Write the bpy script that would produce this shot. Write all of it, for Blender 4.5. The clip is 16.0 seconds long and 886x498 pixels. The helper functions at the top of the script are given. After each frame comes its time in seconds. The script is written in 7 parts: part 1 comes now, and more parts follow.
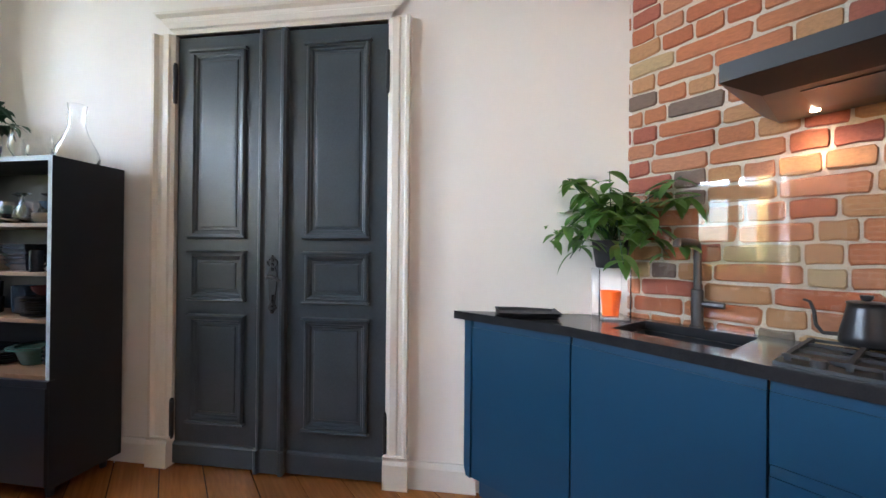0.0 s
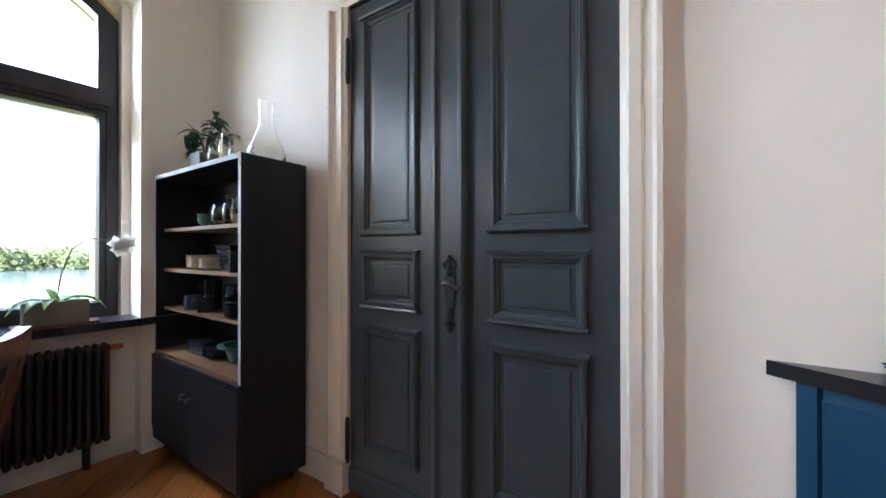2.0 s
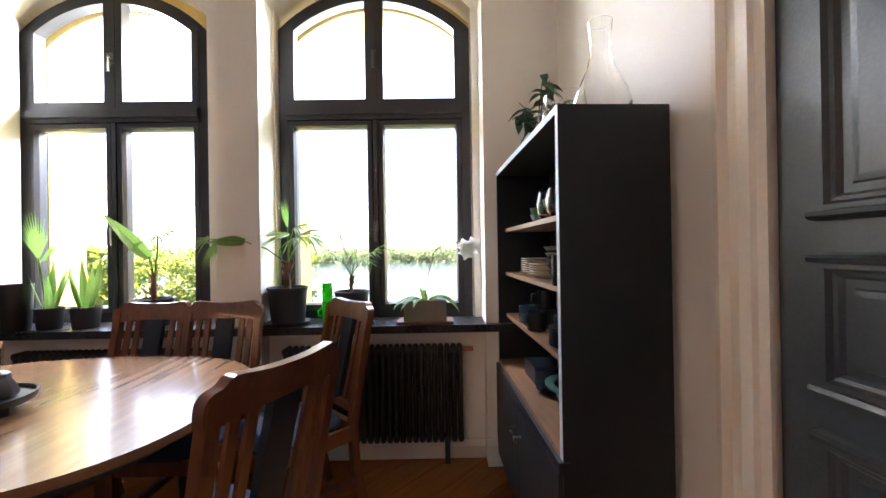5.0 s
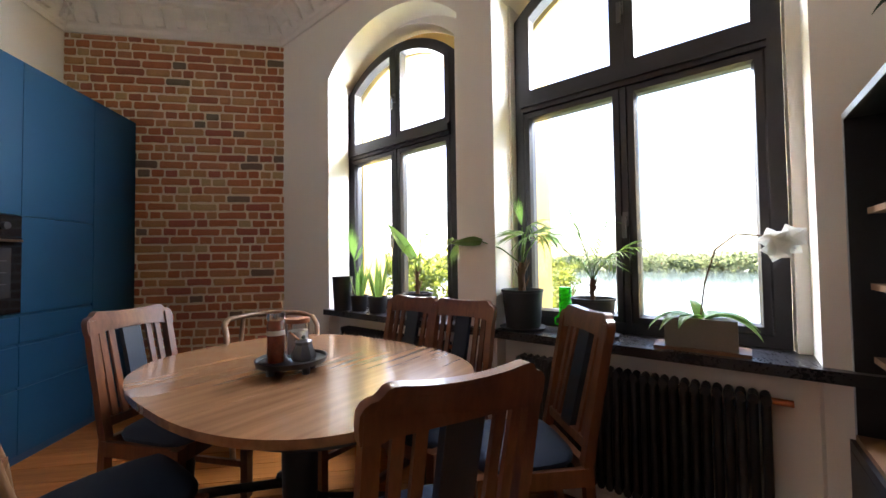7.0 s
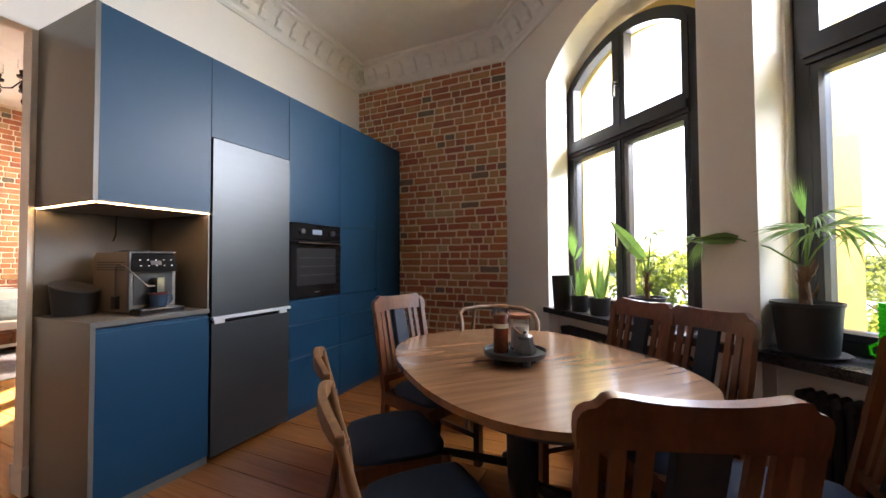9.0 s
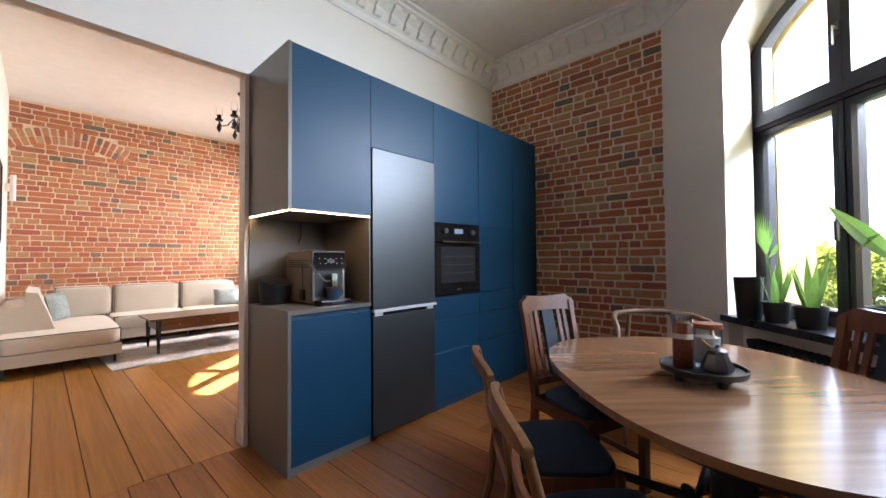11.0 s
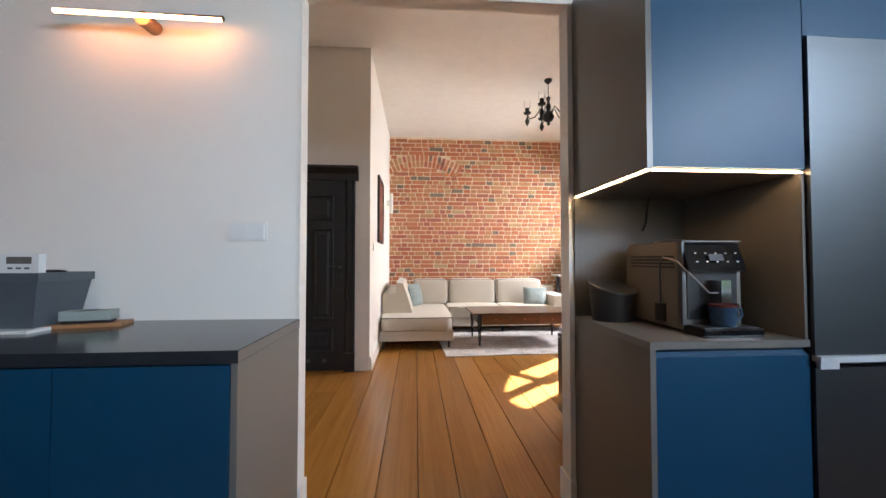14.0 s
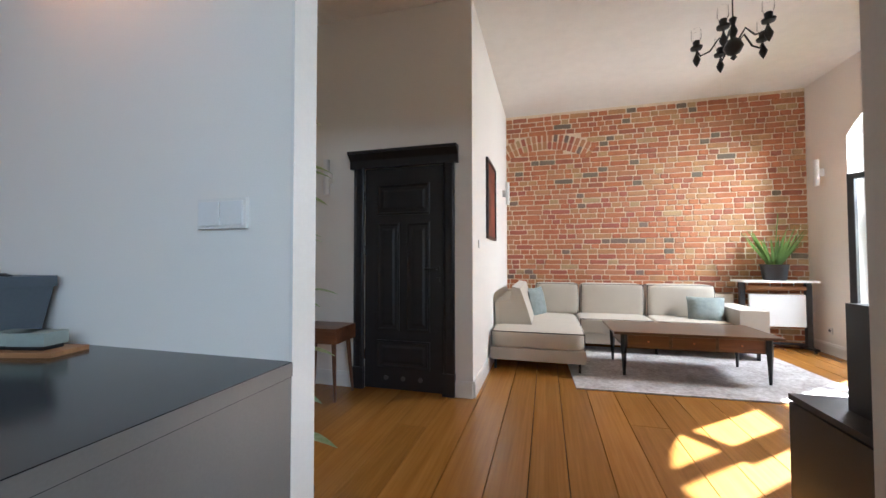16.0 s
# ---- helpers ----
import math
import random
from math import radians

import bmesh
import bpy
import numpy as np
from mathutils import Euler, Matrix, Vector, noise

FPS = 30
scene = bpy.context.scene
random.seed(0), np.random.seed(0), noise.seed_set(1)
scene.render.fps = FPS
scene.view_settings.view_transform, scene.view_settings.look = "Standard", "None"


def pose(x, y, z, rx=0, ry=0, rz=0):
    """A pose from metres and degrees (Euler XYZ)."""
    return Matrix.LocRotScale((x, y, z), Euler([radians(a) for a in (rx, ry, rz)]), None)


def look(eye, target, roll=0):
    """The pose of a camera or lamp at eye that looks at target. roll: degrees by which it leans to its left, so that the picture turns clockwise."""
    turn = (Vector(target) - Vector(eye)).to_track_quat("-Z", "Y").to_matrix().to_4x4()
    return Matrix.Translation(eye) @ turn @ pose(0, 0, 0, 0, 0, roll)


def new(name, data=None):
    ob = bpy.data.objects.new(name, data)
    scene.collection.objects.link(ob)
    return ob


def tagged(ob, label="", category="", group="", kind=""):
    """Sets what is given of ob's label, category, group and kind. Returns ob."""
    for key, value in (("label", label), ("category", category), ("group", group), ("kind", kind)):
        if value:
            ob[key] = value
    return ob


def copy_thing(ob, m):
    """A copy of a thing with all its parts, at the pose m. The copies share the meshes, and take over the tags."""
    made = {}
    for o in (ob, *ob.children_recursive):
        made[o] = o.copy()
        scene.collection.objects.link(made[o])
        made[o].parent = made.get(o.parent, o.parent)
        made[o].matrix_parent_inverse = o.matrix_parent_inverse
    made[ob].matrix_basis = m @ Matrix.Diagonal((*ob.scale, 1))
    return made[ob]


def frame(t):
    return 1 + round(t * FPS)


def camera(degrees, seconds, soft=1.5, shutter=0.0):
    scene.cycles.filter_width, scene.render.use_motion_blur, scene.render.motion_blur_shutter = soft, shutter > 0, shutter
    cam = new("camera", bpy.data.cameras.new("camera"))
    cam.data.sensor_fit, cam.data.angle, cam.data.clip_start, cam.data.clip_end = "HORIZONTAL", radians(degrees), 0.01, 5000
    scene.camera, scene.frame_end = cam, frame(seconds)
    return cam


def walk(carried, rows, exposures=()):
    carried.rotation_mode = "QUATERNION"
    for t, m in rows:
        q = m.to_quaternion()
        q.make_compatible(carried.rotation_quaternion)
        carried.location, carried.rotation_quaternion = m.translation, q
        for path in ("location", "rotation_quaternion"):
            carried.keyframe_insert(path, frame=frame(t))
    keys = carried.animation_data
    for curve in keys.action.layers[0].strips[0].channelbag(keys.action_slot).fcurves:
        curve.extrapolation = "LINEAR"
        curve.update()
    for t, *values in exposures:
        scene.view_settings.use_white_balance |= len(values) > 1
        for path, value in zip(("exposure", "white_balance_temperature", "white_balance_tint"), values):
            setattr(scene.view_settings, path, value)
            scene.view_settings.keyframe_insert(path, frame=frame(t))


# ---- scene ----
cam = camera(99.7, 16.0)
EXPOSURES = [(0, 5.15, 5850, 14), (1.5, 4.95, 5800, 14), (3.5, 5.4, 6250, 20), (6.5, 4.98, 6750, 21), (8, 4.85, 6500, 18), (9, 4.75, 6950, 22), (11.5, 4.8, 6050, 18), (12.5, 4.9, 6250, 17), (13.5, 4.57, 5900, 13), (14.5, 4.48, 5800, 13), (16, 4.23, 5450, 9)]
PATH = [
    (0, (0.097, 0.204, 1.251), (-1.093, -1.404, 1.261), 0.5),
    (0.5, (0.041, 0.024, 1.246), (-1.01, -1.677, 1.253), 0.4),
    (1, (-0.018, -0.169, 1.263), (-0.939, -1.944, 1.26), 0.4),
    (1.5, (-0.048, -0.341, 1.247), (-0.702, -2.231, 1.247), 0.2),
    (2, (-0.054, -0.495, 1.238), (-0.432, -2.459, 1.246), 0.0),
    (2.5, (-0.068, -0.649, 1.239), (-0.175, -2.646, 1.246), 0.1),
    (3, (-0.093, -0.798, 1.247), (0.193, -2.778, 1.244), -0.2),
    (3.5, (-0.073, -0.938, 1.25), (0.554, -2.838, 1.246), -0.6),
    (4, (-0.041, -1.07, 1.26), (0.858, -2.857, 1.252), -0.6),
    (4.2, (-0.03, -1.125, 1.259), (0.966, -2.859, 1.257), -0.7),
    (6.5, (0.195, -1.542, 1.262), (2.075, -2.223, 1.285), -1.0),
    (7, (0.227, -1.586, 1.223), (2.203, -1.887, 1.28), -0.8),
    (7.5, (0.24, -1.605, 1.227), (2.238, -1.577, 1.286), -0.7),
    (8, (0.225, -1.613, 1.225), (2.197, -1.285, 1.289), -0.5),
    (8.5, (0.215, -1.629, 1.219), (2.121, -1.026, 1.285), -0.3),
    (9, (0.188, -1.597, 1.239), (2.012, -0.779, 1.291), -0.3),
    (11.3, (0.155, -1.391, 1.241), (1.572, 0.02, 1.292), -0.4),
    (11.5, (0.133, -1.353, 1.228), (1.515, 0.092, 1.282), -0.4),
    (12, (0.103, -1.236, 1.223), (1.371, 0.311, 1.278), -0.4),
    (12.5, (0.122, -1.102, 1.221), (1.267, 0.536, 1.275), -0.3),
    (13, (0.227, -0.961, 1.219), (1.033, 0.868, 1.271), -0.4),
    (13.5, (0.304, -0.763, 1.204), (0.736, 1.189, 1.261), -0.2),
    (14, (0.346, -0.547, 1.218), (0.491, 1.447, 1.272), -0.0),
    (14.5, (0.411, -0.306, 1.219), (0.458, 1.692, 1.273), -0.1),
    (15, (0.46, -0.08, 1.213), (0.31, 1.914, 1.269), -0.4),
    (15.5, (0.459, 0.137, 1.207), (0.083, 2.101, 1.264), -0.3),
    (16, (0.465, 0.378, 1.215), (-0.066, 2.306, 1.269), -0.1),
]
walk(cam, [(t, look(eye, target, roll)) for t, eye, target, roll in PATH], exposures=EXPOSURES)

# ---- world, sun and lamps ----
world = bpy.data.worlds.new("sky")
scene.world = world
world.use_nodes = True
_wn = world.node_tree.nodes
_sky = _wn.new("ShaderNodeTexSky")
_sky.sky_type, _sky.sun_disc = "NISHITA", False
_sky.sun_elevation, _sky.sun_rotation = radians(35.2), radians(49)
_sky.air_density, _sky.dust_density = 1.0, 2.0
world.node_tree.links.new(_sky.outputs[0], _wn["Background"].inputs[0])
_wn["Background"].inputs[1].default_value = 0.056

SUN_WAY = Vector((-0.755, -0.656, -math.tan(radians(35.2)))).normalized()
sun_data = bpy.data.lights.new("sun", "SUN")
sun_data.energy, sun_data.angle, sun_data.color = 3.0, radians(0.6), (1.0, 0.95, 0.87)
sun = new("sun", sun_data)
sun.matrix_world = Matrix.Translation((12, 12, 14)) @ SUN_WAY.to_track_quat("-Z", "Y").to_matrix().to_4x4()


def sky_lamp(name, m, wide, high, watts, col):
    """An area lamp added outside a window's arched upper light to boost the skylight."""
    d = bpy.data.lights.new(name, "AREA")
    d.shape, d.size, d.size_y, d.energy, d.color = "RECTANGLE", wide, high, watts, col
    new(name, d).matrix_world = m


# ---- materials ----
def mat(name, col, rough=0.5, metal=0.0, var=0.12, scale=6.0, fine=60.0, bump=0.05, coat=0.0, stretch=(1, 1, 1), space="Object", rand=0.0, spec=0.5, warm=None, sheen=0.0):
    """A surface with variation at two scales and a fine relief. rand: variation between objects; warm: a second colour."""
    m = bpy.data.materials.new(name)
    m.use_nodes = True
    n, l = m.node_tree.nodes, m.node_tree.links
    p = n["Principled BSDF"]
    tc = n.new("ShaderNodeTexCoord")
    mp = n.new("ShaderNodeMapping")
    mp.inputs["Scale"].default_value = stretch
    l.new(tc.outputs[space], mp.inputs["Vector"])
    a, b = n.new("ShaderNodeTexNoise"), n.new("ShaderNodeTexNoise")
    a.inputs["Scale"].default_value, b.inputs["Scale"].default_value = scale, fine
    a.inputs["Detail"].default_value, b.inputs["Detail"].default_value = 4, 5
    for q in (a, b):
        l.new(mp.outputs[0], q.inputs["Vector"])
    add = n.new("ShaderNodeMath")
    add.operation = "ADD"
    l.new(a.outputs["Fac"], add.inputs[0])
    l.new(b.outputs["Fac"], add.inputs[1])
    half = n.new("ShaderNodeMath")
    half.operation = "MULTIPLY"
    half.inputs[1].default_value = 0.5
    l.new(add.outputs[0], half.inputs[0])
    ramp = n.new("ShaderNodeValToRGB")
    c2 = warm or tuple(min(1, c * (1 + var)) for c in col)
    c1 = tuple(c * (1 - var) for c in col)
    ramp.color_ramp.elements[0].position, ramp.color_ramp.elements[1].position = 0.3, 0.7
    ramp.color_ramp.elements[0].color, ramp.color_ramp.elements[1].color = (*c1, 1), (*c2, 1)
    l.new(half.outputs[0], ramp.inputs[0])
    out = ramp.outputs[0]
    if rand:
        oi = n.new("ShaderNodeObjectInfo")
        hsv = n.new("ShaderNodeHueSaturation")
        mr = n.new("ShaderNodeMapRange")
        mr.inputs["To Min"].default_value, mr.inputs["To Max"].default_value = 1 - rand, 1 + rand
        l.new(oi.outputs["Random"], mr.inputs["Value"])
        l.new(mr.outputs[0], hsv.inputs["Value"])
        l.new(out, hsv.inputs["Color"])
        out = hsv.outputs[0]
    l.new(out, p.inputs["Base Color"])
    rr = n.new("ShaderNodeMapRange")
    rr.inputs["To Min"].default_value, rr.inputs["To Max"].default_value = max(0.02, rough * 0.82), min(1, rough * 1.18)
    l.new(half.outputs[0], rr.inputs["Value"])
    l.new(rr.outputs[0], p.inputs["Roughness"])
    p.inputs["Metallic"].default_value = metal
    p.inputs["Coat Weight"].default_value = coat
    p.inputs["Specular IOR Level"].default_value = spec
    p.inputs["Sheen Weight"].default_value = sheen
    if bump:
        bp = n.new("ShaderNodeBump")
        bp.inputs["Strength"].default_value, bp.inputs["Distance"].default_value = bump, 0.01
        l.new(b.outputs["Fac"], bp.inputs["Height"])
        l.new(bp.outputs[0], p.inputs["Normal"])
    return m


def wood(name, dark, light, rough=0.4, ring=9.0, axis=0, rand=0.15, bump=0.06, coat=0.0, space="Object", swirl=0.8, fine=5.0):
    """Wood with grain that runs along one axis of the object."""
    m = mat(name, dark, rough, 0, 0.1, 3.0, 40.0, bump, coat, space=space, warm=light)
    n, l = m.node_tree.nodes, m.node_tree.links
    st = [ring, ring, ring]
    st[axis] = ring * 0.07
    mp = next(q for q in n if q.type == "MAPPING")
    mp.inputs["Scale"].default_value = st
    oi = n.new("ShaderNodeObjectInfo")
    sh = n.new("ShaderNodeVectorMath")
    sh.operation = "SCALE"
    sh.inputs[0].default_value = (37, 53, 71)
    l.new(oi.outputs["Random"], sh.inputs["Scale"])
    l.new(sh.outputs[0], mp.inputs["Location"])
    noises = [q for q in n if q.type == "TEX_NOISE"]
    noises[0].inputs["Scale"].default_value, noises[1].inputs["Scale"].default_value = 0.9, fine
    noises[0].inputs["Distortion"].default_value = swirl
    if rand:
        p = n["Principled BSDF"]
        src = p.inputs["Base Color"].links[0].from_socket
        hsv, mr = n.new("ShaderNodeHueSaturation"), n.new("ShaderNodeMapRange")
        mr.inputs["To Min"].default_value, mr.inputs["To Max"].default_value = 1 - rand, 1 + rand
        l.new(oi.outputs["Random"], mr.inputs["Value"])
        l.new(mr.outputs[0], hsv.inputs["Value"])
        l.new(src, hsv.inputs["Color"])
        l.new(hsv.outputs[0], p.inputs["Base Color"])
    return m


def brick_mat(name, stops, island=False):
    """Brick clay whose colour differs from piece to piece."""
    m = mat(name, (0.3, 0.12, 0.07), 0.9, 0, 0.25, 9, 90, 0.35)
    n, l = m.node_tree.nodes, m.node_tree.links
    p = n["Principled BSDF"]
    src = p.inputs["Base Color"].links[0].from_socket
    if island:
        rnd = n.new("ShaderNodeNewGeometry").outputs["Random Per Island"]
    else:
        rnd = n.new("ShaderNodeObjectInfo").outputs["Random"]
    ramp = n.new("ShaderNodeValToRGB")
    ramp.color_ramp.interpolation = "CONSTANT"
    els = ramp.color_ramp.elements
    for i, (pos, col) in enumerate(stops):
        e = els[i] if i < 2 else els.new(pos)
        e.position, e.color = pos, (*col, 1)
    l.new(rnd, ramp.inputs[0])
    grey = n.new("ShaderNodeRGBToBW")
    l.new(src, grey.inputs[0])
    mr = n.new("ShaderNodeMapRange")
    mr.inputs["From Min"].default_value, mr.inputs["From Max"].default_value = 0.1, 0.2
    mr.inputs["To Min"].default_value, mr.inputs["To Max"].default_value = 0.6, 1.3
    l.new(grey.outputs[0], mr.inputs["Value"])
    mx = n.new("ShaderNodeVectorMath")
    mx.operation = "SCALE"
    l.new(ramp.outputs[0], mx.inputs[0])
    l.new(mr.outputs[0], mx.inputs["Scale"])
    l.new(mx.outputs[0], p.inputs["Base Color"])
    return m


def glow(name, col, strength):
    m = bpy.data.materials.new(name)
    m.use_nodes = True
    p = m.node_tree.nodes["Principled BSDF"]
    p.inputs["Base Color"].default_value = (*[0.06 * c for c in col], 1)
    p.inputs["Emission Color"].default_value = (*col, 1)
    p.inputs["Emission Strength"].default_value = strength
    return m


def glass_mat(name, col=(1, 1, 1), rough=0.0, ior=1.45):
    m = bpy.data.materials.new(name)
    m.use_nodes = True
    p = m.node_tree.nodes["Principled BSDF"]
    p.inputs["Base Color"].default_value = (*col, 1)
    p.inputs["Transmission Weight"].default_value = 1
    p.inputs["Roughness"].default_value = rough
    p.inputs["IOR"].default_value = ior
    return m


PLASTER = mat("plaster", (0.85, 0.815, 0.755), 0.9, 0, 0.03, 1.2, 220, 0.08)
WHITE = mat("white_gloss_paint", (0.8, 0.78, 0.73), 0.35, 0, 0.03, 3, 80, 0.03)
CREAM = mat("cream_trim", (0.78, 0.73, 0.64), 0.4, 0, 0.04, 3, 80, 0.04)
STUCCO = mat("stucco", (0.85, 0.83, 0.79), 0.85, 0, 0.05, 8, 120, 0.1)
DOOR_PAINT = mat("dark_door_paint", (0.05, 0.064, 0.074), 0.33, 0, 0.25, 4, 140, 0.06)
BLACK_DOOR = mat("black_door_paint", (0.012, 0.013, 0.016), 0.4, 0, 0.2, 4, 140, 0.05)
SHELF_BLACK = mat("black_stain", (0.012, 0.014, 0.019), 0.45, 0, 0.35, 5, 130, 0.06)
# pale blue-grey: the window light on the shelf's front edges, put into the colour
SHELF_EDGE = mat("window_lit_edge", (0.42, 0.49, 0.54), 0.45, 0, 0.2, 9, 130, 0.05)
BLUE = mat("blue_lacquer", (0.005, 0.046, 0.098), 0.44, 0, 0.08, 2.5, 300, 0.02, spec=0.32)
BLUE_IN = mat("blue_recess", (0.012, 0.04, 0.08), 0.5, 0, 0.1, 3, 200, 0.02)
GREY_LAM = mat("grey_brown_laminate", (0.142, 0.134, 0.12), 0.34, 0, 0.08, 3, 160, 0.03)
WORKTOP = mat("black_stone", (0.022, 0.022, 0.024), 0.15, 0, 0.3, 14, 250, 0.02)
STEEL = mat("brushed_dark_steel", (0.088, 0.095, 0.101), 0.43, 0.9, 0.06, 3, 120, 0.03, stretch=(1, 1, 12))
ALUMINIUM = mat("brushed_aluminium", (0.72, 0.74, 0.76), 0.42, 0.35, 0.05, 4, 120, 0.02)
CHROME = mat("chrome", (0.7, 0.71, 0.72), 0.12, 1.0, 0.04, 5, 60, 0.0)
GUNMETAL = mat("gunmetal", (0.13, 0.13, 0.135), 0.32, 0.85, 0.1, 8, 120, 0.02)
KETTLE = mat("dark_kettle_steel", (0.06, 0.06, 0.063), 0.3, 0.8, 0.1, 8, 120, 0.02)
BLACK_GLASS = mat("black_glass", (0.008, 0.008, 0.009), 0.06, 0, 0.1, 3, 60, 0.0)
BLACK_PLASTIC = mat("black_plastic", (0.014, 0.014, 0.015), 0.42, 0, 0.15, 8, 160, 0.03)
BLACK_IRON = mat("black_iron", (0.026, 0.027, 0.03), 0.5, 0.3, 0.3, 12, 130, 0.12)
DARK_FRAME = mat("dark_window_paint", (0.028, 0.027, 0.032), 0.4, 0, 0.2, 5, 140, 0.06)
SILL_MAT = mat("dark_sill_paint", (0.02, 0.02, 0.024), 0.28, 0, 0.2, 5, 120, 0.04)
MORTAR = mat("lime_mortar", (0.78, 0.67, 0.52), 0.95, 0, 0.15, 8, 110, 0.4)
MORTAR_GREY = mat("grey_lime_mortar", (0.62, 0.54, 0.43), 0.95, 0, 0.2, 8, 110, 0.4)
YELLOW = mat("yellow_render", (0.72, 0.50, 0.16), 0.9, 0, 0.08, 4, 90, 0.1)
FABRIC_BLUE = mat("dark_blue_fabric", (0.009, 0.024, 0.058), 0.75, 0, 0.25, 12, 400, 0.12)
SPLAT_SATIN = mat("blue_black_satin", (0.006, 0.013, 0.028), 0.5, 0, 0.3, 12, 300, 0.06)
SOFA_FABRIC = mat("beige_fabric", (0.56, 0.505, 0.425), 0.92, 0, 0.06, 5, 500, 0.12, sheen=0.15)
PIPING = mat("dark_piping", (0.06, 0.055, 0.05), 0.8, 0, 0.1, 8, 200, 0.0)
CUSHION = mat("grey_green_cushion", (0.25, 0.29, 0.28), 0.9, 0, 0.35, 16, 300, 0.1)
RUG_MAT = mat("faded_rug", (0.46, 0.39, 0.37), 0.97, 0, 0.4, 3.4, 30, 0.25, warm=(0.76, 0.74, 0.73))
FLOOR_WOOD = wood("pine_plank", (0.31, 0.132, 0.024), (0.46, 0.205, 0.04), 0.27, 4.5, 0, 0.16, 0.004, 0.05, swirl=0.9, fine=3.5)
KITCHEN_WOOD = wood("reddish_pine_plank", (0.22, 0.076, 0.018), (0.36, 0.136, 0.033), 0.29, 4.5, 0, 0.18, 0.004, 0.05, swirl=0.9, fine=3.5)
for _m in (FLOOR_WOOD, KITCHEN_WOOD):
    for _q in _m.node_tree.nodes:
        if _q.type == "MAPPING":
            _q.inputs["Scale"].default_value = (2.4, 4.5, 4.5)
        if _q.type == "VALTORGB":
            _q.color_ramp.elements[0].position, _q.color_ramp.elements[1].position = 0.25, 0.75
        if _q.type == "MAP_RANGE" and _q.outputs[0].links[0].to_socket.name == "Roughness":
            _q.inputs["To Min"].default_value, _q.inputs["To Max"].default_value = 0.24, 0.28
        if _q.type == "BUMP":
            _q.inputs["Strength"].default_value = 0.0008
FLOOR_GAP = mat("floor_gap", (0.03, 0.015, 0.008), 0.9)
OAK_DARK = wood("chair_oak", (0.095, 0.03, 0.013), (0.2, 0.072, 0.03), 0.3, 14, 2, 0.1, 0.03, 0.3)
OAK_LIGHT = wood("light_oak", (0.14, 0.064, 0.026), (0.26, 0.13, 0.058), 0.38, 12, 2, 0.1, 0.05)
BENTWOOD = wood("dull_bentwood", (0.12, 0.066, 0.034), (0.2, 0.115, 0.062), 0.45, 12, 0, 0.1, 0.04)
TABLE_WOOD = wood("table_walnut", (0.20, 0.10, 0.048), (0.36, 0.205, 0.105), 0.24, 7, 0, 0.0, 0.03, 0.3)
TABLE_DARK = mat("table_dark_leg", (0.012, 0.012, 0.013), 0.5, 0, 0.3, 8, 120, 0.08)
SHELF_WOOD = wood("shelf_wood", (0.16, 0.075, 0.034), (0.28, 0.15, 0.075), 0.45, 10, 0, 0.1, 0.04)
WALNUT = wood("walnut", (0.075, 0.028, 0.012), (0.2, 0.08, 0.034), 0.35, 12, 0, 0.1, 0.04, 0.2)
COAT_DARK = wood("dark_coffee_wood", (0.06, 0.03, 0.018), (0.15, 0.085, 0.05), 0.32, 9, 0, 0.08, 0.03, 0.2)
CERAMIC_DARK = mat("dark_glazed_ceramic", (0.018, 0.022, 0.028), 0.18, 0, 0.3, 10, 90, 0.02, rand=0.4)
CERAMIC_PALE = mat("pale_ceramic", (0.5, 0.44, 0.36), 0.3, 0, 0.1, 10, 90, 0.02, rand=0.2)
CERAMIC_GREEN = mat("green_ceramic", (0.06, 0.13, 0.11), 0.22, 0, 0.15, 10, 90, 0.02)
CERAMIC_BLUE = mat("blue_ceramic", (0.03, 0.06, 0.1), 0.2, 0, 0.2, 10, 90, 0.02)
CERAMIC_RED = mat("red_brown_ceramic", (0.10, 0.03, 0.03), 0.2, 0, 0.2, 10, 90, 0.02)
POT_BLACK = mat("anthracite_pot", (0.022, 0.023, 0.026), 0.5, 0, 0.2, 7, 150, 0.05)
POT_GREY = mat("taupe_planter", (0.22, 0.19, 0.165), 0.6, 0, 0.1, 7, 150, 0.06)
SOIL = mat("soil", (0.03, 0.02, 0.013), 1.0, 0, 0.4, 40, 200, 0.6)
LEAF = mat("leaf_green", (0.09, 0.195, 0.052), 0.38, 0, 0.4, 14, 90, 0.05, warm=(0.17, 0.32, 0.08))
LEAF_PALE = mat("pale_leaf_green", (0.10, 0.19, 0.05), 0.42, 0, 0.3, 14, 90, 0.05, warm=(0.2, 0.32, 0.09))
LEAF_DEEP = mat("deep_leaf_green", (0.03, 0.085, 0.04), 0.4, 0, 0.4, 14, 90, 0.05)
LEAF_VAR = mat("variegated_leaf", (0.2, 0.36, 0.12), 0.45, 0, 0.3, 22, 60, 0.03, warm=(0.6, 0.65, 0.4))
BARK = mat("palm_bark", (0.16, 0.085, 0.045), 0.95, 0, 0.4, 20, 140, 0.5)
PETAL = mat("white_petal", (0.82, 0.82, 0.78), 0.6, 0, 0.04, 10, 90, 0.03)
PAPER_WHITE = mat("white_plastic", (0.78, 0.78, 0.76), 0.4, 0, 0.03, 6, 90, 0.0)
ORANGE = mat("orange_plastic", (0.95, 0.14, 0.012), 0.3, 0, 0.05, 6, 90, 0.0)
BOX_GREY = mat("blue_grey_plastic", (0.085, 0.1, 0.115), 0.5, 0, 0.1, 6, 120, 0.02)
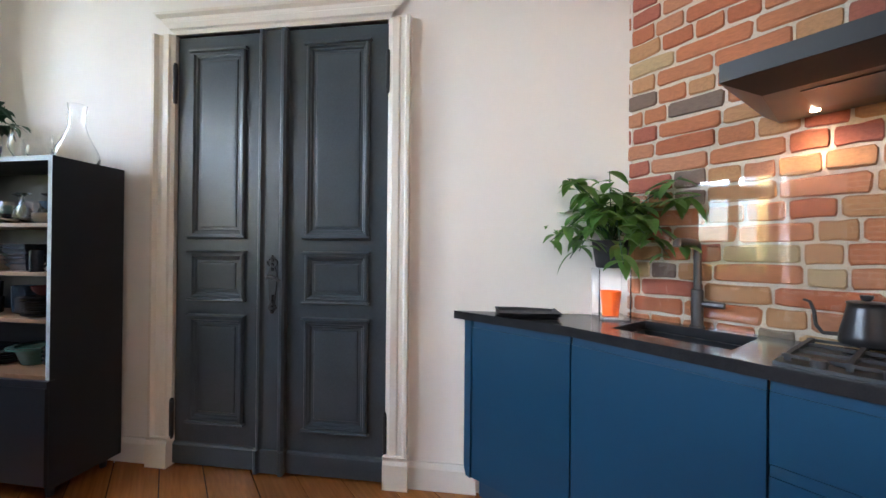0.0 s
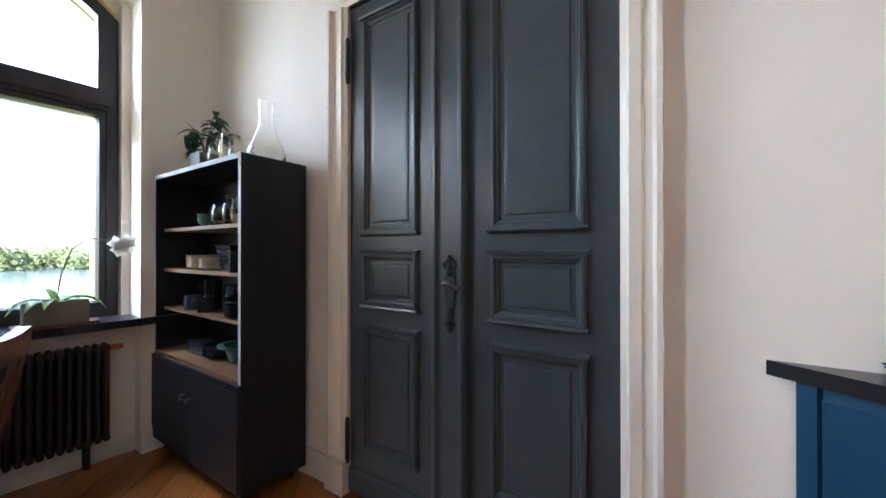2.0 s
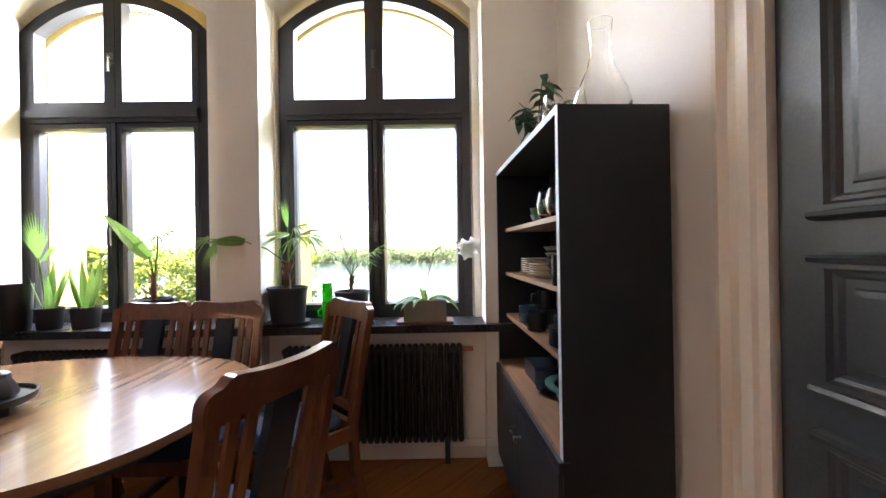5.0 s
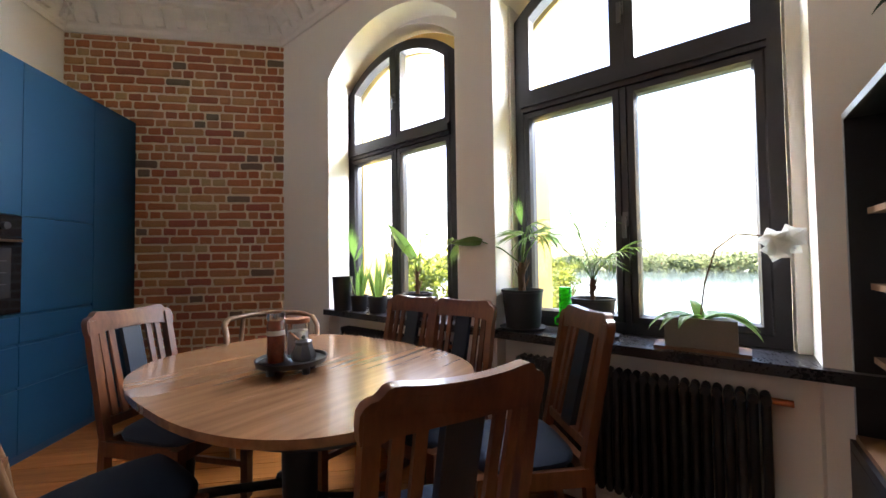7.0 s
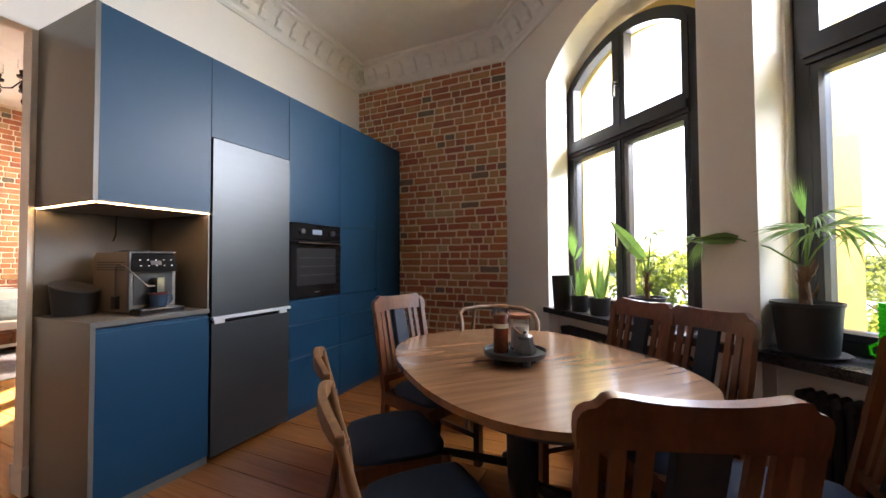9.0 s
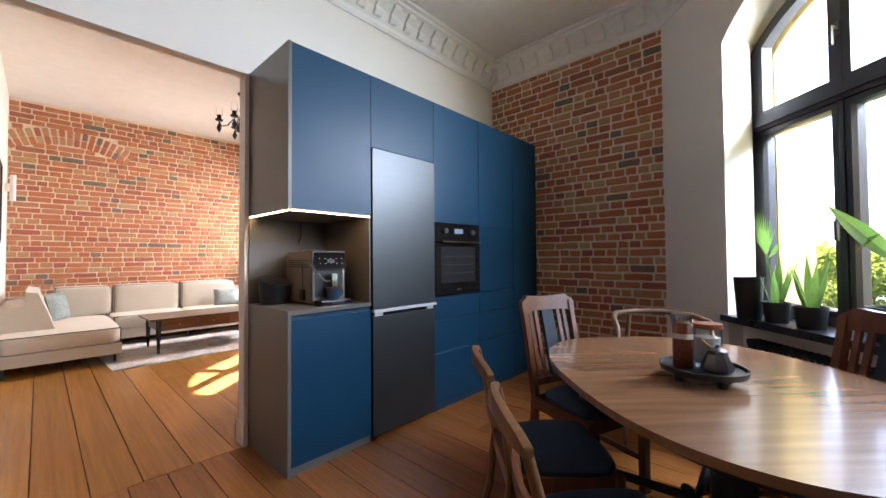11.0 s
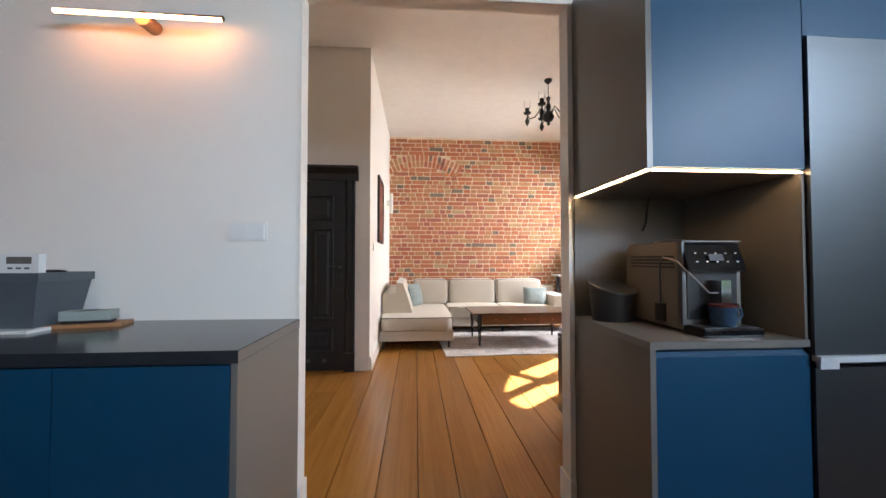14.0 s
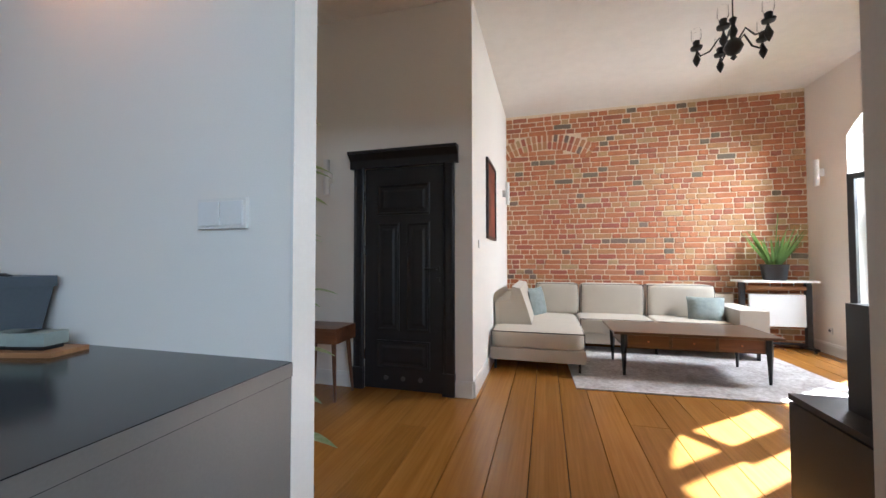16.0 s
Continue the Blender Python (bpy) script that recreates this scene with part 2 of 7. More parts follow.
COPPER = mat("copper", (0.5, 0.2, 0.1), 0.35, 1.0, 0.15, 20, 90, 0.0)
BOARD_WOOD = wood("board_wood", (0.3, 0.13, 0.05), (0.48, 0.25, 0.11), 0.5, 14, 0, 0.0, 0.04)
PALE_GREEN = mat("pale_stoneware", (0.30, 0.35, 0.32), 0.45, 0, 0.08, 9, 90, 0.03)
GLASS = glass_mat("clear_glass")
GREEN_GLASS = mat("green_plastic", (0.01, 0.42, 0.03), 0.2, 0, 0.1, 8, 90, 0.0)
AMBER_GLASS = glass_mat("amber_glass", (0.5, 0.10, 0.04), 0.03)
LED_WARM = glow("warm_led", (1.0, 0.60, 0.26), 4.6)
LAMP_WARM = glow("warm_bar_light", (1.0, 0.38, 0.13), 1.5)
BULB = glow("hood_bulb", (1.0, 0.66, 0.36), 5.0)
CLAY_A = brick_mat("brick_clay", [(0, (0.480, 0.187, 0.085)), (0.14, (0.446, 0.145, 0.067)), (0.28, (0.480, 0.251, 0.116)), (0.44, (0.480, 0.213, 0.111)), (0.58, (0.376, 0.118, 0.074)), (0.72, (0.480, 0.340, 0.180)), (0.77, (0.480, 0.175, 0.080)), (0.95, (0.200, 0.137, 0.105))])
CLAY_ISLAND = brick_mat("brick_clay_far", [(0, (0.480, 0.187, 0.080)), (0.18, (0.423, 0.145, 0.063)), (0.36, (0.480, 0.263, 0.116)), (0.52, (0.461, 0.213, 0.106)), (0.66, (0.349, 0.125, 0.069)), (0.78, (0.480, 0.318, 0.160)), (0.83, (0.480, 0.175, 0.074)), (0.95, (0.174, 0.137, 0.096))], True)


def lit_through(m, col, share=0.5):
    """Lets a thin leaf glow when the light stands behind it."""
    n, l = m.node_tree.nodes, m.node_tree.links
    t, x = n.new("ShaderNodeBsdfTranslucent"), n.new("ShaderNodeMixShader")
    t.inputs[0].default_value, x.inputs[0].default_value = (*col, 1), share
    l.new(n["Principled BSDF"].outputs[0], x.inputs[1]), l.new(t.outputs[0], x.inputs[2])
    l.new(x.outputs[0], n["Material Output"].inputs[0])


lit_through(LEAF, (0.16, 0.34, 0.05), 0.35), lit_through(LEAF_PALE, (0.2, 0.36, 0.08), 0.42), lit_through(LEAF_VAR, (0.4, 0.5, 0.2), 0.4), lit_through(PETAL, (0.8, 0.8, 0.75), 0.4), lit_through(GREEN_GLASS, (0.02, 0.8, 0.06), 0.45)


# ---- shape helpers ----
def B():
    return bmesh.new()


def box(bm, x0, x1, y0, y1, z0, z1, m=None):
    vs = [bm.verts.new((x, y, z)) for x in (x0, x1) for y in (y0, y1) for z in (z0, z1)]
    for q in ((0, 1, 3, 2), (4, 6, 7, 5), (0, 4, 5, 1), (2, 3, 7, 6), (0, 2, 6, 4), (1, 5, 7, 3)):
        bm.faces.new([vs[i] for i in q])
    if m is not None:
        bmesh.ops.transform(bm, matrix=m, verts=vs)
    return bm


def prism(bm, pts, h0, h1, axis="z"):
    """Extrudes a flat outline. axis z: (x, y) outline from h0 to h1; axis y: (x, z) outline; axis x: (y, z) outline."""
    def at(p, h):
        return {"z": (p[0], p[1], h), "y": (p[0], h, p[1]), "x": (h, p[0], p[1])}[axis]
    a = [bm.verts.new(at(p, h0)) for p in pts]
    b = [bm.verts.new(at(p, h1)) for p in pts]
    bm.faces.new(a[::-1])
    bm.faces.new(b)
    for i in range(len(pts)):
        j = (i + 1) % len(pts)
        bm.faces.new((a[i], a[j], b[j], b[i]))
    return bm


def lathe(bm, prof, at=(0, 0, 0), n=20, caps=True):
    """Turns a profile of (radius, height) round an upright axis."""
    rings = []
    for r, z in prof:
        rings.append([bm.verts.new((at[0] + r * math.cos(2 * math.pi * i / n), at[1] + r * math.sin(2 * math.pi * i / n), at[2] + z)) for i in range(n)])
    for a, b in zip(rings, rings[1:]):
        for i in range(n):
            j = (i + 1) % n
            bm.faces.new((a[i], a[j], b[j], b[i]))
    if caps:
        bm.faces.new(rings[0][::-1])
        bm.faces.new(rings[-1])
    return bm


def tube(bm, pts, r, n=8, taper=None, flat=1.0):
    """A round bar along a line of points. taper: the radius at the end."""
    pts = [Vector(p) for p in pts]
    rings, side = [], None
    for i, p in enumerate(pts):
        d = (pts[min(i + 1, len(pts) - 1)] - pts[max(i - 1, 0)]).normalized()
        if side is None:
            side = d.cross(Vector((0, 0, 1)))
            side = side.normalized() if side.length > 0.05 else Vector((1, 0, 0))
        side = (side - d * side.dot(d)).normalized()
        up = d.cross(side)
        rr = r if taper is None else r + (taper - r) * i / max(1, len(pts) - 1)
        rings.append([bm.verts.new(p + (side * math.cos(2 * math.pi * k / n) + up * math.sin(2 * math.pi * k / n) * flat) * rr) for k in range(n)])
    for a, b in zip(rings, rings[1:]):
        for i in range(n):
            j = (i + 1) % n
            bm.faces.new((a[i], a[j], b[j], b[i]))
    bm.faces.new(rings[0][::-1])
    bm.faces.new(rings[-1])
    return bm


def rect_steps(bm, x0, x1, z0, z1, steps, close=True):
    """Nested rectangles in the x-z plane, each inset by steps[i][0] at depth y steps[i][1]: mouldings and panels."""
    loops = []
    for inset, y in steps:
        loops.append([bm.verts.new(p) for p in ((x0 + inset, y, z0 + inset), (x1 - inset, y, z0 + inset), (x1 - inset, y, z1 - inset), (x0 + inset, y, z1 - inset))])
    for a, b in zip(loops, loops[1:]):
        for i in range(4):
            j = (i + 1) % 4
            bm.faces.new((a[i], a[j], b[j], b[i]))
    if close:
        bm.faces.new(loops[-1])
    return bm


def ball(bm, c, r, u=12, v=8, squash=1.0):
    prof = [(max(0.001, r * math.sin(math.pi * i / v)), -r * squash * math.cos(math.pi * i / v)) for i in range(v + 1)]
    return lathe(bm, prof, c, u)


def soft(bm, w=0.004, seg=2, angle=40):
    edges = [e for e in bm.edges if len(e.link_faces) == 2 and e.calc_face_angle(0) > radians(angle)]
    if edges:
        bmesh.ops.bevel(bm, geom=edges, offset=w, segments=seg, affect="EDGES", profile=0.7, clamp_overlap=True)
    return bm


def part(name, bm, material, parent=None, label="", smooth=None, m=None):
    bmesh.ops.recalc_face_normals(bm, faces=bm.faces[:])
    me = bpy.data.meshes.new(name)
    bm.to_mesh(me)
    bm.free()
    me.materials.append(material)
    if smooth is not None:
        me.shade_smooth()
        me.set_sharp_from_angle(angle=radians(smooth))
    ob = new(name, me)
    if parent is not None:
        ob.parent = parent
    if m is not None:
        ob.matrix_local = m
    if label:
        tagged(ob, label)
    return ob


def thing(name, label, category, m=None, group="", kind=""):
    ob = new(name)
    ob.empty_display_size = 0.05
    if m is not None:
        ob.matrix_world = m
    return tagged(ob, label, category, group, kind)


def solo(name, bm, material, label, category, m=None, group="", kind="", smooth=None):
    ob = part(name, bm, material, None, "", smooth)
    if m is not None:
        ob.matrix_world = m
    return tagged(ob, label, category, group, kind)


def bx(*a, w=0.004, seg=2):
    return soft(box(B(), *a), w, seg)


# ---- plan ----
WIN = Matrix(((0.7314, -0.6820, 0, 2.162), (0.6820, 0.7314, 0, -2.3185), (0, 0, 1, 0), (0, 0, 0, 1)))
DOORW = Matrix(((0.7173, 0.6968, 0, -1.205), (-0.6968, 0.7173, 0, -1.249), (0, 0, 1, 0), (0, 0, 0, 1)))
CEIL = 3.58
X_HOB, X_BRICK, Y_OPEN, Y_FAR, X_RIGHT, Y_LDOOR, X_LEFT = -1.745, 3.99, 1.25, 6.65, 3.94, 3.63, -0.16
OPEN_L, OPEN_R, OPEN_T, WALL_T = -0.20, 1.105, 2.50, 0.09


def setting(name, bm, material, label, category, m=None):
    return solo(name, bm, material, label, category, m, kind="structure")


# ---- floor base and ceilings ----
SLAB = [(1.0, -3.95), (4.85, -0.36), (4.3, 0.2), (4.3, 7.0), (-4.0, 7.0), (-4.0, -0.9), (0.0, -3.95)]
setting("floor", prism(B(), SLAB, -0.30, -0.022), FLOOR_GAP, "varnished pine plank floor with dark joints", "floor")
setting("ceiling", prism(B(), SLAB, CEIL, CEIL + 0.25), STUCCO, "off-white plastered ceiling", "ceiling")

# ---- walls ----
T = 0.3
setting("wall_hob", box(B(), X_HOB - T, X_HOB, -1.3, Y_OPEN + WALL_T, -0.02, CEIL), MORTAR_GREY, "exposed brick wall behind the hob", "wall")
w = B()
box(w, X_HOB, OPEN_L, Y_OPEN, Y_OPEN + WALL_T, -0.02, CEIL)
box(w, OPEN_L, OPEN_R, Y_OPEN, Y_OPEN + WALL_T, OPEN_T, CEIL)
box(w, OPEN_R, X_BRICK + T, Y_OPEN, Y_OPEN + WALL_T, -0.02, CEIL)
setting("wall_opening", w, PLASTER, "plain plastered wall with a wide opening", "wall")
setting("wall_brick", box(B(), X_BRICK, X_BRICK + T, -0.72, Y_OPEN, -0.02, CEIL), MORTAR, "exposed red brick wall of the dining corner", "wall")

# door wall, with the doorway in it
DA0, DA1, DH = 0.485, 1.760, 2.49
w = B()
box(w, -1.15, DA0, -T, 0, -0.02, CEIL)
box(w, DA1, 3.3, -T, 0, -0.02, CEIL)
box(w, DA0, DA1, -T, 0, DH, CEIL)
box(w, DA0, DA1, -T, -0.12, -0.02, DH)
setting("wall_door", w, PLASTER, "warm white plastered wall with a double door", "wall", DOORW)

# window wall: inner plaster leaf and outer yellow leaf, both with two arched openings
W1, W2 = (-1.135, 0.172), (0.42, 1.765)
F1, F2 = (-1.082, 0.152), (0.61, 1.812)


def arch_line(s0, s1, spring, rise, n=18):
    """Points of a segmental arch from s0 to s1."""
    h, c = (s1 - s0) / 2, (s0 + s1) / 2
    r = (h * h + rise * rise) / (2 * rise)
    a = math.asin(h / r)
    return [(c + r * math.sin(-a + 2 * a * i / n), spring + rise - r + r * math.cos(-a + 2 * a * i / n)) for i in range(n + 1)]


def pierced(bm, lo, hi, openings, y0, y1, sill, top, niche=0.0):
    """A wall between lo and hi, with arched openings (s0, s1, spring, rise)."""
    edge = lo
    for s0, s1, spring, rise in openings:
        box(bm, edge, s0, y0, y1, -0.02, top)
        box(bm, s0, s1, y0, y1 - niche, -0.02, sill)
        prism(bm, arch_line(s0, s1, spring, rise) + [(s1, top), (s0, top)], y0, y1, "y")
        edge = s1
    box(bm, edge, hi, y0, y1, -0.02, top)
    return bm


w = B()
pierced(w, -2.1, 3.3, [(*W1, 2.79, 0.27), (*W2, 2.76, 0.29)], -0.20, 0, 0.80, CEIL, 0.10)
setting("wall_window", w, PLASTER, "plastered wall with two deep arched window niches", "wall", WIN)
w = B()
pierced(w, -2.1, 3.3, [(-1.09, 0.16, 2.80, 0.26), (0.585, 1.83, 2.78, 0.27)], -0.36, -0.20, 0.80, CEIL)
setting("wall_window_back", w, PLASTER, "plastered inner reveal of the window wall", "wall", WIN)
w = B()
pierced(w, -2.1, 3.3, [(F1[0] + 0.06, F1[1] - 0.06, 2.66, 0.23), (F2[0] + 0.06, F2[1] - 0.06, 2.66, 0.23)], -0.62, -0.36, 0.80, CEIL + 0.4)
setting("facade", w, YELLOW, "yellow rendered outer facade round the windows", "facade", WIN)

# living room
LW0, LW1 = 4.80, 5.93
w = B()
box(w, X_RIGHT, X_RIGHT + 0.3, 1.34, LW0, -0.02, CEIL)
box(w, X_RIGHT, X_RIGHT + 0.3, LW1, Y_FAR, -0.02, CEIL)
box(w, X_RIGHT, X_RIGHT + 0.3, LW0, LW1, -0.02, 0.55)
prism(w, arch_line(LW0, LW1, 2.68, 0.26) + [(LW1, CEIL), (LW0, CEIL)], X_RIGHT, X_RIGHT + 0.3, "x")
setting("wall_living_window", w, PLASTER, "plastered living room wall with an arched window", "wall")
setting("wall_living_far", box(B(), X_LEFT - 0.1, X_RIGHT + 0.3, Y_FAR, Y_FAR + 0.3, -0.02, CEIL), MORTAR, "exposed brick end wall of the living room", "wall")
setting("wall_living_left", box(B(), X_LEFT - 0.12, X_LEFT, Y_LDOOR, Y_FAR, -0.02, CEIL), PLASTER, "white wall beside the sofa", "wall")
LD0, LD1, LDH = -1.21, -0.425, 2.08
w = B()
box(w, -3.6, LD0, Y_LDOOR, Y_LDOOR + 0.12, -0.02, CEIL)
box(w, LD1, X_LEFT - 0.12, Y_LDOOR, Y_LDOOR + 0.12, -0.02, CEIL)
box(w, LD0, LD1, Y_LDOOR, Y_LDOOR + 0.12, LDH, CEIL)
box(w, LD0, LD1, Y_LDOOR + 0.07, Y_LDOOR + 0.12, -0.02, LDH)
setting("wall_living_door", w, PLASTER, "white wall with a black panelled door", "wall")
setting("wall_living_near", box(B(), -3.9, X_HOB, Y_OPEN, Y_OPEN + WALL_T, -0.02, CEIL), PLASTER, "plain white wall beside the opening", "wall")
setting("wall_living_side", box(B(), -3.9, -3.6, 1.3, Y_LDOOR + 0.2, -0.02, CEIL), PLASTER, "plain white living room wall", "wall")


# ---- outdoors ----
GRASS = mat("meadow", (0.09, 0.115, 0.04), 0.95, 0, 0.4, 0.05, 2, 0.0)
WATER = mat("lake_water", (0.05, 0.07, 0.075), 0.12, 0, 0.1, 0.02, 0.6, 0.03)
WOODS = mat("far_foliage", (0.09, 0.11, 0.055), 0.95, 0, 0.5, 0.12, 1.4, 0.0)
TREE_LEAF = mat("tree_foliage", (0.05, 0.075, 0.014), 0.8, 0, 0.5, 0.8, 5, 0.0)
lit_through(WOODS, (0.11, 0.14, 0.06), 0.5), lit_through(TREE_LEAF, (0.17, 0.2, 0.03), 0.5)
GZ = -11.0
solo("ground", box(B(), -900, 2500, -2500, 900, GZ - 2, GZ), GRASS, "green meadow far below the windows", "ground", kind="structure")
lake = B()
prism(lake, [(70 + 900 * u, -45 - 900 * v) for u, v in ((0.0, -0.06), (0.55, -0.15), (0.75, 0.3), (0.5, 0.75), (0.05, 0.5), (-0.06, 0.12))], GZ, GZ + 0.05)
solo("lake", lake, WATER, "pale lake that mirrors the sky", "lake", kind="structure")


def clump(bm, c, r, rng, n=46, leaf=0.5):
    """A loose crown of small leaf sheets round a centre."""
    for _ in range(n):
        d = Vector((rng.gauss(0, 1), rng.gauss(0, 1), rng.gauss(0, 0.8)))
        d = d.normalized() * r * rng.uniform(0.35, 1.0)
        p = Vector(c) + d
        e1 = Vector((rng.gauss(0, 1), rng.gauss(0, 1), rng.gauss(0, 1))).normalized()
        e2 = e1.cross(Vector((rng.gauss(0, 1), rng.gauss(0, 1), rng.gauss(0, 1)))).normalized()
        k = leaf * rng.uniform(0.6, 1.3)
        bm.faces.new([bm.verts.new(p + q) for q in (e1 * k, e2 * k * 0.6, -e1 * k, -e2 * k * 0.6)])


rng = random.Random(11)
woods = B()
for i in range(760):
    ang = radians(-82 + 104 * rng.random())
    dist = 330 + 160 * rng.random()
    clump(woods, (dist * math.cos(ang), dist * math.sin(ang), GZ + rng.uniform(3, 9)), rng.uniform(5, 9), rng, 80, 1.7)
solo("far_woods", woods, WOODS, "hazy green woods along the far shore", "woods", kind="stuff")
for i, (px_, py_, h) in enumerate(((30, -4.6, 12.3), (35, -7.5, 12.6), (42, -4, 12.9), (33, -11.5, 11.6), (44, -17, 11.9), (32, -1.0, 12.7), (52, -27, 11.6), (38, -20, 10.6), (60, -31, 11.8), (50, -12, 12.4))):
    tree = thing("tree", "leafy yellow-green tree seen through the window", "tree", pose(px_, py_, GZ), "trees outside")
    tb = B()
    tube(tb, [(0, 0, -0.2), (0.1, 0, h * 0.3), (0.0, 0.1, h * 0.6), (0.1, 0, h * 0.85)], 0.3, 8, 0.06)
    for k in range(7):
        a = k * 2.4
        z = h * (0.35 + 0.06 * k)
        tube(tb, [(0.05, 0.05, z), (math.cos(a) * 1.0, math.sin(a) * 1.0, z + 0.9), (math.cos(a) * 1.9, math.sin(a) * 1.9, z + 1.5)], 0.1, 6, 0.03)
    part("trunk", tb, BARK, tree)
    cb = B()
    for k in range(30):
        a, rr = rng.uniform(0, 6.28), rng.uniform(0.2, 2.4)
        clump(cb, (math.cos(a) * rr, math.sin(a) * rr, h * rng.uniform(0.45, 1.0)), rng.uniform(0.7, 1.3), rng, 60, 0.22)
    part("crown", cb, TREE_LEAF, tree, "ragged yellow-green crown")

# ---- windows ----
PANE = bpy.data.materials.new("window_glass")
PANE.use_nodes = True
_n, _l = PANE.node_tree.nodes, PANE.node_tree.links
_n.remove(_n["Principled BSDF"])
_mix, _tr, _gl, _lw, _pw, _ma = (_n.new("ShaderNode" + k) for k in ("MixShader", "BsdfTransparent", "BsdfGlossy", "LayerWeight", "Math", "Math"))
_tr.inputs[0].default_value, _gl.inputs["Roughness"].default_value = (0.95, 0.96, 0.96, 1), 0.0
_pw.operation, _ma.operation = "POWER", "MULTIPLY_ADD"
_pw.inputs[1].default_value, _ma.inputs[1].default_value, _ma.inputs[2].default_value = 4.0, 0.6, 0.05
_l.new(_lw.outputs["Facing"], _pw.inputs[0]), _l.new(_pw.outputs[0], _ma.inputs[0]), _l.new(_ma.outputs[0], _mix.inputs[0])
_l.new(_tr.outputs[0], _mix.inputs[1]), _l.new(_gl.outputs[0], _mix.inputs[2])
_l.new(_mix.outputs[0], _n["Material Output"].inputs[0])


def arch_ring(bm, s0, s1, z0, spring, rise, wd, y0, y1):
    """A frame with an arched head: posts, bottom rail and arched top of width wd."""
    box(bm, s0, s0 + wd, y0, y1, z0, spring)
    box(bm, s1 - wd, s1, y0, y1, z0, spring)
    box(bm, s0 + wd, s1 - wd, y0, y1, z0, z0 + wd)
    out, inn = arch_line(s0, s1, spring, rise), arch_line(s0 + wd, s1 - wd, spring, rise - wd * 0.55)
    prism(bm, out + inn[::-1], y0, y1, "y")
    return bm


def window(name, s0, s1, m, z0=0.825, spring=2.70, rise=0.26, z_tr=2.155, label="", turn_handles=True):
    wn = tagged(new(name), label, "window", kind="structure")
    wn.matrix_world = m
    fb = arch_ring(B(), s0, s1, z0, spring, rise, 0.055, -0.33, -0.245)
    part("window_frame", soft(fb, 0.006), DARK_FRAME, wn, "dark painted wooden frame with an arched head")
    c = (s0 + s1) / 2 + 0.0
    part("mullion", soft(box(B(), c - 0.014, c + 0.014, -0.315, -0.235, z0 + 0.05, spring + rise - 0.05), 0.008), DARK_FRAME, wn)
    tb = box(B(), s0 + 0.05, s1 - 0.05, -0.32, -0.225, z_tr - 0.045, z_tr + 0.045)
    box(tb, s0 + 0.05, s1 - 0.05, -0.225, -0.205, z_tr - 0.02, z_tr + 0.03)
    part("transom", soft(tb, 0.007), DARK_FRAME, wn)
    for a, b in ((s0 + 0.055, c - 0.014), (c + 0.014, s1 - 0.055)):
        sash = B()
        rect_steps(sash, a, b, z0 + 0.055, z_tr - 0.045, [(0, -0.31), (0, -0.245), (0.008, -0.238), (0.036, -0.238), (0.046, -0.262), (0.046, -0.31)], False)
        part("sash", sash, DARK_FRAME, wn)
        part("pane", box(B(), a + 0.03, b - 0.03, -0.289, -0.285, z0 + 0.09, z_tr - 0.075), PANE, wn).visible_shadow = False
        # arched upper light
        full = arch_line(s0 + 0.055, s1 - 0.055, spring, rise - 0.03, 24)
        strip_o = [p for p in full if a <= p[0] <= b]
        ub = B()
        box(ub, a, b, -0.31, -0.238, z_tr + 0.045, z_tr + 0.088)
        box(ub, a, a + 0.045, -0.31, -0.238, z_tr + 0.085, strip_o[0][1] - 0.01)
        box(ub, b - 0.045, b, -0.31, -0.238, z_tr + 0.085, strip_o[-1][1] - 0.01)
        strip_i = [(x, z - 0.05) for x, z in strip_o]
        prism(ub, strip_o + strip_i[::-1], -0.31, -0.238, "y")
        part("sash", soft(ub, 0.004, 1), DARK_FRAME, wn)
        part("pane", prism(B(), [(x, z) for x, z in [(a + 0.03, z_tr + 0.075), (b - 0.03, z_tr + 0.075)] + [(min(max(x, a + 0.03), b - 0.03), z - 0.03) for x, z in strip_o[::-1]]], -0.289, -0.285, "y"), PANE, wn).visible_shadow = False
    if turn_handles:
        for z in (1.42, 2.52):
            hb = box(B(), c - 0.014, c + 0.014, -0.236, -0.226, z - 0.035, z + 0.035)
            box(hb, c - 0.009, c + 0.009, -0.226, -0.190, z - 0.009, z + 0.009)
            box(hb, c - 0.010, c + 0.010, -0.200, -0.186, z - 0.10, z + 0.012)
            part("handle", soft(hb, 0.004), GUNMETAL, wn, "dark metal turning handle")
    return wn


window("window_1", *F1, WIN, label="dark-framed arched casement window with four panes")
window("window_2", *F2, WIN, label="dark-framed arched casement window with yellow outer reveal")
LWIN = Matrix(((0, -1, 0, X_RIGHT - 0.05), (1, 0, 0, 0), (0, 0, 1, 0), (0, 0, 0, 1)))
window("window_3", LW0 + 0.02, LW1 - 0.02, LWIN, 0.55, 2.66, 0.26, 1.80, "dark-framed arched living room window in the sun", False)
osash = thing("window_sash", "dark window sash that stands open into the room", "window sash", pose(X_RIGHT - 0.02, 5.0, 0.62) @ pose(0, 0, 0, 0, 0, 130))
ob_ = B()
rect_steps(ob_, 0, 0.5, 0, 1.5, [(0, -0.03), (0, 0.03), (0.055, 0.03), (0.06, -0.03), (0, -0.03)], False)
part("sash_frame", ob_, DARK_FRAME, osash)
part("pane", box(B(), 0.055, 0.445, -0.003, 0.003, 0.055, 1.445), PANE, osash).visible_shadow = False

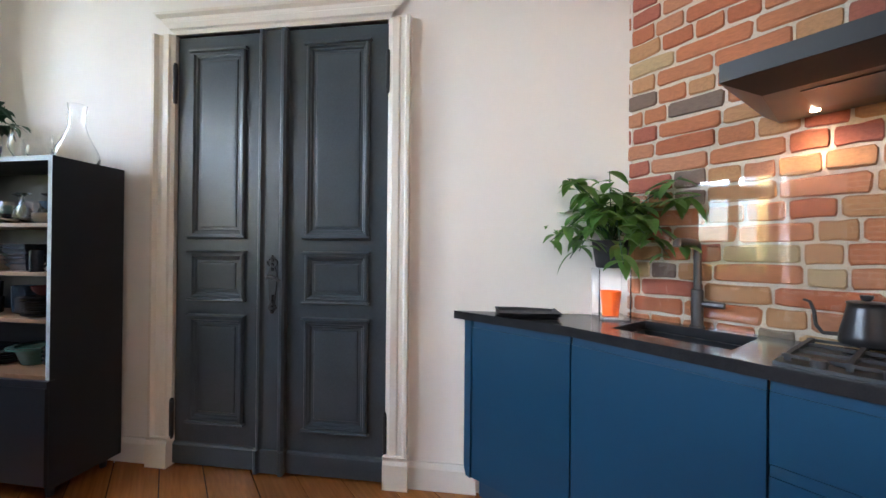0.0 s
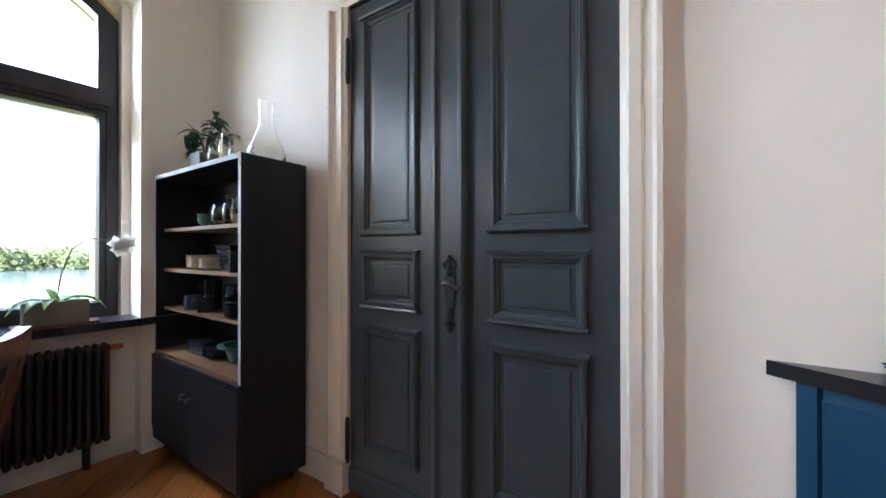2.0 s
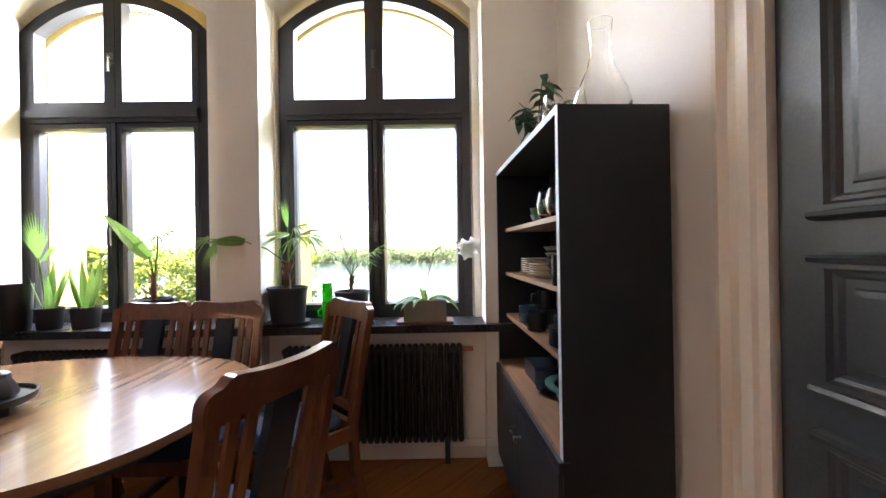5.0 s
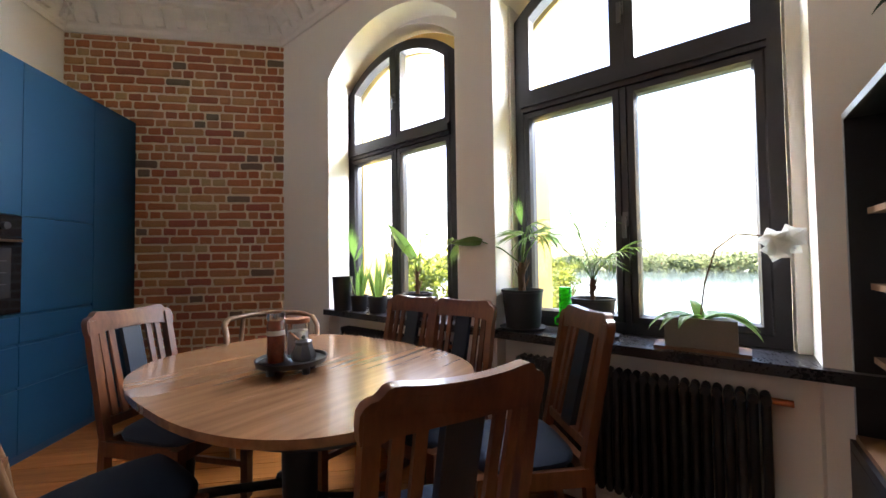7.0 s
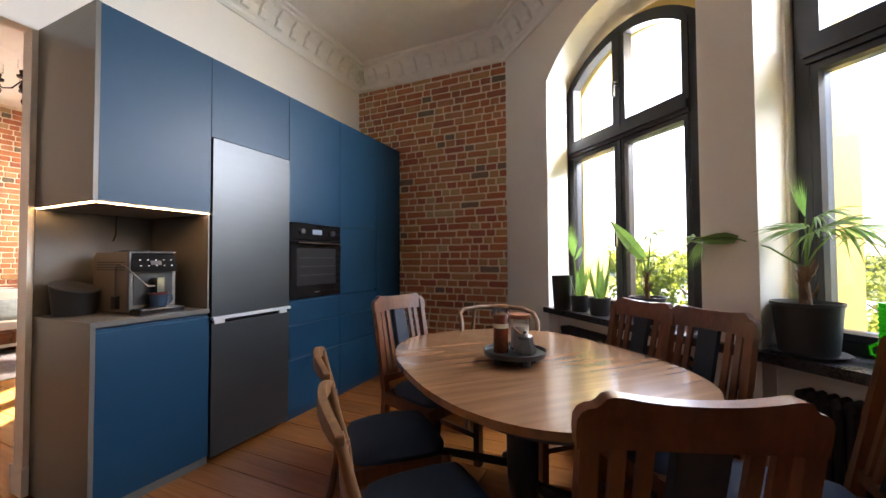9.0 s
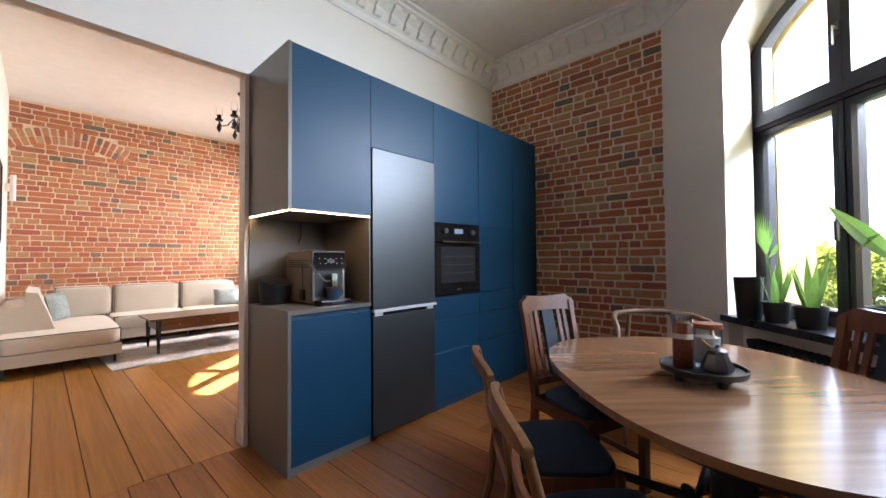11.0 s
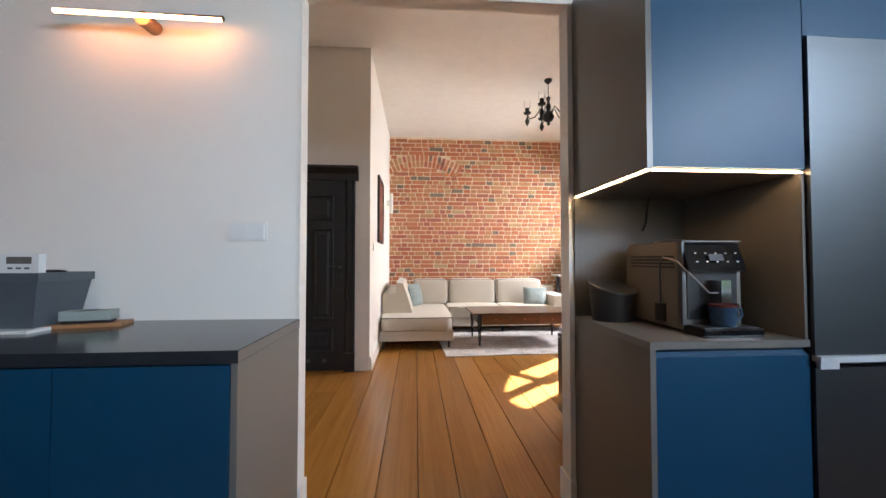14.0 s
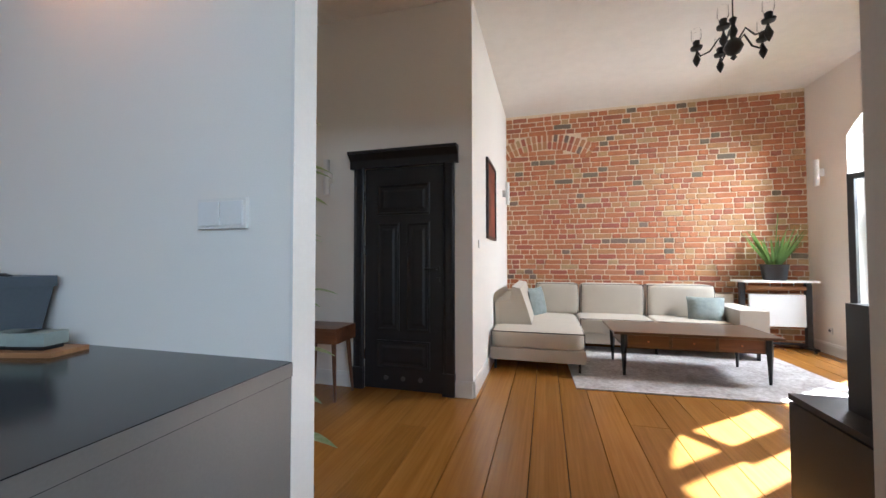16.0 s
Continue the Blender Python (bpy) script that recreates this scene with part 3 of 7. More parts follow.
# added lamps, brighter than the sky, that fill the rooms through the upper panes
for _c, _w in ((-0.50, 8.2), (1.12, 17.5)):
    sky_lamp("sky_fill_lamp", WIN @ Matrix.Translation((_c, -0.80, 2.82)) @ pose(0, 0, 0, 0, 0, -8) @ pose(0, 0, 0, 56), 1.6, 0.95, _w, (0.80, 0.91, 1.0))
sky_lamp("sky_fill_lamp", LWIN @ Matrix.Translation(((LW0 + LW1) / 2 - 0.2, -0.66, 2.80)) @ pose(0, 0, 0, 0, 0, 12) @ pose(0, 0, 0, 58), 1.3, 0.95, 30.0, (1.0, 0.96, 0.88))

# ---- sills, radiators under them ----
for nm, s0, s1 in (("sill_1", -1.565, 0.30), ("sill_2", 0.30, 1.785)):
    sb = box(B(), s0, s1, -0.25, 0.045, 0.785, 0.828)
    soft(sb, 0.014, 3)
    tagged(solo(nm, sb, SILL_MAT, "dark glossy painted window sill", "window sill", WIN, kind="structure"), "dark glossy painted window sill")


def radiator(s0, s1, z0, z1, label):
    rad = thing("radiator", label, "radiator", WIN, "radiators")
    n = int((s1 - s0) / 0.037)
    for i in range(n):
        x = s0 + (i + 0.5) * (s1 - s0) / n
        sb = B()
        for y in (-0.07, -0.015):
            tube(sb, [(x, y, z0 + 0.02), (x, y, z1 - 0.02)], 0.0145, 8)
        for z in (z0 + 0.025, z1 - 0.025):
            tube(sb, [(x, -0.083, z), (x, -0.002, z)], 0.0175, 8, flat=1.25)
        part("rib", sb, BLACK_IRON, rad, smooth=60)
    vb = B()
    tube(vb, [(s0 + 0.02, -0.04, z1 - 0.03), (s0 - 0.06, -0.04, z1 - 0.03)], 0.013, 10)
    part("valve", vb, COPPER, rad, "small copper valve")
    for x in (s0 + 0.1, s1 - 0.1):
        part("foot", box(B(), x - 0.015, x + 0.015, -0.06, -0.02, 0, z0 + 0.03), BLACK_IRON, rad)
    return rad


radiator(-1.0, 0.06, 0.13, 0.70, "black ribbed cast-iron radiator under the window")
radiator(0.55, 1.62, 0.13, 0.70, "black ribbed cast-iron radiator half hidden by chairs")


# ---- skirting and stucco cornice ----
def skirting(m, a0, a1, y=0.0, h=0.14):
    b = B()
    prism(b, [(y, -0.01), (y + 0.022, -0.01), (y + 0.022, h - 0.03), (y + 0.012, h), (y, h)], a0, a1, "x")
    return solo("baseboard", b, WHITE, "white painted skirting board", "baseboard", m, kind="structure")


skirting(DOORW, 0.0, 0.36), skirting(DOORW, 1.89, 3.05)
skirting(WIN, -1.57, -1.135, 0.0, 0.15), skirting(WIN, -1.13, 0.17, -0.10, 0.10), skirting(WIN, 0.172, 0.42, 0.0, 0.15), skirting(WIN, 0.425, 1.76, -0.10, 0.10), skirting(WIN, 1.765, 2.5, 0.0, 0.15)
AXX, AXY = Matrix(((0, 1, 0, 0), (-1, 0, 0, 0), (0, 0, 1, 0), (0, 0, 0, 1))), Matrix.Identity(4)
skirting(Matrix(((0, -1, 0, X_BRICK), (1, 0, 0, 0), (0, 0, 1, 0), (0, 0, 0, 1))), -0.65, 0.66)
skirting(Matrix(((-1, 0, 0, 0), (0, -1, 0, Y_LDOOR), (0, 0, 1, 0), (0, 0, 0, 1))), 0.16, 0.33)
skirting(Matrix(((-1, 0, 0, 0), (0, -1, 0, Y_LDOOR), (0, 0, 1, 0), (0, 0, 0, 1))), 1.30, 3.6)
skirting(Matrix(((0, 1, 0, X_LEFT), (-1, 0, 0, 0), (0, 0, 1, 0), (0, 0, 0, 1))), -Y_FAR, -Y_LDOOR)
skirting(Matrix(((0, -1, 0, X_RIGHT), (1, 0, 0, 0), (0, 0, 1, 0), (0, 0, 0, 1))), 1.4, Y_FAR)
for x0, x1 in ((OPEN_L - 0.09, OPEN_L + 0.014), (OPEN_R - 0.014, OPEN_R + 0.015)):
    solo("skirting_block", bx(x0, x1, Y_OPEN - 0.022 if x0 > 0 else Y_OPEN + 0.002, Y_OPEN + WALL_T + 0.022, 0, 0.15, w=0.008), WHITE, "white skirting block at the foot of the opening", "baseboard", kind="structure")
jb = B()
box(jb, OPEN_L - 0.004, OPEN_L + 0.006, Y_OPEN - 0.006, Y_OPEN + WALL_T + 0.006, 0.15, OPEN_T)
box(jb, OPEN_R - 0.006, OPEN_R + 0.004, Y_OPEN - 0.006, Y_OPEN + WALL_T + 0.006, 0.15, OPEN_T)
solo("trim", soft(jb, 0.003), WHITE, "white corner trim lining the opening", "trim", kind="structure")


def cornice(m, a0, a1):
    """A coved moulding with a row of acanthus blocks."""
    c = thing("cornice", "white stucco cornice with a row of scrolled blocks", "cornice", m, kind="structure")
    b = B()
    prism(b, [(0, CEIL - 0.27), (0.015, CEIL - 0.27), (0.03, CEIL - 0.245), (0.03, CEIL - 0.215), (0.05, CEIL - 0.19), (0.075, CEIL - 0.12), (0.125, CEIL - 0.07), (0.17, CEIL - 0.055), (0.17, CEIL - 0.03), (0.205, CEIL - 0.025), (0.205, CEIL), (0, CEIL)], a0, a1, "x")
    part("moulding", b, STUCCO, c)
    n = int((a1 - a0) / 0.17)
    me = None
    for i in range(n):
        x = a0 + (i + 0.5) * (a1 - a0) / n
        if me is None:
            q = B()
            prism(q, [(0.028, -0.20), (0.075, -0.195), (0.10, -0.165), (0.10, -0.135), (0.145, -0.10), (0.16, -0.07), (0.12, -0.06), (0.05, -0.12)], -0.038, 0.038, "x")
            soft(q, 0.012, 2, 20)
            me = part("scroll", q, STUCCO, c, m=pose(x, 0, CEIL))
        else:
            s_ = new("scroll", me.data)
            s_.parent = c
            s_.matrix_local = pose(x, 0, CEIL)


cornice(Matrix(((-1, 0, 0, 0), (0, -1, 0, Y_OPEN), (0, 0, 1, 0), (0, 0, 0, 1))), -X_BRICK, -X_HOB)
cornice(Matrix(((0, -1, 0, X_BRICK), (1, 0, 0, 0), (0, 0, 1, 0), (0, 0, 0, 1))), -0.75, Y_OPEN)
cornice(WIN, -1.68, 2.55)

# ---- the double door ----
dd = tagged(new("door_1"), "tall dark grey panelled double door with an ornate iron lock plate", "door", kind="structure")
dd.matrix_world = DOORW
MOULD = [(0, 0.0), (0.0, 0.014), (0.006, 0.022), (0.016, 0.022), (0.022, 0.012), (0.03, 0.010), (0.036, 0.001), (0.052, 0.001), (0.056, 0.006), (0.068, 0.007)]
for a0, a1, name_ in ((DA0 + 0.004, 1.068, "door_leaf"), (1.165, DA1 - 0.004, "door_leaf")):
    leaf = part(name_, bx(a0, a1, -0.06, -0.010, 0.012, DH - 0.01, w=0.003), DOOR_PAINT, dd)
    p0, p1 = (0.594, 0.953) if a0 < 1 else (1.322, 1.656)
    for z0, z1 in ((0.262, 0.862), (0.966, 1.226), (1.322, 2.388)):
        q = rect_steps(B(), p0, p1, z0, z1, [(i, y - 0.0098) for i, y in MOULD])
        part("panel", q, DOOR_PAINT, leaf)
        lb = prism(B(), [(-0.0096, z1), (0.020, z1 - 0.004), (0.024, z1 + 0.006), (0.014, z1 + 0.012), (-0.0096, z1 + 0.016)], p0 - 0.012, p1 + 0.012, "x")
        prism(lb, [(-0.0096, z0), (0.020, z0 + 0.004), (0.024, z0 - 0.006), (0.014, z0 - 0.012), (-0.0096, z0 - 0.016)], p0 - 0.012, p1 + 0.012, "x")
        part("moulding", lb, DOOR_PAINT, leaf)
    kb = prism(B(), [(-0.0096, 0.012), (0.006, 0.012), (0.006, 0.118), (0.0, 0.13), (-0.0096, 0.134)], a0, a1, "x")
    part("kick_rail", kb, DOOR_PAINT, leaf)
ab = B()
PILASTER = [(1.062, -0.02), (1.062, 0.020), (1.072, 0.032), (1.086, 0.032), (1.094, 0.018), (1.102, 0.014), (1.186, 0.014), (1.194, 0.018), (1.202, 0.032), (1.216, 0.032), (1.226, 0.020), (1.226, -0.02)]
prism(ab, PILASTER, 0.14, DH - 0.012)
prism(ab, [(x + (0.008 if x > 1.14 else -0.008), y + (0.012 if y > 0 else 0)) for x, y in PILASTER], 0.012, 0.14)
part("cover_strip", ab, DOOR_PAINT, dd, "ribbed cover strip between the leaves")
lp = B()
prism(lp, [(1.135 + 0.026 * k * s, z) for s, pts in ((1, ((0.35, 0.905), (1, 0.925), (0.55, 0.95), (0.75, 1.0), (0.9, 1.06), (1.0, 1.12), (0.6, 1.15), (1.15, 1.18), (0.5, 1.205))), (-1, ((0.5, 1.205), (1.15, 1.18), (0.6, 1.15), (1.0, 1.12), (0.9, 1.06), (0.75, 1.0), (0.55, 0.95), (1, 0.925), (0.35, 0.905)))) for k, z in pts], 0.014, 0.021, "y")
for z in (0.905, 0.93, 0.965, 1.14, 1.165, 1.19, 1.212):
    ball(lp, (1.135, 0.023, z), 0.012 if z < 1.2 else 0.008, 8, 6)
for s in (-1, 1):
    tube(lp, [(1.135, 0.024, 1.15), (1.135 + s * 0.026, 0.024, 1.165), (1.135 + s * 0.03, 0.024, 1.185), (1.135 + s * 0.014, 0.024, 1.192)], 0.005, 6)
tube(lp, [(1.135, 0.021, 1.0), (1.135, 0.024, 0.955)], 0.009, 8)
plate = part("lock_plate", lp, BLACK_IRON, dd, "ornate cast-iron lock plate", smooth=40)
hb = B()
tube(hb, [(1.135, 0.015, 1.10), (1.135, 0.06, 1.10)], 0.010, 10)
tube(hb, [(1.142, 0.06, 1.10), (1.125, 0.063, 1.104), (1.10, 0.062, 1.098), (1.078, 0.058, 1.084), (1.07, 0.052, 1.078)], 0.0105, 8, 0.009)
part("door_handle", hb, GUNMETAL, plate, "worn iron lever handle", smooth=50)
for a in (DA0 + 0.002, DA1 - 0.002):
    for z in (0.27, 2.21):
        q = B()
        tube(q, [(a, 0.012, z - 0.10), (a, 0.012, z + 0.10)], 0.012, 8)
        ball(q, (a, 0.012, z + 0.108), 0.011, 8, 6), ball(q, (a, 0.012, z - 0.108), 0.011, 8, 6)
        part("hinge", q, BLACK_IRON, dd, "black barrel hinge", smooth=50)
cs = thing("door_casing", "cream painted moulded door casing on plinth blocks", "trim", DOORW, kind="structure")
CAS = [(0, -0.1), (0, 0.012), (0.02, 0.02), (0.028, 0.03), (0.062, 0.03), (0.07, 0.022), (0.093, 0.026), (0.106, 0.045), (0.122, 0.045), (0.122, -0.1)]
lb = prism(B(), [(DA1 + x, y) for x, y in CAS], 0.17, DH + 0.0, "z")
part("post", lb, CREAM, cs)
rb = prism(B(), [(DA0 - x, y) for x, y in CAS], 0.17, DH + 0.0, "z")
part("post", rb, CREAM, cs)
tb = B()
lo = [[tb.verts.new((DA1 + x, y, DH + x)) for x, y in CAS], [tb.verts.new((DA0 - x, y, DH + x)) for x, y in CAS]]
for i in range(len(CAS)):
    j = (i + 1) % len(CAS)
    tb.faces.new((lo[0][i], lo[0][j], lo[1][j], lo[1][i]))
part("head", tb, CREAM, cs)
for a0, a1 in ((DA1, DA1 + 0.126), (DA0 - 0.126, DA0)):
    q = prism(B(), [(-0.06, 0), (0.052, 0), (0.052, 0.13), (0.044, 0.15), (0.05, 0.17), (-0.06, 0.17)], a0 - 0.004, a1 + 0.004, "x")
    part("plinth", q, CREAM, cs)

# ---- living room door ----
ld = tagged(new("door_2"), "black panelled interior door with a corniced casing", "door", kind="structure")
LDM = Matrix(((-1, 0, 0, 0), (0, -1, 0, Y_LDOOR), (0, 0, 1, 0), (0, 0, 0, 1)))
ld.matrix_world = LDM
A0, A1 = -LD1, -LD0
leaf = part("door_leaf", bx(A0 + 0.004, A1 - 0.004, -0.05, -0.005, 0.008, LDH - 0.004, w=0.003), BLACK_DOOR, ld)
PM = [(0, -0.0048), (0.0, 0.008), (0.012, 0.012), (0.02, 0.004), (0.028, -0.004), (0.05, -0.004), (0.07, 0.004)]
for p0, p1, z0, z1 in ((A0 + 0.13, A1 - 0.13, 1.63, 1.92), (A0 + 0.13, (A0 + A1) / 2 - 0.035, 0.55, 1.555), ((A0 + A1) / 2 + 0.035, A1 - 0.13, 0.55, 1.555), (A0 + 0.13, A1 - 0.13, 0.20, 0.46)):
    part("panel", rect_steps(B(), p0, p1, z0, z1, PM), BLACK_DOOR, leaf)
vb = B()
for k in (-0.17, 0.0, 0.17):
    tube(vb, [((A0 + A1) / 2 + k, -0.006, 0.11), ((A0 + A1) / 2 + k, 0.0, 0.11)], 0.022, 14)
part("vent_ring", vb, GUNMETAL, leaf)
hb = box(B(), A0 + 0.035, A0 + 0.085, -0.006, 0.004, 1.10, 1.15)
box(hb, A0 + 0.035, A0 + 0.085, -0.006, 0.004, 1.00, 1.05)
tube(hb, [(A0 + 0.06, 0.0, 1.125), (A0 + 0.06, 0.05, 1.125), (A0 + 0.17, 0.05, 1.13)], 0.009, 8)
part("door_handle", hb, BLACK_PLASTIC, leaf, "matt black lever handle")
for z in (0.32, 1.30, 1.82):
    part("hinge", bx(A1 - 0.012, A1 + 0.004, -0.006, 0.012, z - 0.045, z + 0.045, w=0.003), CHROME, ld, "steel hinge")
for a0, a1 in ((A0 - 0.105, A0), (A1, A1 + 0.105)):
    q = prism(B(), [(a0, 0), (a0, 0.03), (a0 + 0.015, 0.036), (a0 + 0.04, 0.024), (a1 - 0.03, 0.024), (a1 - 0.015, 0.036), (a1, 0.02), (a1, 0)], 0.2, LDH)
    box(q, a0 - 0.004, a1 + 0.004, 0, 0.042, 0, 0.2)
    part("casing_post", q, BLACK_DOOR, ld)
part("casing_head", prism(B(), [(0, LDH), (0.034, LDH), (0.034, LDH + 0.075), (0.055, LDH + 0.10), (0.085, LDH + 0.13), (0.095, LDH + 0.13), (0.095, LDH + 0.155), (0, LDH + 0.155)], A0 - 0.14, A1 + 0.14, "x"), BLACK_DOOR, ld, "black moulded cornice over the door")


# ---- fitted kitchen: cabinets along the opening wall ----
YF, YB = 0.655, Y_OPEN - 0.004


def front(parent, x0, x1, z0, z1, material=BLUE, name="door", grip=True, m=None):
    """A flat lacquered front with a shadow gap and a bevelled grip edge along its top."""
    b = box(B(), x0 + 0.002, x1 - 0.002, YF, YF + 0.02, z0 + 0.002, z1 - (0.018 if grip else 0.002))
    if grip:
        prism(b, [(YF + 0.006, z1 - 0.018), (YF + 0.02, z1 - 0.018), (YF + 0.02, z1 - 0.003), (YF + 0.017, z1 - 0.003)], x0 + 0.002, x1 - 0.002, "x")
    return part(name, soft(b, 0.0015, 1), material, parent)


def carcass(parent, x0, x1, z0, z1, material=BLUE_IN):
    return part("body", box(B(), x0 + 0.001, x1 - 0.001, YF + 0.022, YB, z0, z1), material, parent)


U0, U1, U2, U3, U4, U5 = 1.125, 1.702, 2.318, 2.912, 3.492, X_BRICK - 0.014
TOP = 2.505
cab = thing("base_cabinet", "blue base cabinet with a grey-brown end panel and worktop", "cabinet")
carcass(cab, U0 + 0.02, U1, 0.05, 0.915)
part("end_panel", bx(U0, U0 + 0.02, YF - 0.002, YB, 0.0, 0.915, w=0.0015), GREY_LAM, cab, "grey-brown laminated end panel")
front(cab, U0 + 0.02, U1, 0.05, 0.905)
part("plinth", box(B(), U0 + 0.02, U1, YF + 0.012, YF + 0.03, 0.0, 0.05), GREY_LAM, cab)
part("worktop", bx(U0, U1, YF - 0.002, YB, 0.9155, 0.94, w=0.002), GREY_LAM, cab, "thin grey-brown worktop")
up = thing("wall_cabinet", "tall blue wall cabinet with a grey side over a lit niche", "cabinet")
carcass(up, U0 + 0.02, U1, 1.535, TOP)
part("end_panel", bx(U0, U0 + 0.02, YF - 0.002, YB, 1.525, TOP, w=0.0015), GREY_LAM, up, "grey-brown side panel")
part("bottom_panel", box(B(), U0 + 0.02, U1, YF + 0.016, YB, 1.519, 1.5345), GREY_LAM, up)
front(up, U0 + 0.02, U1, 1.53, TOP, grip=False)
lb = box(B(), U0 + 0.022, U1 - 0.005, YF + 0.007, YF + 0.010, 1.5212, 1.5235)
part("led_strip", lb, LED_WARM, up, "glowing warm strip light")
part("led_strip", box(B(), U0 + 0.007, U0 + 0.010, YF + 0.012, YB - 0.01, 1.5212, 1.5235), LED_WARM, up, "glowing warm strip light")
niche = thing("niche_lining", "grey-brown laminate lining of the coffee niche", "wall panel")
part("back_panel", box(B(), U0, U1, YB - 0.012, YB, 0.9405, 1.518), GREY_LAM, niche)
part("side_panel", box(B(), U1 - 0.012, U1 - 0.001, YF + 0.004, YB - 0.013, 0.9405, 1.518), GREY_LAM, niche)
part("cable_outlet", tube(B(), [(1.45, 1.15, 1.51), (1.45, 1.16, 1.46), (1.47, 1.2, 1.40), (1.47, 1.23, 1.36)], 0.005, 6), BLACK_PLASTIC, niche, "loose black cable")

fr = thing("fridge", "dark brushed steel fridge-freezer between blue cabinets", "fridge")
part("body", box(B(), U1 + 0.004, U2 - 0.004, YF + 0.03, YB, 0.03, 2.0), BLACK_PLASTIC, fr)
part("upper_door", bx(U1 + 0.006, U2 - 0.006, YF - 0.012, YF + 0.028, 0.888, 1.998, w=0.006), STEEL, fr, "brushed steel fridge door")
part("lower_door", bx(U1 + 0.006, U2 - 0.006, YF - 0.012, YF + 0.028, 0.035, 0.845, w=0.006), STEEL, fr, "brushed steel freezer door")
hb = bx(U1 + 0.006, U2 - 0.006, YF - 0.030, YF + 0.0, 0.868, 0.8875, w=0.003)
part("handle", hb, ALUMINIUM, fr, "bright metal grip strip")
for x0, x1 in ((U1 + 0.02, U1 + 0.09), (U2 - 0.10, U2 - 0.03)):
    part("grip", bx(x0, x1, YF - 0.016, YF + 0.0, 0.842, 0.867, w=0.003), ALUMINIUM, fr)
topc = thing("wall_cabinet", "blue cabinet over the fridge", "cabinet")
carcass(topc, U1, U2, 2.005, TOP), front(topc, U1, U2, 2.005, TOP, grip=False)

ovc = thing("tall_cabinet", "blue tall cabinet that houses the oven", "cabinet")
part("body", box(B(), U2 + 0.001, U3 - 0.001, YF + 0.06, YB, 0.05, TOP), BLUE_IN, ovc)
front(ovc, U2, U3, 1.532, TOP, grip=False)
for z0, z1 in ((0.742, 0.925), (0.478, 0.742), (0.06, 0.478)):
    front(ovc, U2, U3, z0, z1, name="drawer")
part("plinth", box(B(), U2, U3, YF + 0.03, YF + 0.05, 0, 0.055), BLUE_IN, ovc)
ov = thing("oven", "black built-in oven with a glass door and steel bar handle", "oven")
part("body", box(B(), U2 + 0.006, U3 - 0.006, YF + 0.02, YF + 0.055, 0.93, 1.528), BLACK_PLASTIC, ov)
od = part("door", bx(U2 + 0.006, U3 - 0.006, YF - 0.010, YF + 0.018, 0.935, 1.395, w=0.004), BLACK_GLASS, ov, "black glass oven door")
wb = rect_steps(B(), U2 + 0.07, U3 - 0.07, 1.03, 1.33, [(0, YF - 0.0104), (0.004, YF - 0.0118), (0.008, YF - 0.0108)], True)
part("window", wb, mat("oven_window", (0.03, 0.03, 0.032), 0.08, 0, 0.1, 4, 60, 0), od, "smoked oven window")
for z in (1.11, 1.18, 1.25):
    part("rack_bar", box(B(), U2 + 0.10, U3 - 0.10, YF - 0.0125, YF - 0.0115, z, z + 0.004), GUNMETAL, od)
hb = tube(B(), [(U2 + 0.05, YF - 0.045, 1.372), (U3 - 0.05, YF - 0.045, 1.372)], 0.010, 10)
for x in (U2 + 0.07, U3 - 0.07):
    tube(hb, [(x, YF - 0.045, 1.372), (x, YF - 0.008, 1.372)], 0.008, 8)
part("handle", hb, CHROME, od, "round steel bar handle", smooth=50)
part("mark", box(B(), 2.585, 2.645, YF - 0.0112, YF - 0.010, 0.965, 0.975), CHROME, od)
pn = part("control_panel", bx(U2 + 0.006, U3 - 0.006, YF - 0.008, YF + 0.018, 1.40, 1.526, w=0.003), BLACK_GLASS, ov)
for x in (U2 + 0.12, U3 - 0.12):
    kb = B()
    kb2 = [(x, YF - 0.008, 1.462), (x, YF - 0.032, 1.462)]
    tube(kb, kb2, 0.022, 16)
    part("knob", kb, GUNMETAL, pn, "round metal knob", smooth=50)
part("display", box(B(), 2.56, 2.67, YF - 0.0095, YF - 0.0085, 1.445, 1.485), glow("oven_display", (0.55, 0.75, 1.0), 0.012), pn, "small lit clock display")

tc1 = thing("tall_cabinet", "blue tall cabinet with doors above three drawers", "cabinet")
carcass(tc1, U3, U4, 0.05, TOP)
front(tc1, U3, U4, 1.532, TOP, grip=False), front(tc1, U3, U4, 0.925, 1.532, grip=False)
for z0, z1 in ((0.742, 0.925), (0.478, 0.742), (0.06, 0.478)):
    front(tc1, U3, U4, z0, z1, name="drawer")
part("plinth", box(B(), U3, U4, YF + 0.03, YF + 0.05, 0, 0.052), BLUE_IN, tc1)
tc2 = thing("tall_cabinet", "narrow full-height blue cabinet beside the brick wall", "cabinet")
carcass(tc2, U4, U5, 0.05, TOP)
front(tc2, U4, U5, 0.06, TOP, grip=False)
part("plinth", box(B(), U4, U5, YF + 0.03, YF + 0.05, 0, 0.052), BLUE_IN, tc2)

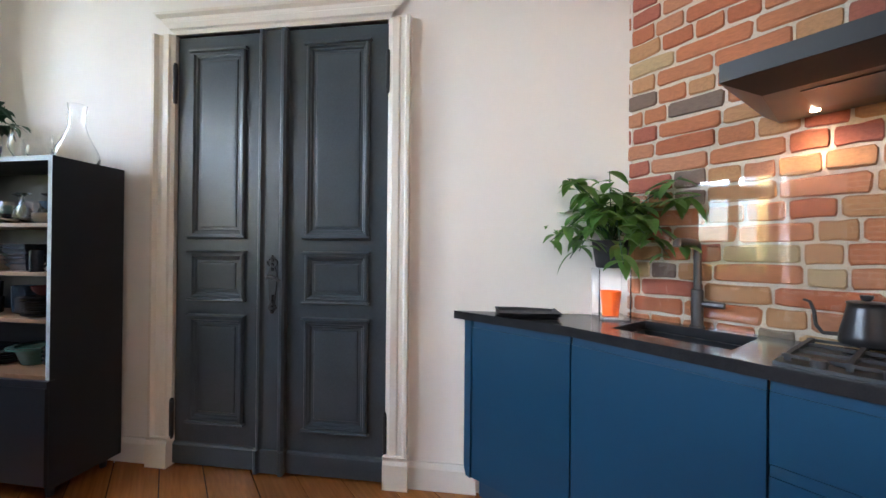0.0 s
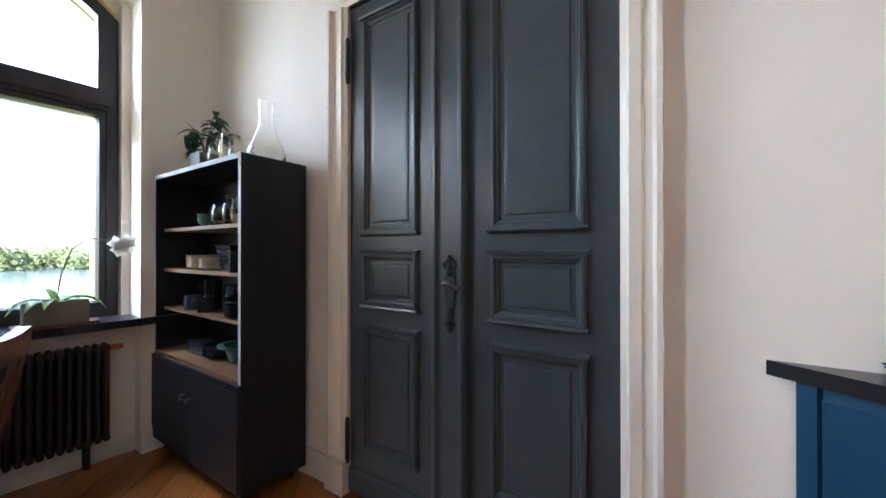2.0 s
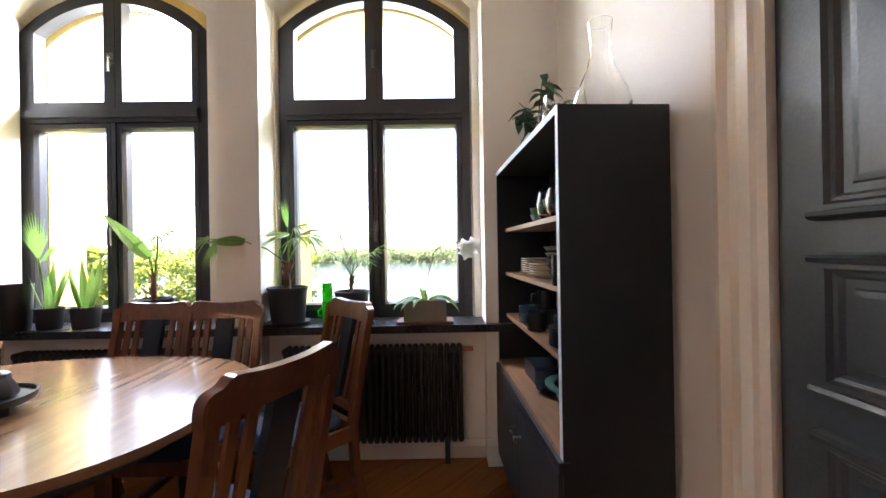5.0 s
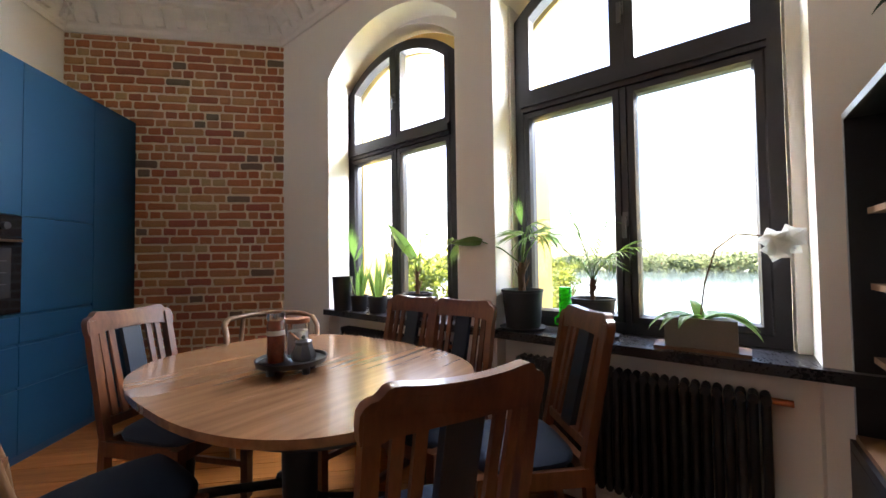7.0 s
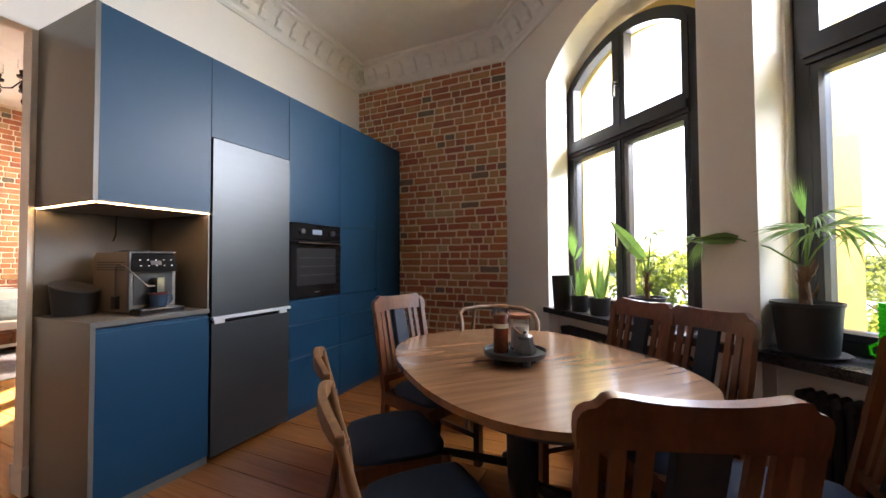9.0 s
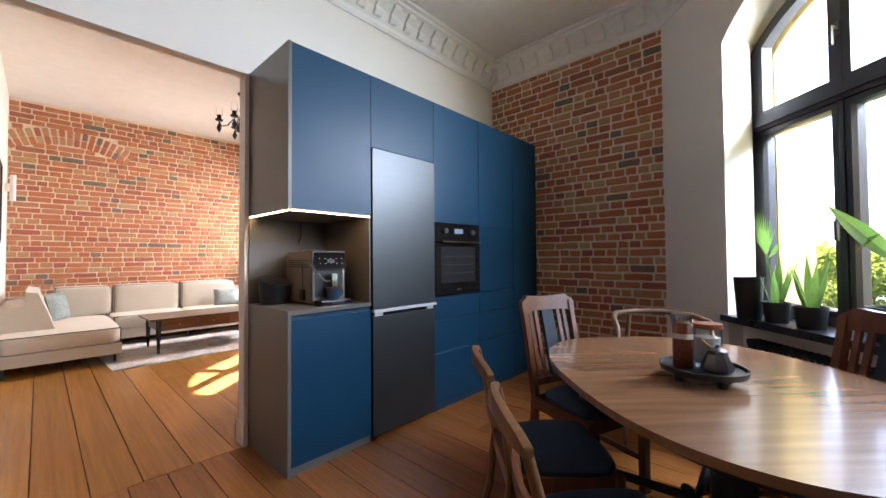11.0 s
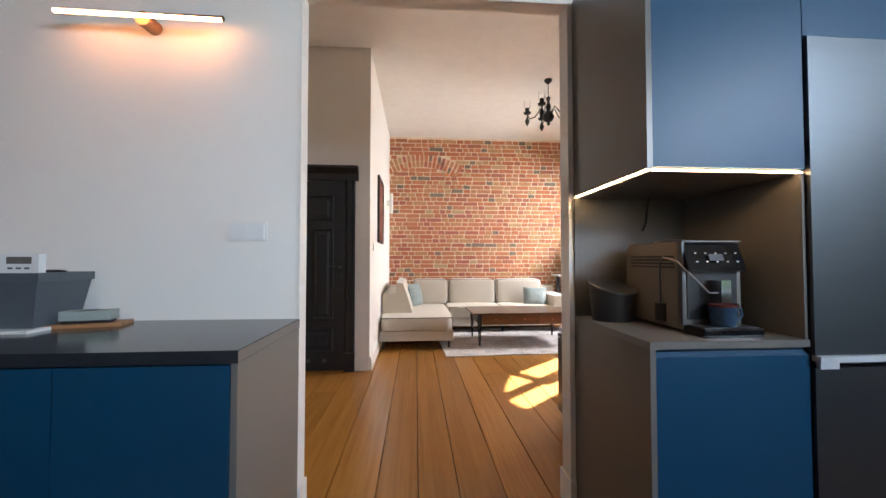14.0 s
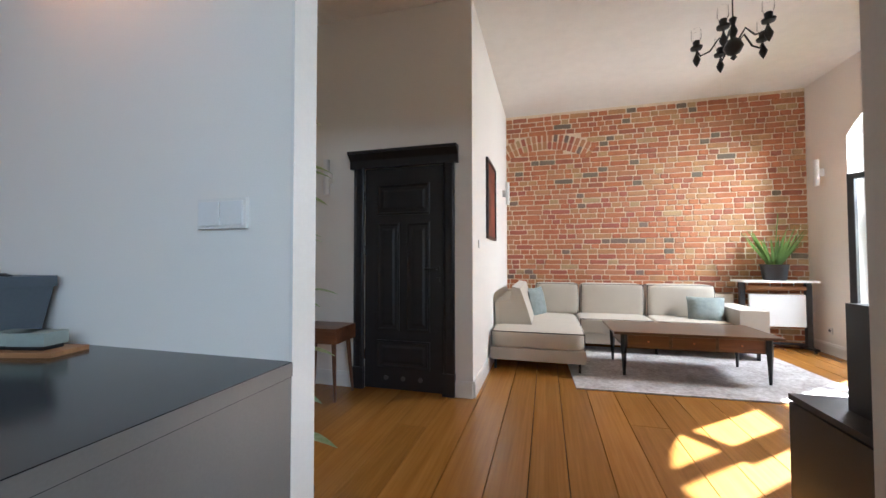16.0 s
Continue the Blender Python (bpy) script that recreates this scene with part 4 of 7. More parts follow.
# coffee machine, canister
cmx = thing("coffee_machine", "taupe and black bean-to-cup coffee machine with a blue cup", "coffee machine", pose(1.35, 0.80, 0.94))
mb = prism(B(), [(0.0, 0.012), (0.37, 0.012), (0.37, 0.32), (0.34, 0.345), (0.02, 0.345), (0.0, 0.30)], 0, 0.235, "x")
part("body", soft(mb, 0.010), mat("taupe_plastic", (0.15, 0.13, 0.108), 0.36, 0.1, 0.06, 5, 120, 0.02), cmx, "taupe plastic body", smooth=40)
for k in range(4):
    part("groove", box(B(), -0.0015, 0.0, 0.04, 0.33, 0.285 - k * 0.014, 0.291 - k * 0.014), BLACK_PLASTIC, cmx)
fbm = prism(B(), [(-0.035, 0.235), (0.002, 0.235), (0.02, 0.33), (0.005, 0.338)], 0.004, 0.231, "x")
cp = part("control_panel", soft(fbm, 0.006), BLACK_GLASS, cmx, "glossy control panel with small keys")
part("panel_trim", bx(0.0, 0.235, -0.006, 0.03, 0.343, 0.348, w=0.002), GUNMETAL, cmx)
for i in range(5):
    q = box(B(), 0.036 + 0.04 * i, 0.043 + 0.04 * i, -0.0022, 0.0, -0.002, 0.002)
    part("key", q, PAPER_WHITE, cp, m=pose(0, -0.0185, 0.30, -22) @ pose(0, 0, 0))
    q = box(B(), 0.036 + 0.04 * i, 0.043 + 0.04 * i, -0.0022, 0.0, -0.002, 0.002)
    part("key", q, PAPER_WHITE, cp, m=pose(0, -0.0285, 0.268, -22))
part("screen", box(B(), 0.09, 0.145, -0.003, 0.0, -0.013, 0.013), glow("machine_screen", (0.3, 0.3, 0.35), 0.001), cp, m=pose(0, -0.0235, 0.284, -22))
part("recess", box(B(), 0.018, 0.217, -0.004, 0.0, 0.05, 0.232), BLACK_PLASTIC, cmx)
sp = bx(0.105, 0.142, -0.062, -0.004, 0.118, 0.20, w=0.006)
part("spout", sp, CHROME, cmx, "chrome twin spout")
part("drip_tray", bx(0.005, 0.23, -0.10, 0.0, 0.0, 0.03, w=0.013, seg=4), BLACK_GLASS, cmx)
part("tray_rim", bx(0.010, 0.225, -0.102, -0.094, 0.026, 0.033, w=0.003), CHROME, cmx, "bright metal rim")
part("corner_post", bx(-0.003, 0.006, -0.006, 0.02, 0.03, 0.343, w=0.003), GUNMETAL, cmx, "metal corner strip")
part("drip_grid", box(B(), 0.015, 0.22, -0.092, -0.004, 0.0302, 0.034), GUNMETAL, cmx)
part("milk_hose", tube(B(), [(-0.012, 0.11, 0.26), (-0.02, 0.08, 0.285), (-0.02, 0.0, 0.27), (0.02, -0.05, 0.2), (0.06, -0.06, 0.155), (0.095, -0.055, 0.155)], 0.003, 8), POT_GREY, cmx, "thin milk hose", smooth=60)
part("milk_pipe", tube(B(), [(-0.012, 0.11, 0.262), (-0.012, 0.11, 0.07)], 0.004, 8), GUNMETAL, cmx)
part("pipe_holder", bx(-0.022, -0.001, 0.09, 0.13, 0.03, 0.10, w=0.004), BLACK_PLASTIC, cmx)
part("bean_lid", lathe(B(), [(0.075, 0), (0.08, 0.006), (0.07, 0.014), (0.02, 0.018)], (0.118, 0.2, 0.344), 24), GUNMETAL, cmx, "round bean hopper lid", smooth=40)
cup = thing("cup", "blue glazed cup with a red-brown rim under the spout", "cup", pose(1.47, 0.752, 0.9745) @ Matrix.Diagonal((1.12, 1.12, 1.2, 1)))
part("bowl", lathe(B(), [(0.032, 0), (0.037, 0.004), (0.042, 0.06), (0.039, 0.06), (0.034, 0.008), (0.001, 0.006)], n=22), CERAMIC_BLUE, cup, smooth=50)
part("rim", lathe(B(), [(0.0425, 0.058), (0.044, 0.066), (0.040, 0.068), (0.039, 0.058)], n=22, caps=False), CERAMIC_RED, cup, smooth=50)
part("handle", tube(B(), [(0.04, 0, 0.052), (0.062, 0, 0.05), (0.066, 0, 0.03), (0.05, 0, 0.014), (0.038, 0, 0.014)], 0.005, 8), CERAMIC_BLUE, cup, smooth=60)
cn = thing("canister", "black oval kitchen canister with a slanted lid", "canister", pose(1.245, 1.11, 0.94))
cb, tops = B(), []
for k in range(28):
    u = 2 * math.pi * k / 28
    tops.append((0.105 * math.cos(u), 0.088 * math.sin(u), 0.150 + 0.028 * math.sin(u) - 0.012 * math.cos(u)))
low = [cb.verts.new((x * 0.86, y * 0.86, 0.0)) for x, y, z in tops]
high = [cb.verts.new(p) for p in tops]
for k in range(28):
    cb.faces.new((low[k], low[(k + 1) % 28], high[(k + 1) % 28], high[k]))
cb.faces.new(low[::-1]), cb.faces.new(high)
part("body", cb, BLACK_PLASTIC, cn, smooth=40)
lb, rims = B(), []
for f, h in ((1.02, 0.0005), (1.03, 0.006), (0.98, 0.010)):
    rims.append([lb.verts.new((x * f, y * f, z + h)) for x, y, z in tops])
for p, q in zip(rims, rims[1:]):
    for k in range(28):
        lb.faces.new((p[k], p[(k + 1) % 28], q[(k + 1) % 28], q[k]))
lb.faces.new(rims[-1]), lb.faces.new(rims[0][::-1])
part("lid", lb, GUNMETAL, cn, "slanted dark lid", smooth=30)

# ---- worktop run with sink and hob ----
XF, YF2, XE = -1.25, 0.643, -0.195
CORN = (-1.114, -1.332)
wt = B()
prism(wt, [CORN, (XF, -0.74), (XF, -0.62), (X_HOB + 0.016, -0.62), (X_HOB + 0.016, -0.735)], 0.90, 0.94)
box(wt, -1.372, XF, -0.62, -0.21, 0.90, 0.94), box(wt, X_HOB + 0.016, -1.665, -0.62, -0.21, 0.90, 0.94)
prism(wt, [(XF, -0.21), (XF, YF2), (XE, YF2), (XE, Y_OPEN - 0.003), (X_HOB + 0.016, Y_OPEN - 0.003), (X_HOB + 0.016, -0.21)], 0.90, 0.94)
bmesh.ops.remove_doubles(wt, verts=wt.verts[:], dist=0.0005)
solo("worktop", wt, WORKTOP, "L-shaped black stone kitchen worktop", "worktop")
sk = thing("sink", "black undermount kitchen sink basin", "sink")
sb = B()
rr = rect_steps
lo = [[(-1.372, -0.62), (-1.372, -0.21), (-1.665, -0.21), (-1.665, -0.62)], [(-1.385, -0.607), (-1.385, -0.223), (-1.652, -0.223), (-1.652, -0.607)]]
rings = [[sb.verts.new((*p, z)) for p in lo[k]] for k, z in ((0, 0.899), (0, 0.80), (1, 0.755))]
for a, b in zip(rings, rings[1:]):
    for i in range(4):
        sb.faces.new((a[i], a[(i + 1) % 4], b[(i + 1) % 4], b[i]))
sb.faces.new(rings[-1])
part("basin", sb, mat("black_composite", (0.016, 0.016, 0.017), 0.3, 0, 0.2, 30, 300, 0.05), sk)
part("drain", lathe(B(), [(0.045, 0.756), (0.045, 0.76), (0.03, 0.762), (0.03, 0.757)], (-1.52, -0.42, 0), 20), CHROME, sk, "steel drain", smooth=40)
tp = thing("tap", "gunmetal kitchen tap with a square spout and side lever", "tap", pose(-1.692, -0.42, 0.94))
part("body", lathe(B(), [(0.028, 0), (0.028, 0.006), (0.022, 0.01), (0.022, 0.155), (0.017, 0.16)], n=20), GUNMETAL, tp, smooth=40)
part("spout", tube(B(), [(0, 0, 0.15), (0, 0, 0.325), (0.006, 0, 0.345), (0.03, 0, 0.355), (0.19, 0.0, 0.355), (0.2, 0.0, 0.35), (0.203, 0, 0.335)], 0.0145, 14), GUNMETAL, tp, smooth=50)
part("lever", tube(B(), [(0, 0.0, 0.10), (0.0, 0.095, 0.10)], 0.0125, 12), GUNMETAL, tp, smooth=50)

hob = thing("hob", "stainless gas hob with black cast-iron grates", "hob", pose(-1.475, 0.20, 0.94))
part("plate", bx(-0.19, 0.195, -0.29, 0.29, 0.0005, 0.010, w=0.004), STEEL, hob, "steel hob plate")
for gy in (-0.145, 0.145):
    gb = B()
    for k in (-0.12, 0.0, 0.12):
        box(gb, -0.165, 0.165, gy + k - 0.006, gy + k + 0.006, 0.022, 0.032)
        for x in (-0.155, 0.155):
            box(gb, x - 0.007, x + 0.007, gy + k - 0.007, gy + k + 0.007, 0.01, 0.024)
    for x in (-0.16, -0.06, 0.06, 0.16):
        box(gb, x - 0.006, x + 0.006, gy - 0.132, gy + 0.132, 0.021, 0.03)
    part("grate", gb, BLACK_IRON, hob, "black cast-iron grate")
    for gx in (-0.09, 0.09):
        part("burner", lathe(B(), [(0.045, 0.0105), (0.045, 0.015), (0.034, 0.0155), (0.034, 0.019), (0.004, 0.02)], (gx, gy, 0), 20), BLACK_IRON, hob, "round black burner", smooth=40)
for k in range(4):
    part("knob", lathe(B(), [(0.018, 0.0105), (0.018, 0.03), (0.004, 0.031)], (0.175, -0.2 + 0.13 * k, 0), 16), GUNMETAL, hob, smooth=40)
kt = thing("kettle", "dark gooseneck pour-over kettle standing on the hob", "kettle", pose(-1.648, 0.055, 0.9725) @ Matrix.Diagonal((0.84, 0.84, 0.88, 1)))
part("body", lathe(B(), [(0.072, 0), (0.075, 0.004), (0.073, 0.03), (0.053, 0.125), (0.051, 0.14), (0.056, 0.146), (0.047, 0.15), (0.01, 0.152)], n=30), KETTLE, kt, smooth=50)
part("lid_knob", lathe(B(), [(0.01, 0.151), (0.018, 0.163), (0.018, 0.172), (0.004, 0.174)], n=14), BLACK_PLASTIC, kt, smooth=50)
part("spout", tube(B(), [(0.0, -0.06, 0.025), (0.0, -0.115, 0.022), (0.0, -0.135, 0.05), (0.0, -0.140, 0.10), (0.0, -0.152, 0.135), (0.0, -0.172, 0.142)], 0.008, 10, 0.005), KETTLE, kt, "thin gooseneck spout", smooth=60)
part("handle", tube(B(), [(0.0, 0.055, 0.13), (0.0, 0.11, 0.135), (0.0, 0.125, 0.11), (0.0, 0.118, 0.04)], 0.011, 10), BLACK_PLASTIC, kt, smooth=60)

HX0, HX1, HY0, HY1 = X_HOB + 0.02, -1.268, -0.217, 0.62
hd = thing("cooker_hood", "black box cooker hood with a steel underside and a lit spot", "cooker hood")
part("canopy", bx(HX0, HX1, HY0, HY1, 1.775, 1.832, w=0.002), BLACK_PLASTIC, hd)
ub = B()
pts0 = [(HX0, HY0), (HX1, HY0), (HX1, HY1), (HX0, HY1)]
pts1 = [(HX0, HY0 + 0.05), (HX1 - 0.10, HY0 + 0.08), (HX1 - 0.10, HY1 - 0.08), (HX0, HY1 - 0.05)]
r0, r1 = [ub.verts.new((*p, 1.7745)) for p in pts0], [ub.verts.new((*p, 1.735)) for p in pts1]
for i in range(4):
    ub.faces.new((r0[i], r0[(i + 1) % 4], r1[(i + 1) % 4], r1[i]))
ub.faces.new(r1)
part("underside", ub, mat("hood_steel", (0.15, 0.115, 0.095), 0.35, 0.9, 0.05, 3, 90, 0.02), hd, "brushed steel underside")
part("filter", box(B(), HX0 + 0.10, HX1 - 0.14, HY0 + 0.16, HY1 - 0.16, 1.731, 1.7345), GUNMETAL, hd)
part("bulb", lathe(B(), [(0.012, 0), (0.012, 0.004), (0.004, 0.004)], (-1.64, -0.06, 1.729), 18), BULB, hd, "small lit spot")
part("chimney", bx(HX0, HX0 + 0.22, 0.10, 0.40, 1.833, CEIL - 0.28, w=0.003), BLACK_PLASTIC, hd)
sd = bpy.data.lights.new("hood_spot", "SPOT")
sd.energy, sd.color, sd.spot_size, sd.spot_blend, sd.shadow_soft_size = 0.16, (1.0, 0.62, 0.34), radians(115), 0.6, 0.02
new("hood_spot", sd).matrix_world = look((-1.64, -0.06, 1.724), (-1.70, -0.05, 0.9))

gp = solo("glass_splashback", box(B(), X_HOB + 0.017, X_HOB + 0.022, -0.70, 0.72, 0.942, 1.55), PANE, "clear glass splashback before the bricks", "splashback")
gp.visible_shadow = False

# base units under the worktop
bc1 = thing("base_cabinet", "blue sink cabinet with handleless doors", "cabinet")
part("body", prism(B(), [(-1.168, -1.255), (XF - 0.045, -0.74), (XF - 0.045, -0.10), (X_HOB + 0.03, -0.10), (X_HOB + 0.03, -0.70)], 0.10, 0.745), BLUE_IN, bc1)


def slant_front(parent, p, q, z0, z1, name="door"):
    """A lacquered front that stands between two plan points, with its grip edge recessed."""
    d = Vector((q[0] - p[0], q[1] - p[1], 0))
    n = Vector((d.y, -d.x, 0)).normalized()
    m = Matrix(((d.normalized().x, n.x, 0, p[0]), (d.normalized().y, n.y, 0, p[1]), (0, 0, 1, 0), (0, 0, 0, 1)))
    b = box(B(), 0.001, d.length - 0.001, -0.02, 0, z0 + 0.002, z1 - 0.035)
    prism(b, [(-0.02, z1 - 0.035), (-0.007, z1 - 0.035), (-0.009, z1 - 0.004), (-0.02, z1 - 0.004)], 0.001, d.length - 0.001, "x")
    return part(name, soft(b, 0.0015, 1), BLUE, parent, m=m)


slant_front(bc1, (-1.158, -1.235), (XF - 0.02, -0.74), 0.10, 0.898)
slant_front(bc1, (XF - 0.02, -0.735), (XF - 0.02, -0.10), 0.10, 0.898)
part("end_strip", bx(-1.172, -1.15, -1.285, -1.238, 0.10, 0.898, w=0.001), BLUE, bc1)
part("plinth", prism(B(), [(-1.2, -1.22), (XF - 0.07, -0.62), (XF - 0.07, -0.02), (XF - 0.10, -0.02), (XF - 0.10, -0.62), (-1.24, -1.2)], 0, 0.10), BLUE_IN, bc1)
bc2 = thing("base_cabinet", "blue drawer cabinet under the hob", "cabinet")
part("body", box(B(), X_HOB + 0.03, XF - 0.045, -0.098, 0.64, 0.10, 0.898), BLUE_IN, bc2)
for z0, z1 in ((0.66, 0.898), (0.38, 0.66), (0.10, 0.38)):
    slant_front(bc2, (XF - 0.02, -0.095), (XF - 0.02, 0.60), z0, z1, "drawer")
part("plinth", box(B(), XF - 0.10, XF - 0.07, -0.018, 0.71, 0, 0.10), BLUE_IN, bc2)
bc3 = thing("base_cabinet", "blue cabinet with a grey-brown end panel beside the opening", "cabinet")
part("body", box(B(), XF - 0.04, XE - 0.025, YF2 + 0.045, Y_OPEN - 0.004, 0.10, 0.898), BLUE_IN, bc3)
slant_front(bc3, (XE - 0.022, YF2 + 0.02), (-0.72, YF2 + 0.02), 0.10, 0.898)
slant_front(bc3, (-0.722, YF2 + 0.02), (XF + 0.0, YF2 + 0.02), 0.10, 0.898)
part("end_panel", bx(XE - 0.021, XE - 0.001, YF2 + 0.004, Y_OPEN - 0.004, 0.0, 0.8995, w=0.0015), GREY_LAM, bc3, "grey-brown laminated end panel")
part("edge_strip", box(B(), XE - 0.0005, XE + 0.002, YF2 + 0.001, Y_OPEN - 0.004, 0.902, 0.938), GREY_LAM, bc3, "pale edge band")
part("plinth", box(B(), XF - 0.07, XE - 0.03, YF2 + 0.07, YF2 + 0.1, 0, 0.10), BLUE_IN, bc3)

# things on the worktop
for k in range(2):
    tr = solo("serving_tray", rect_steps(B(), -0.15, 0.15, -0.10, 0.10, [(0, 0.016), (0.004, 0.018), (0.02, 0.004), (0.024, 0.003)]), BLACK_PLASTIC, "black rectangular serving tray in a stack of two", "tray", pose(-1.312, -1.012, 0.9405 + 0.009 * k) @ pose(0, 0, 0, 0, 0, 135 + 3 * k) @ pose(0, 0, 0, 90, 0, 0) @ Matrix.Diagonal((1, 1, -1, 1)), "stacked trays")
gv = thing("glass_vase", "tall square clear glass vase holding a plant pot", "vase", pose(-1.606, -0.752, 0.9405) @ pose(0, 0, 0, 0, 0, 45))
gb = B()
for x0, x1, y0, y1 in ((-0.07, -0.066, -0.07, 0.07), (0.066, 0.07, -0.07, 0.07), (-0.066, 0.066, -0.07, -0.066), (-0.066, 0.066, 0.066, 0.07)):
    box(gb, x0, x1, y0, y1, 0.0, 0.235)
box(gb, -0.066, 0.066, -0.066, 0.066, 0.0, 0.012)
part("glass_wall", gb, GLASS, gv).visible_shadow = False
oc = thing("orange_cup", "bright orange plastic cup inside the glass vase", "cup", pose(-1.606, -0.752, 0.9535))
part("bowl", lathe(B(), [(0.036, 0), (0.047, 0.115), (0.045, 0.115), (0.034, 0.004), (0.001, 0.003)], n=24), ORANGE, oc, smooth=50)


def blade(bm, base, way, up, length, width, droop=0.5, fold=0.15, n=6, tip=0.15):
    """One long leaf: a folded strip that bends down along its length."""
    way, up = Vector(way).normalized(), Vector(up)
    side = way.cross(up).normalized()
    up = side.cross(way).normalized()
    rows = []
    p, d = Vector(base), way.copy()
    for i in range(n + 1):
        t = i / n
        wd = width * (math.sin(math.pi * (0.12 + 0.88 * t) ** 0.8) * (1 - tip) + tip * (1 - t)) * 0.5
        wd = max(wd, 0.0008)
        lift = up * (wd * fold)
        rows.append((bm.verts.new(p - side * wd + lift), bm.verts.new(p), bm.verts.new(p + side * wd + lift)))
        d = (d - Vector((0, 0, 1)) * droop / n).normalized()
        up = side.cross(d).normalized()
        p = p + d * length / n
    for a, b in zip(rows, rows[1:]):
        bm.faces.new((a[0], a[1], b[1], b[0]))
        bm.faces.new((a[1], a[2], b[2], b[1]))
    return bm


def bushy(parent, rng, origin, radius, height, count, length, width, material, droop=0.9, stems=7, low=0.45):
    sb, lb = B(), B()
    o = Vector(origin)
    for k in range(stems):
        a = 6.283 * k / stems + rng.uniform(-0.3, 0.3)
        r = radius * rng.uniform(0.25, 0.8)
        top = o + Vector((math.cos(a) * r, math.sin(a) * r, height * rng.uniform(low, 1.0)))
        mid = o + Vector((math.cos(a) * r * 0.35, math.sin(a) * r * 0.35, height * 0.5))
        tube(sb, [o, mid, top], 0.004, 6, 0.002)
        for j in range(count // stems):
            t = rng.uniform(0.3, 1.0)
            p = (mid.lerp(top, (t - 0.3) / 0.7))
            b = rng.uniform(0, 6.283)
            blade(lb, p, (math.cos(b), math.sin(b), rng.uniform(-0.5, 0.6)), (0, 0, 1), length * rng.uniform(0.6, 1.15), width * rng.uniform(0.7, 1.1), droop * rng.uniform(0.5, 1.4))
    part("stem", sb, LEAF_DEEP, parent)
    part("foliage", lb, material, parent, "glossy pointed leaves")


rng = random.Random(5)
pp = thing("potted_plant", "bushy green plant in a dark pot set on the glass vase", "plant", pose(-1.606, -0.752, 1.177))
part("pot", lathe(B(), [(0.058, 0), (0.066, 0.004), (0.086, 0.13), (0.080, 0.13), (0.075, 0.11), (0.002, 0.108)], n=26), POT_BLACK, pp, "dark anthracite pot", smooth=50)
bushy(pp, rng, (0, 0, 0.10), 0.48, 0.36, 340, 0.125, 0.06, LEAF, 1.15, 26, -0.2)

sw = thing("light_switch", "white double wall switch plate", "switch")
part("plate", bx(-0.517, -0.345, Y_OPEN - 0.012, Y_OPEN - 0.0005, 1.303, 1.39, w=0.004), WHITE, sw)
part("gap", box(B(), -0.510, -0.352, Y_OPEN - 0.0124, Y_OPEN - 0.0121, 1.310, 1.383), STUCCO, sw)
for x0 in (-0.507, -0.428):
    part("rocker", bx(x0, x0 + 0.073, Y_OPEN - 0.017, Y_OPEN - 0.0126, 1.313, 1.38, w=0.002), PAPER_WHITE, sw)
wl = thing("wall_lamp", "slim warm bar wall lamp on a round wooden knob", "wall lamp", pose(-0.86, Y_OPEN, 2.285))
part("knob", tube(B(), [(0, 0, 0), (0, -0.085, -0.004)], 0.032, 22), BOARD_WOOD, wl, "turned wooden knob", smooth=40)
part("light_bar", tube(B(), [(-0.345, -0.105, 0.0), (0.345, -0.105, -0.01)], 0.009, 10), LAMP_WARM, wl, "glowing bar")
part("bar_back", box(B(), -0.35, 0.35, -0.098, -0.084, -0.004, 0.014), BLACK_PLASTIC, wl)

st = thing("storage_box", "blue-grey lidded plastic storage box", "box", pose(-1.285, 1.10, 0.952))
sb = B()
lo4 = [[(-0.17, -0.10), (0.17, -0.10), (0.17, 0.10), (-0.17, 0.10)], [(-0.20, -0.12), (0.20, -0.12), (0.20, 0.12), (-0.20, 0.12)]]
r0, r1 = [sb.verts.new((*p, 0.0)) for p in lo4[0]], [sb.verts.new((*p, 0.18)) for p in lo4[1]]
for i in range(4):
    sb.faces.new((r0[i], r0[(i + 1) % 4], r1[(i + 1) % 4], r1[i]))
sb.faces.new(r0[::-1]), sb.faces.new(r1)
part("tub", soft(sb, 0.018, 3), BOX_GREY, st, smooth=40)
part("lid", bx(-0.208, 0.208, -0.125, 0.125, 0.178, 0.212, w=0.012, seg=3), BOX_GREY, st, smooth=40)
part("lid_grip", tube(B(), [(0.06, 0.0, 0.213), (0.08, 0.0, 0.217), (0.15, 0.03, 0.217), (0.17, 0.03, 0.213)], 0.005, 8), BLACK_PLASTIC, st)
solo("paper_sheet", bx(-1.55, -1.09, 0.95, 1.21, 0.9402, 0.9515, w=0.002), PAPER_WHITE, "flat white tray under the storage box", "tray")
dv = thing("kitchen_timer", "small white device with a grey display", "timer", pose(-1.185, 1.03, 1.1645) @ Matrix.Diagonal((1, 1, 0.78, 1)))
part("case", bx(-0.07, 0.07, -0.015, 0.015, 0, 0.095, w=0.008, seg=3), PAPER_WHITE, dv)
part("display", box(B(), -0.045, 0.045, -0.0165, -0.0152, 0.045, 0.08), mat("lcd_grey", (0.12, 0.11, 0.1), 0.3), dv, "grey display")
for k in range(3):
    part("button", box(B(), -0.04 + 0.03 * k, -0.022 + 0.03 * k, -0.0165, -0.0152, 0.018, 0.028), BOX_GREY, dv)
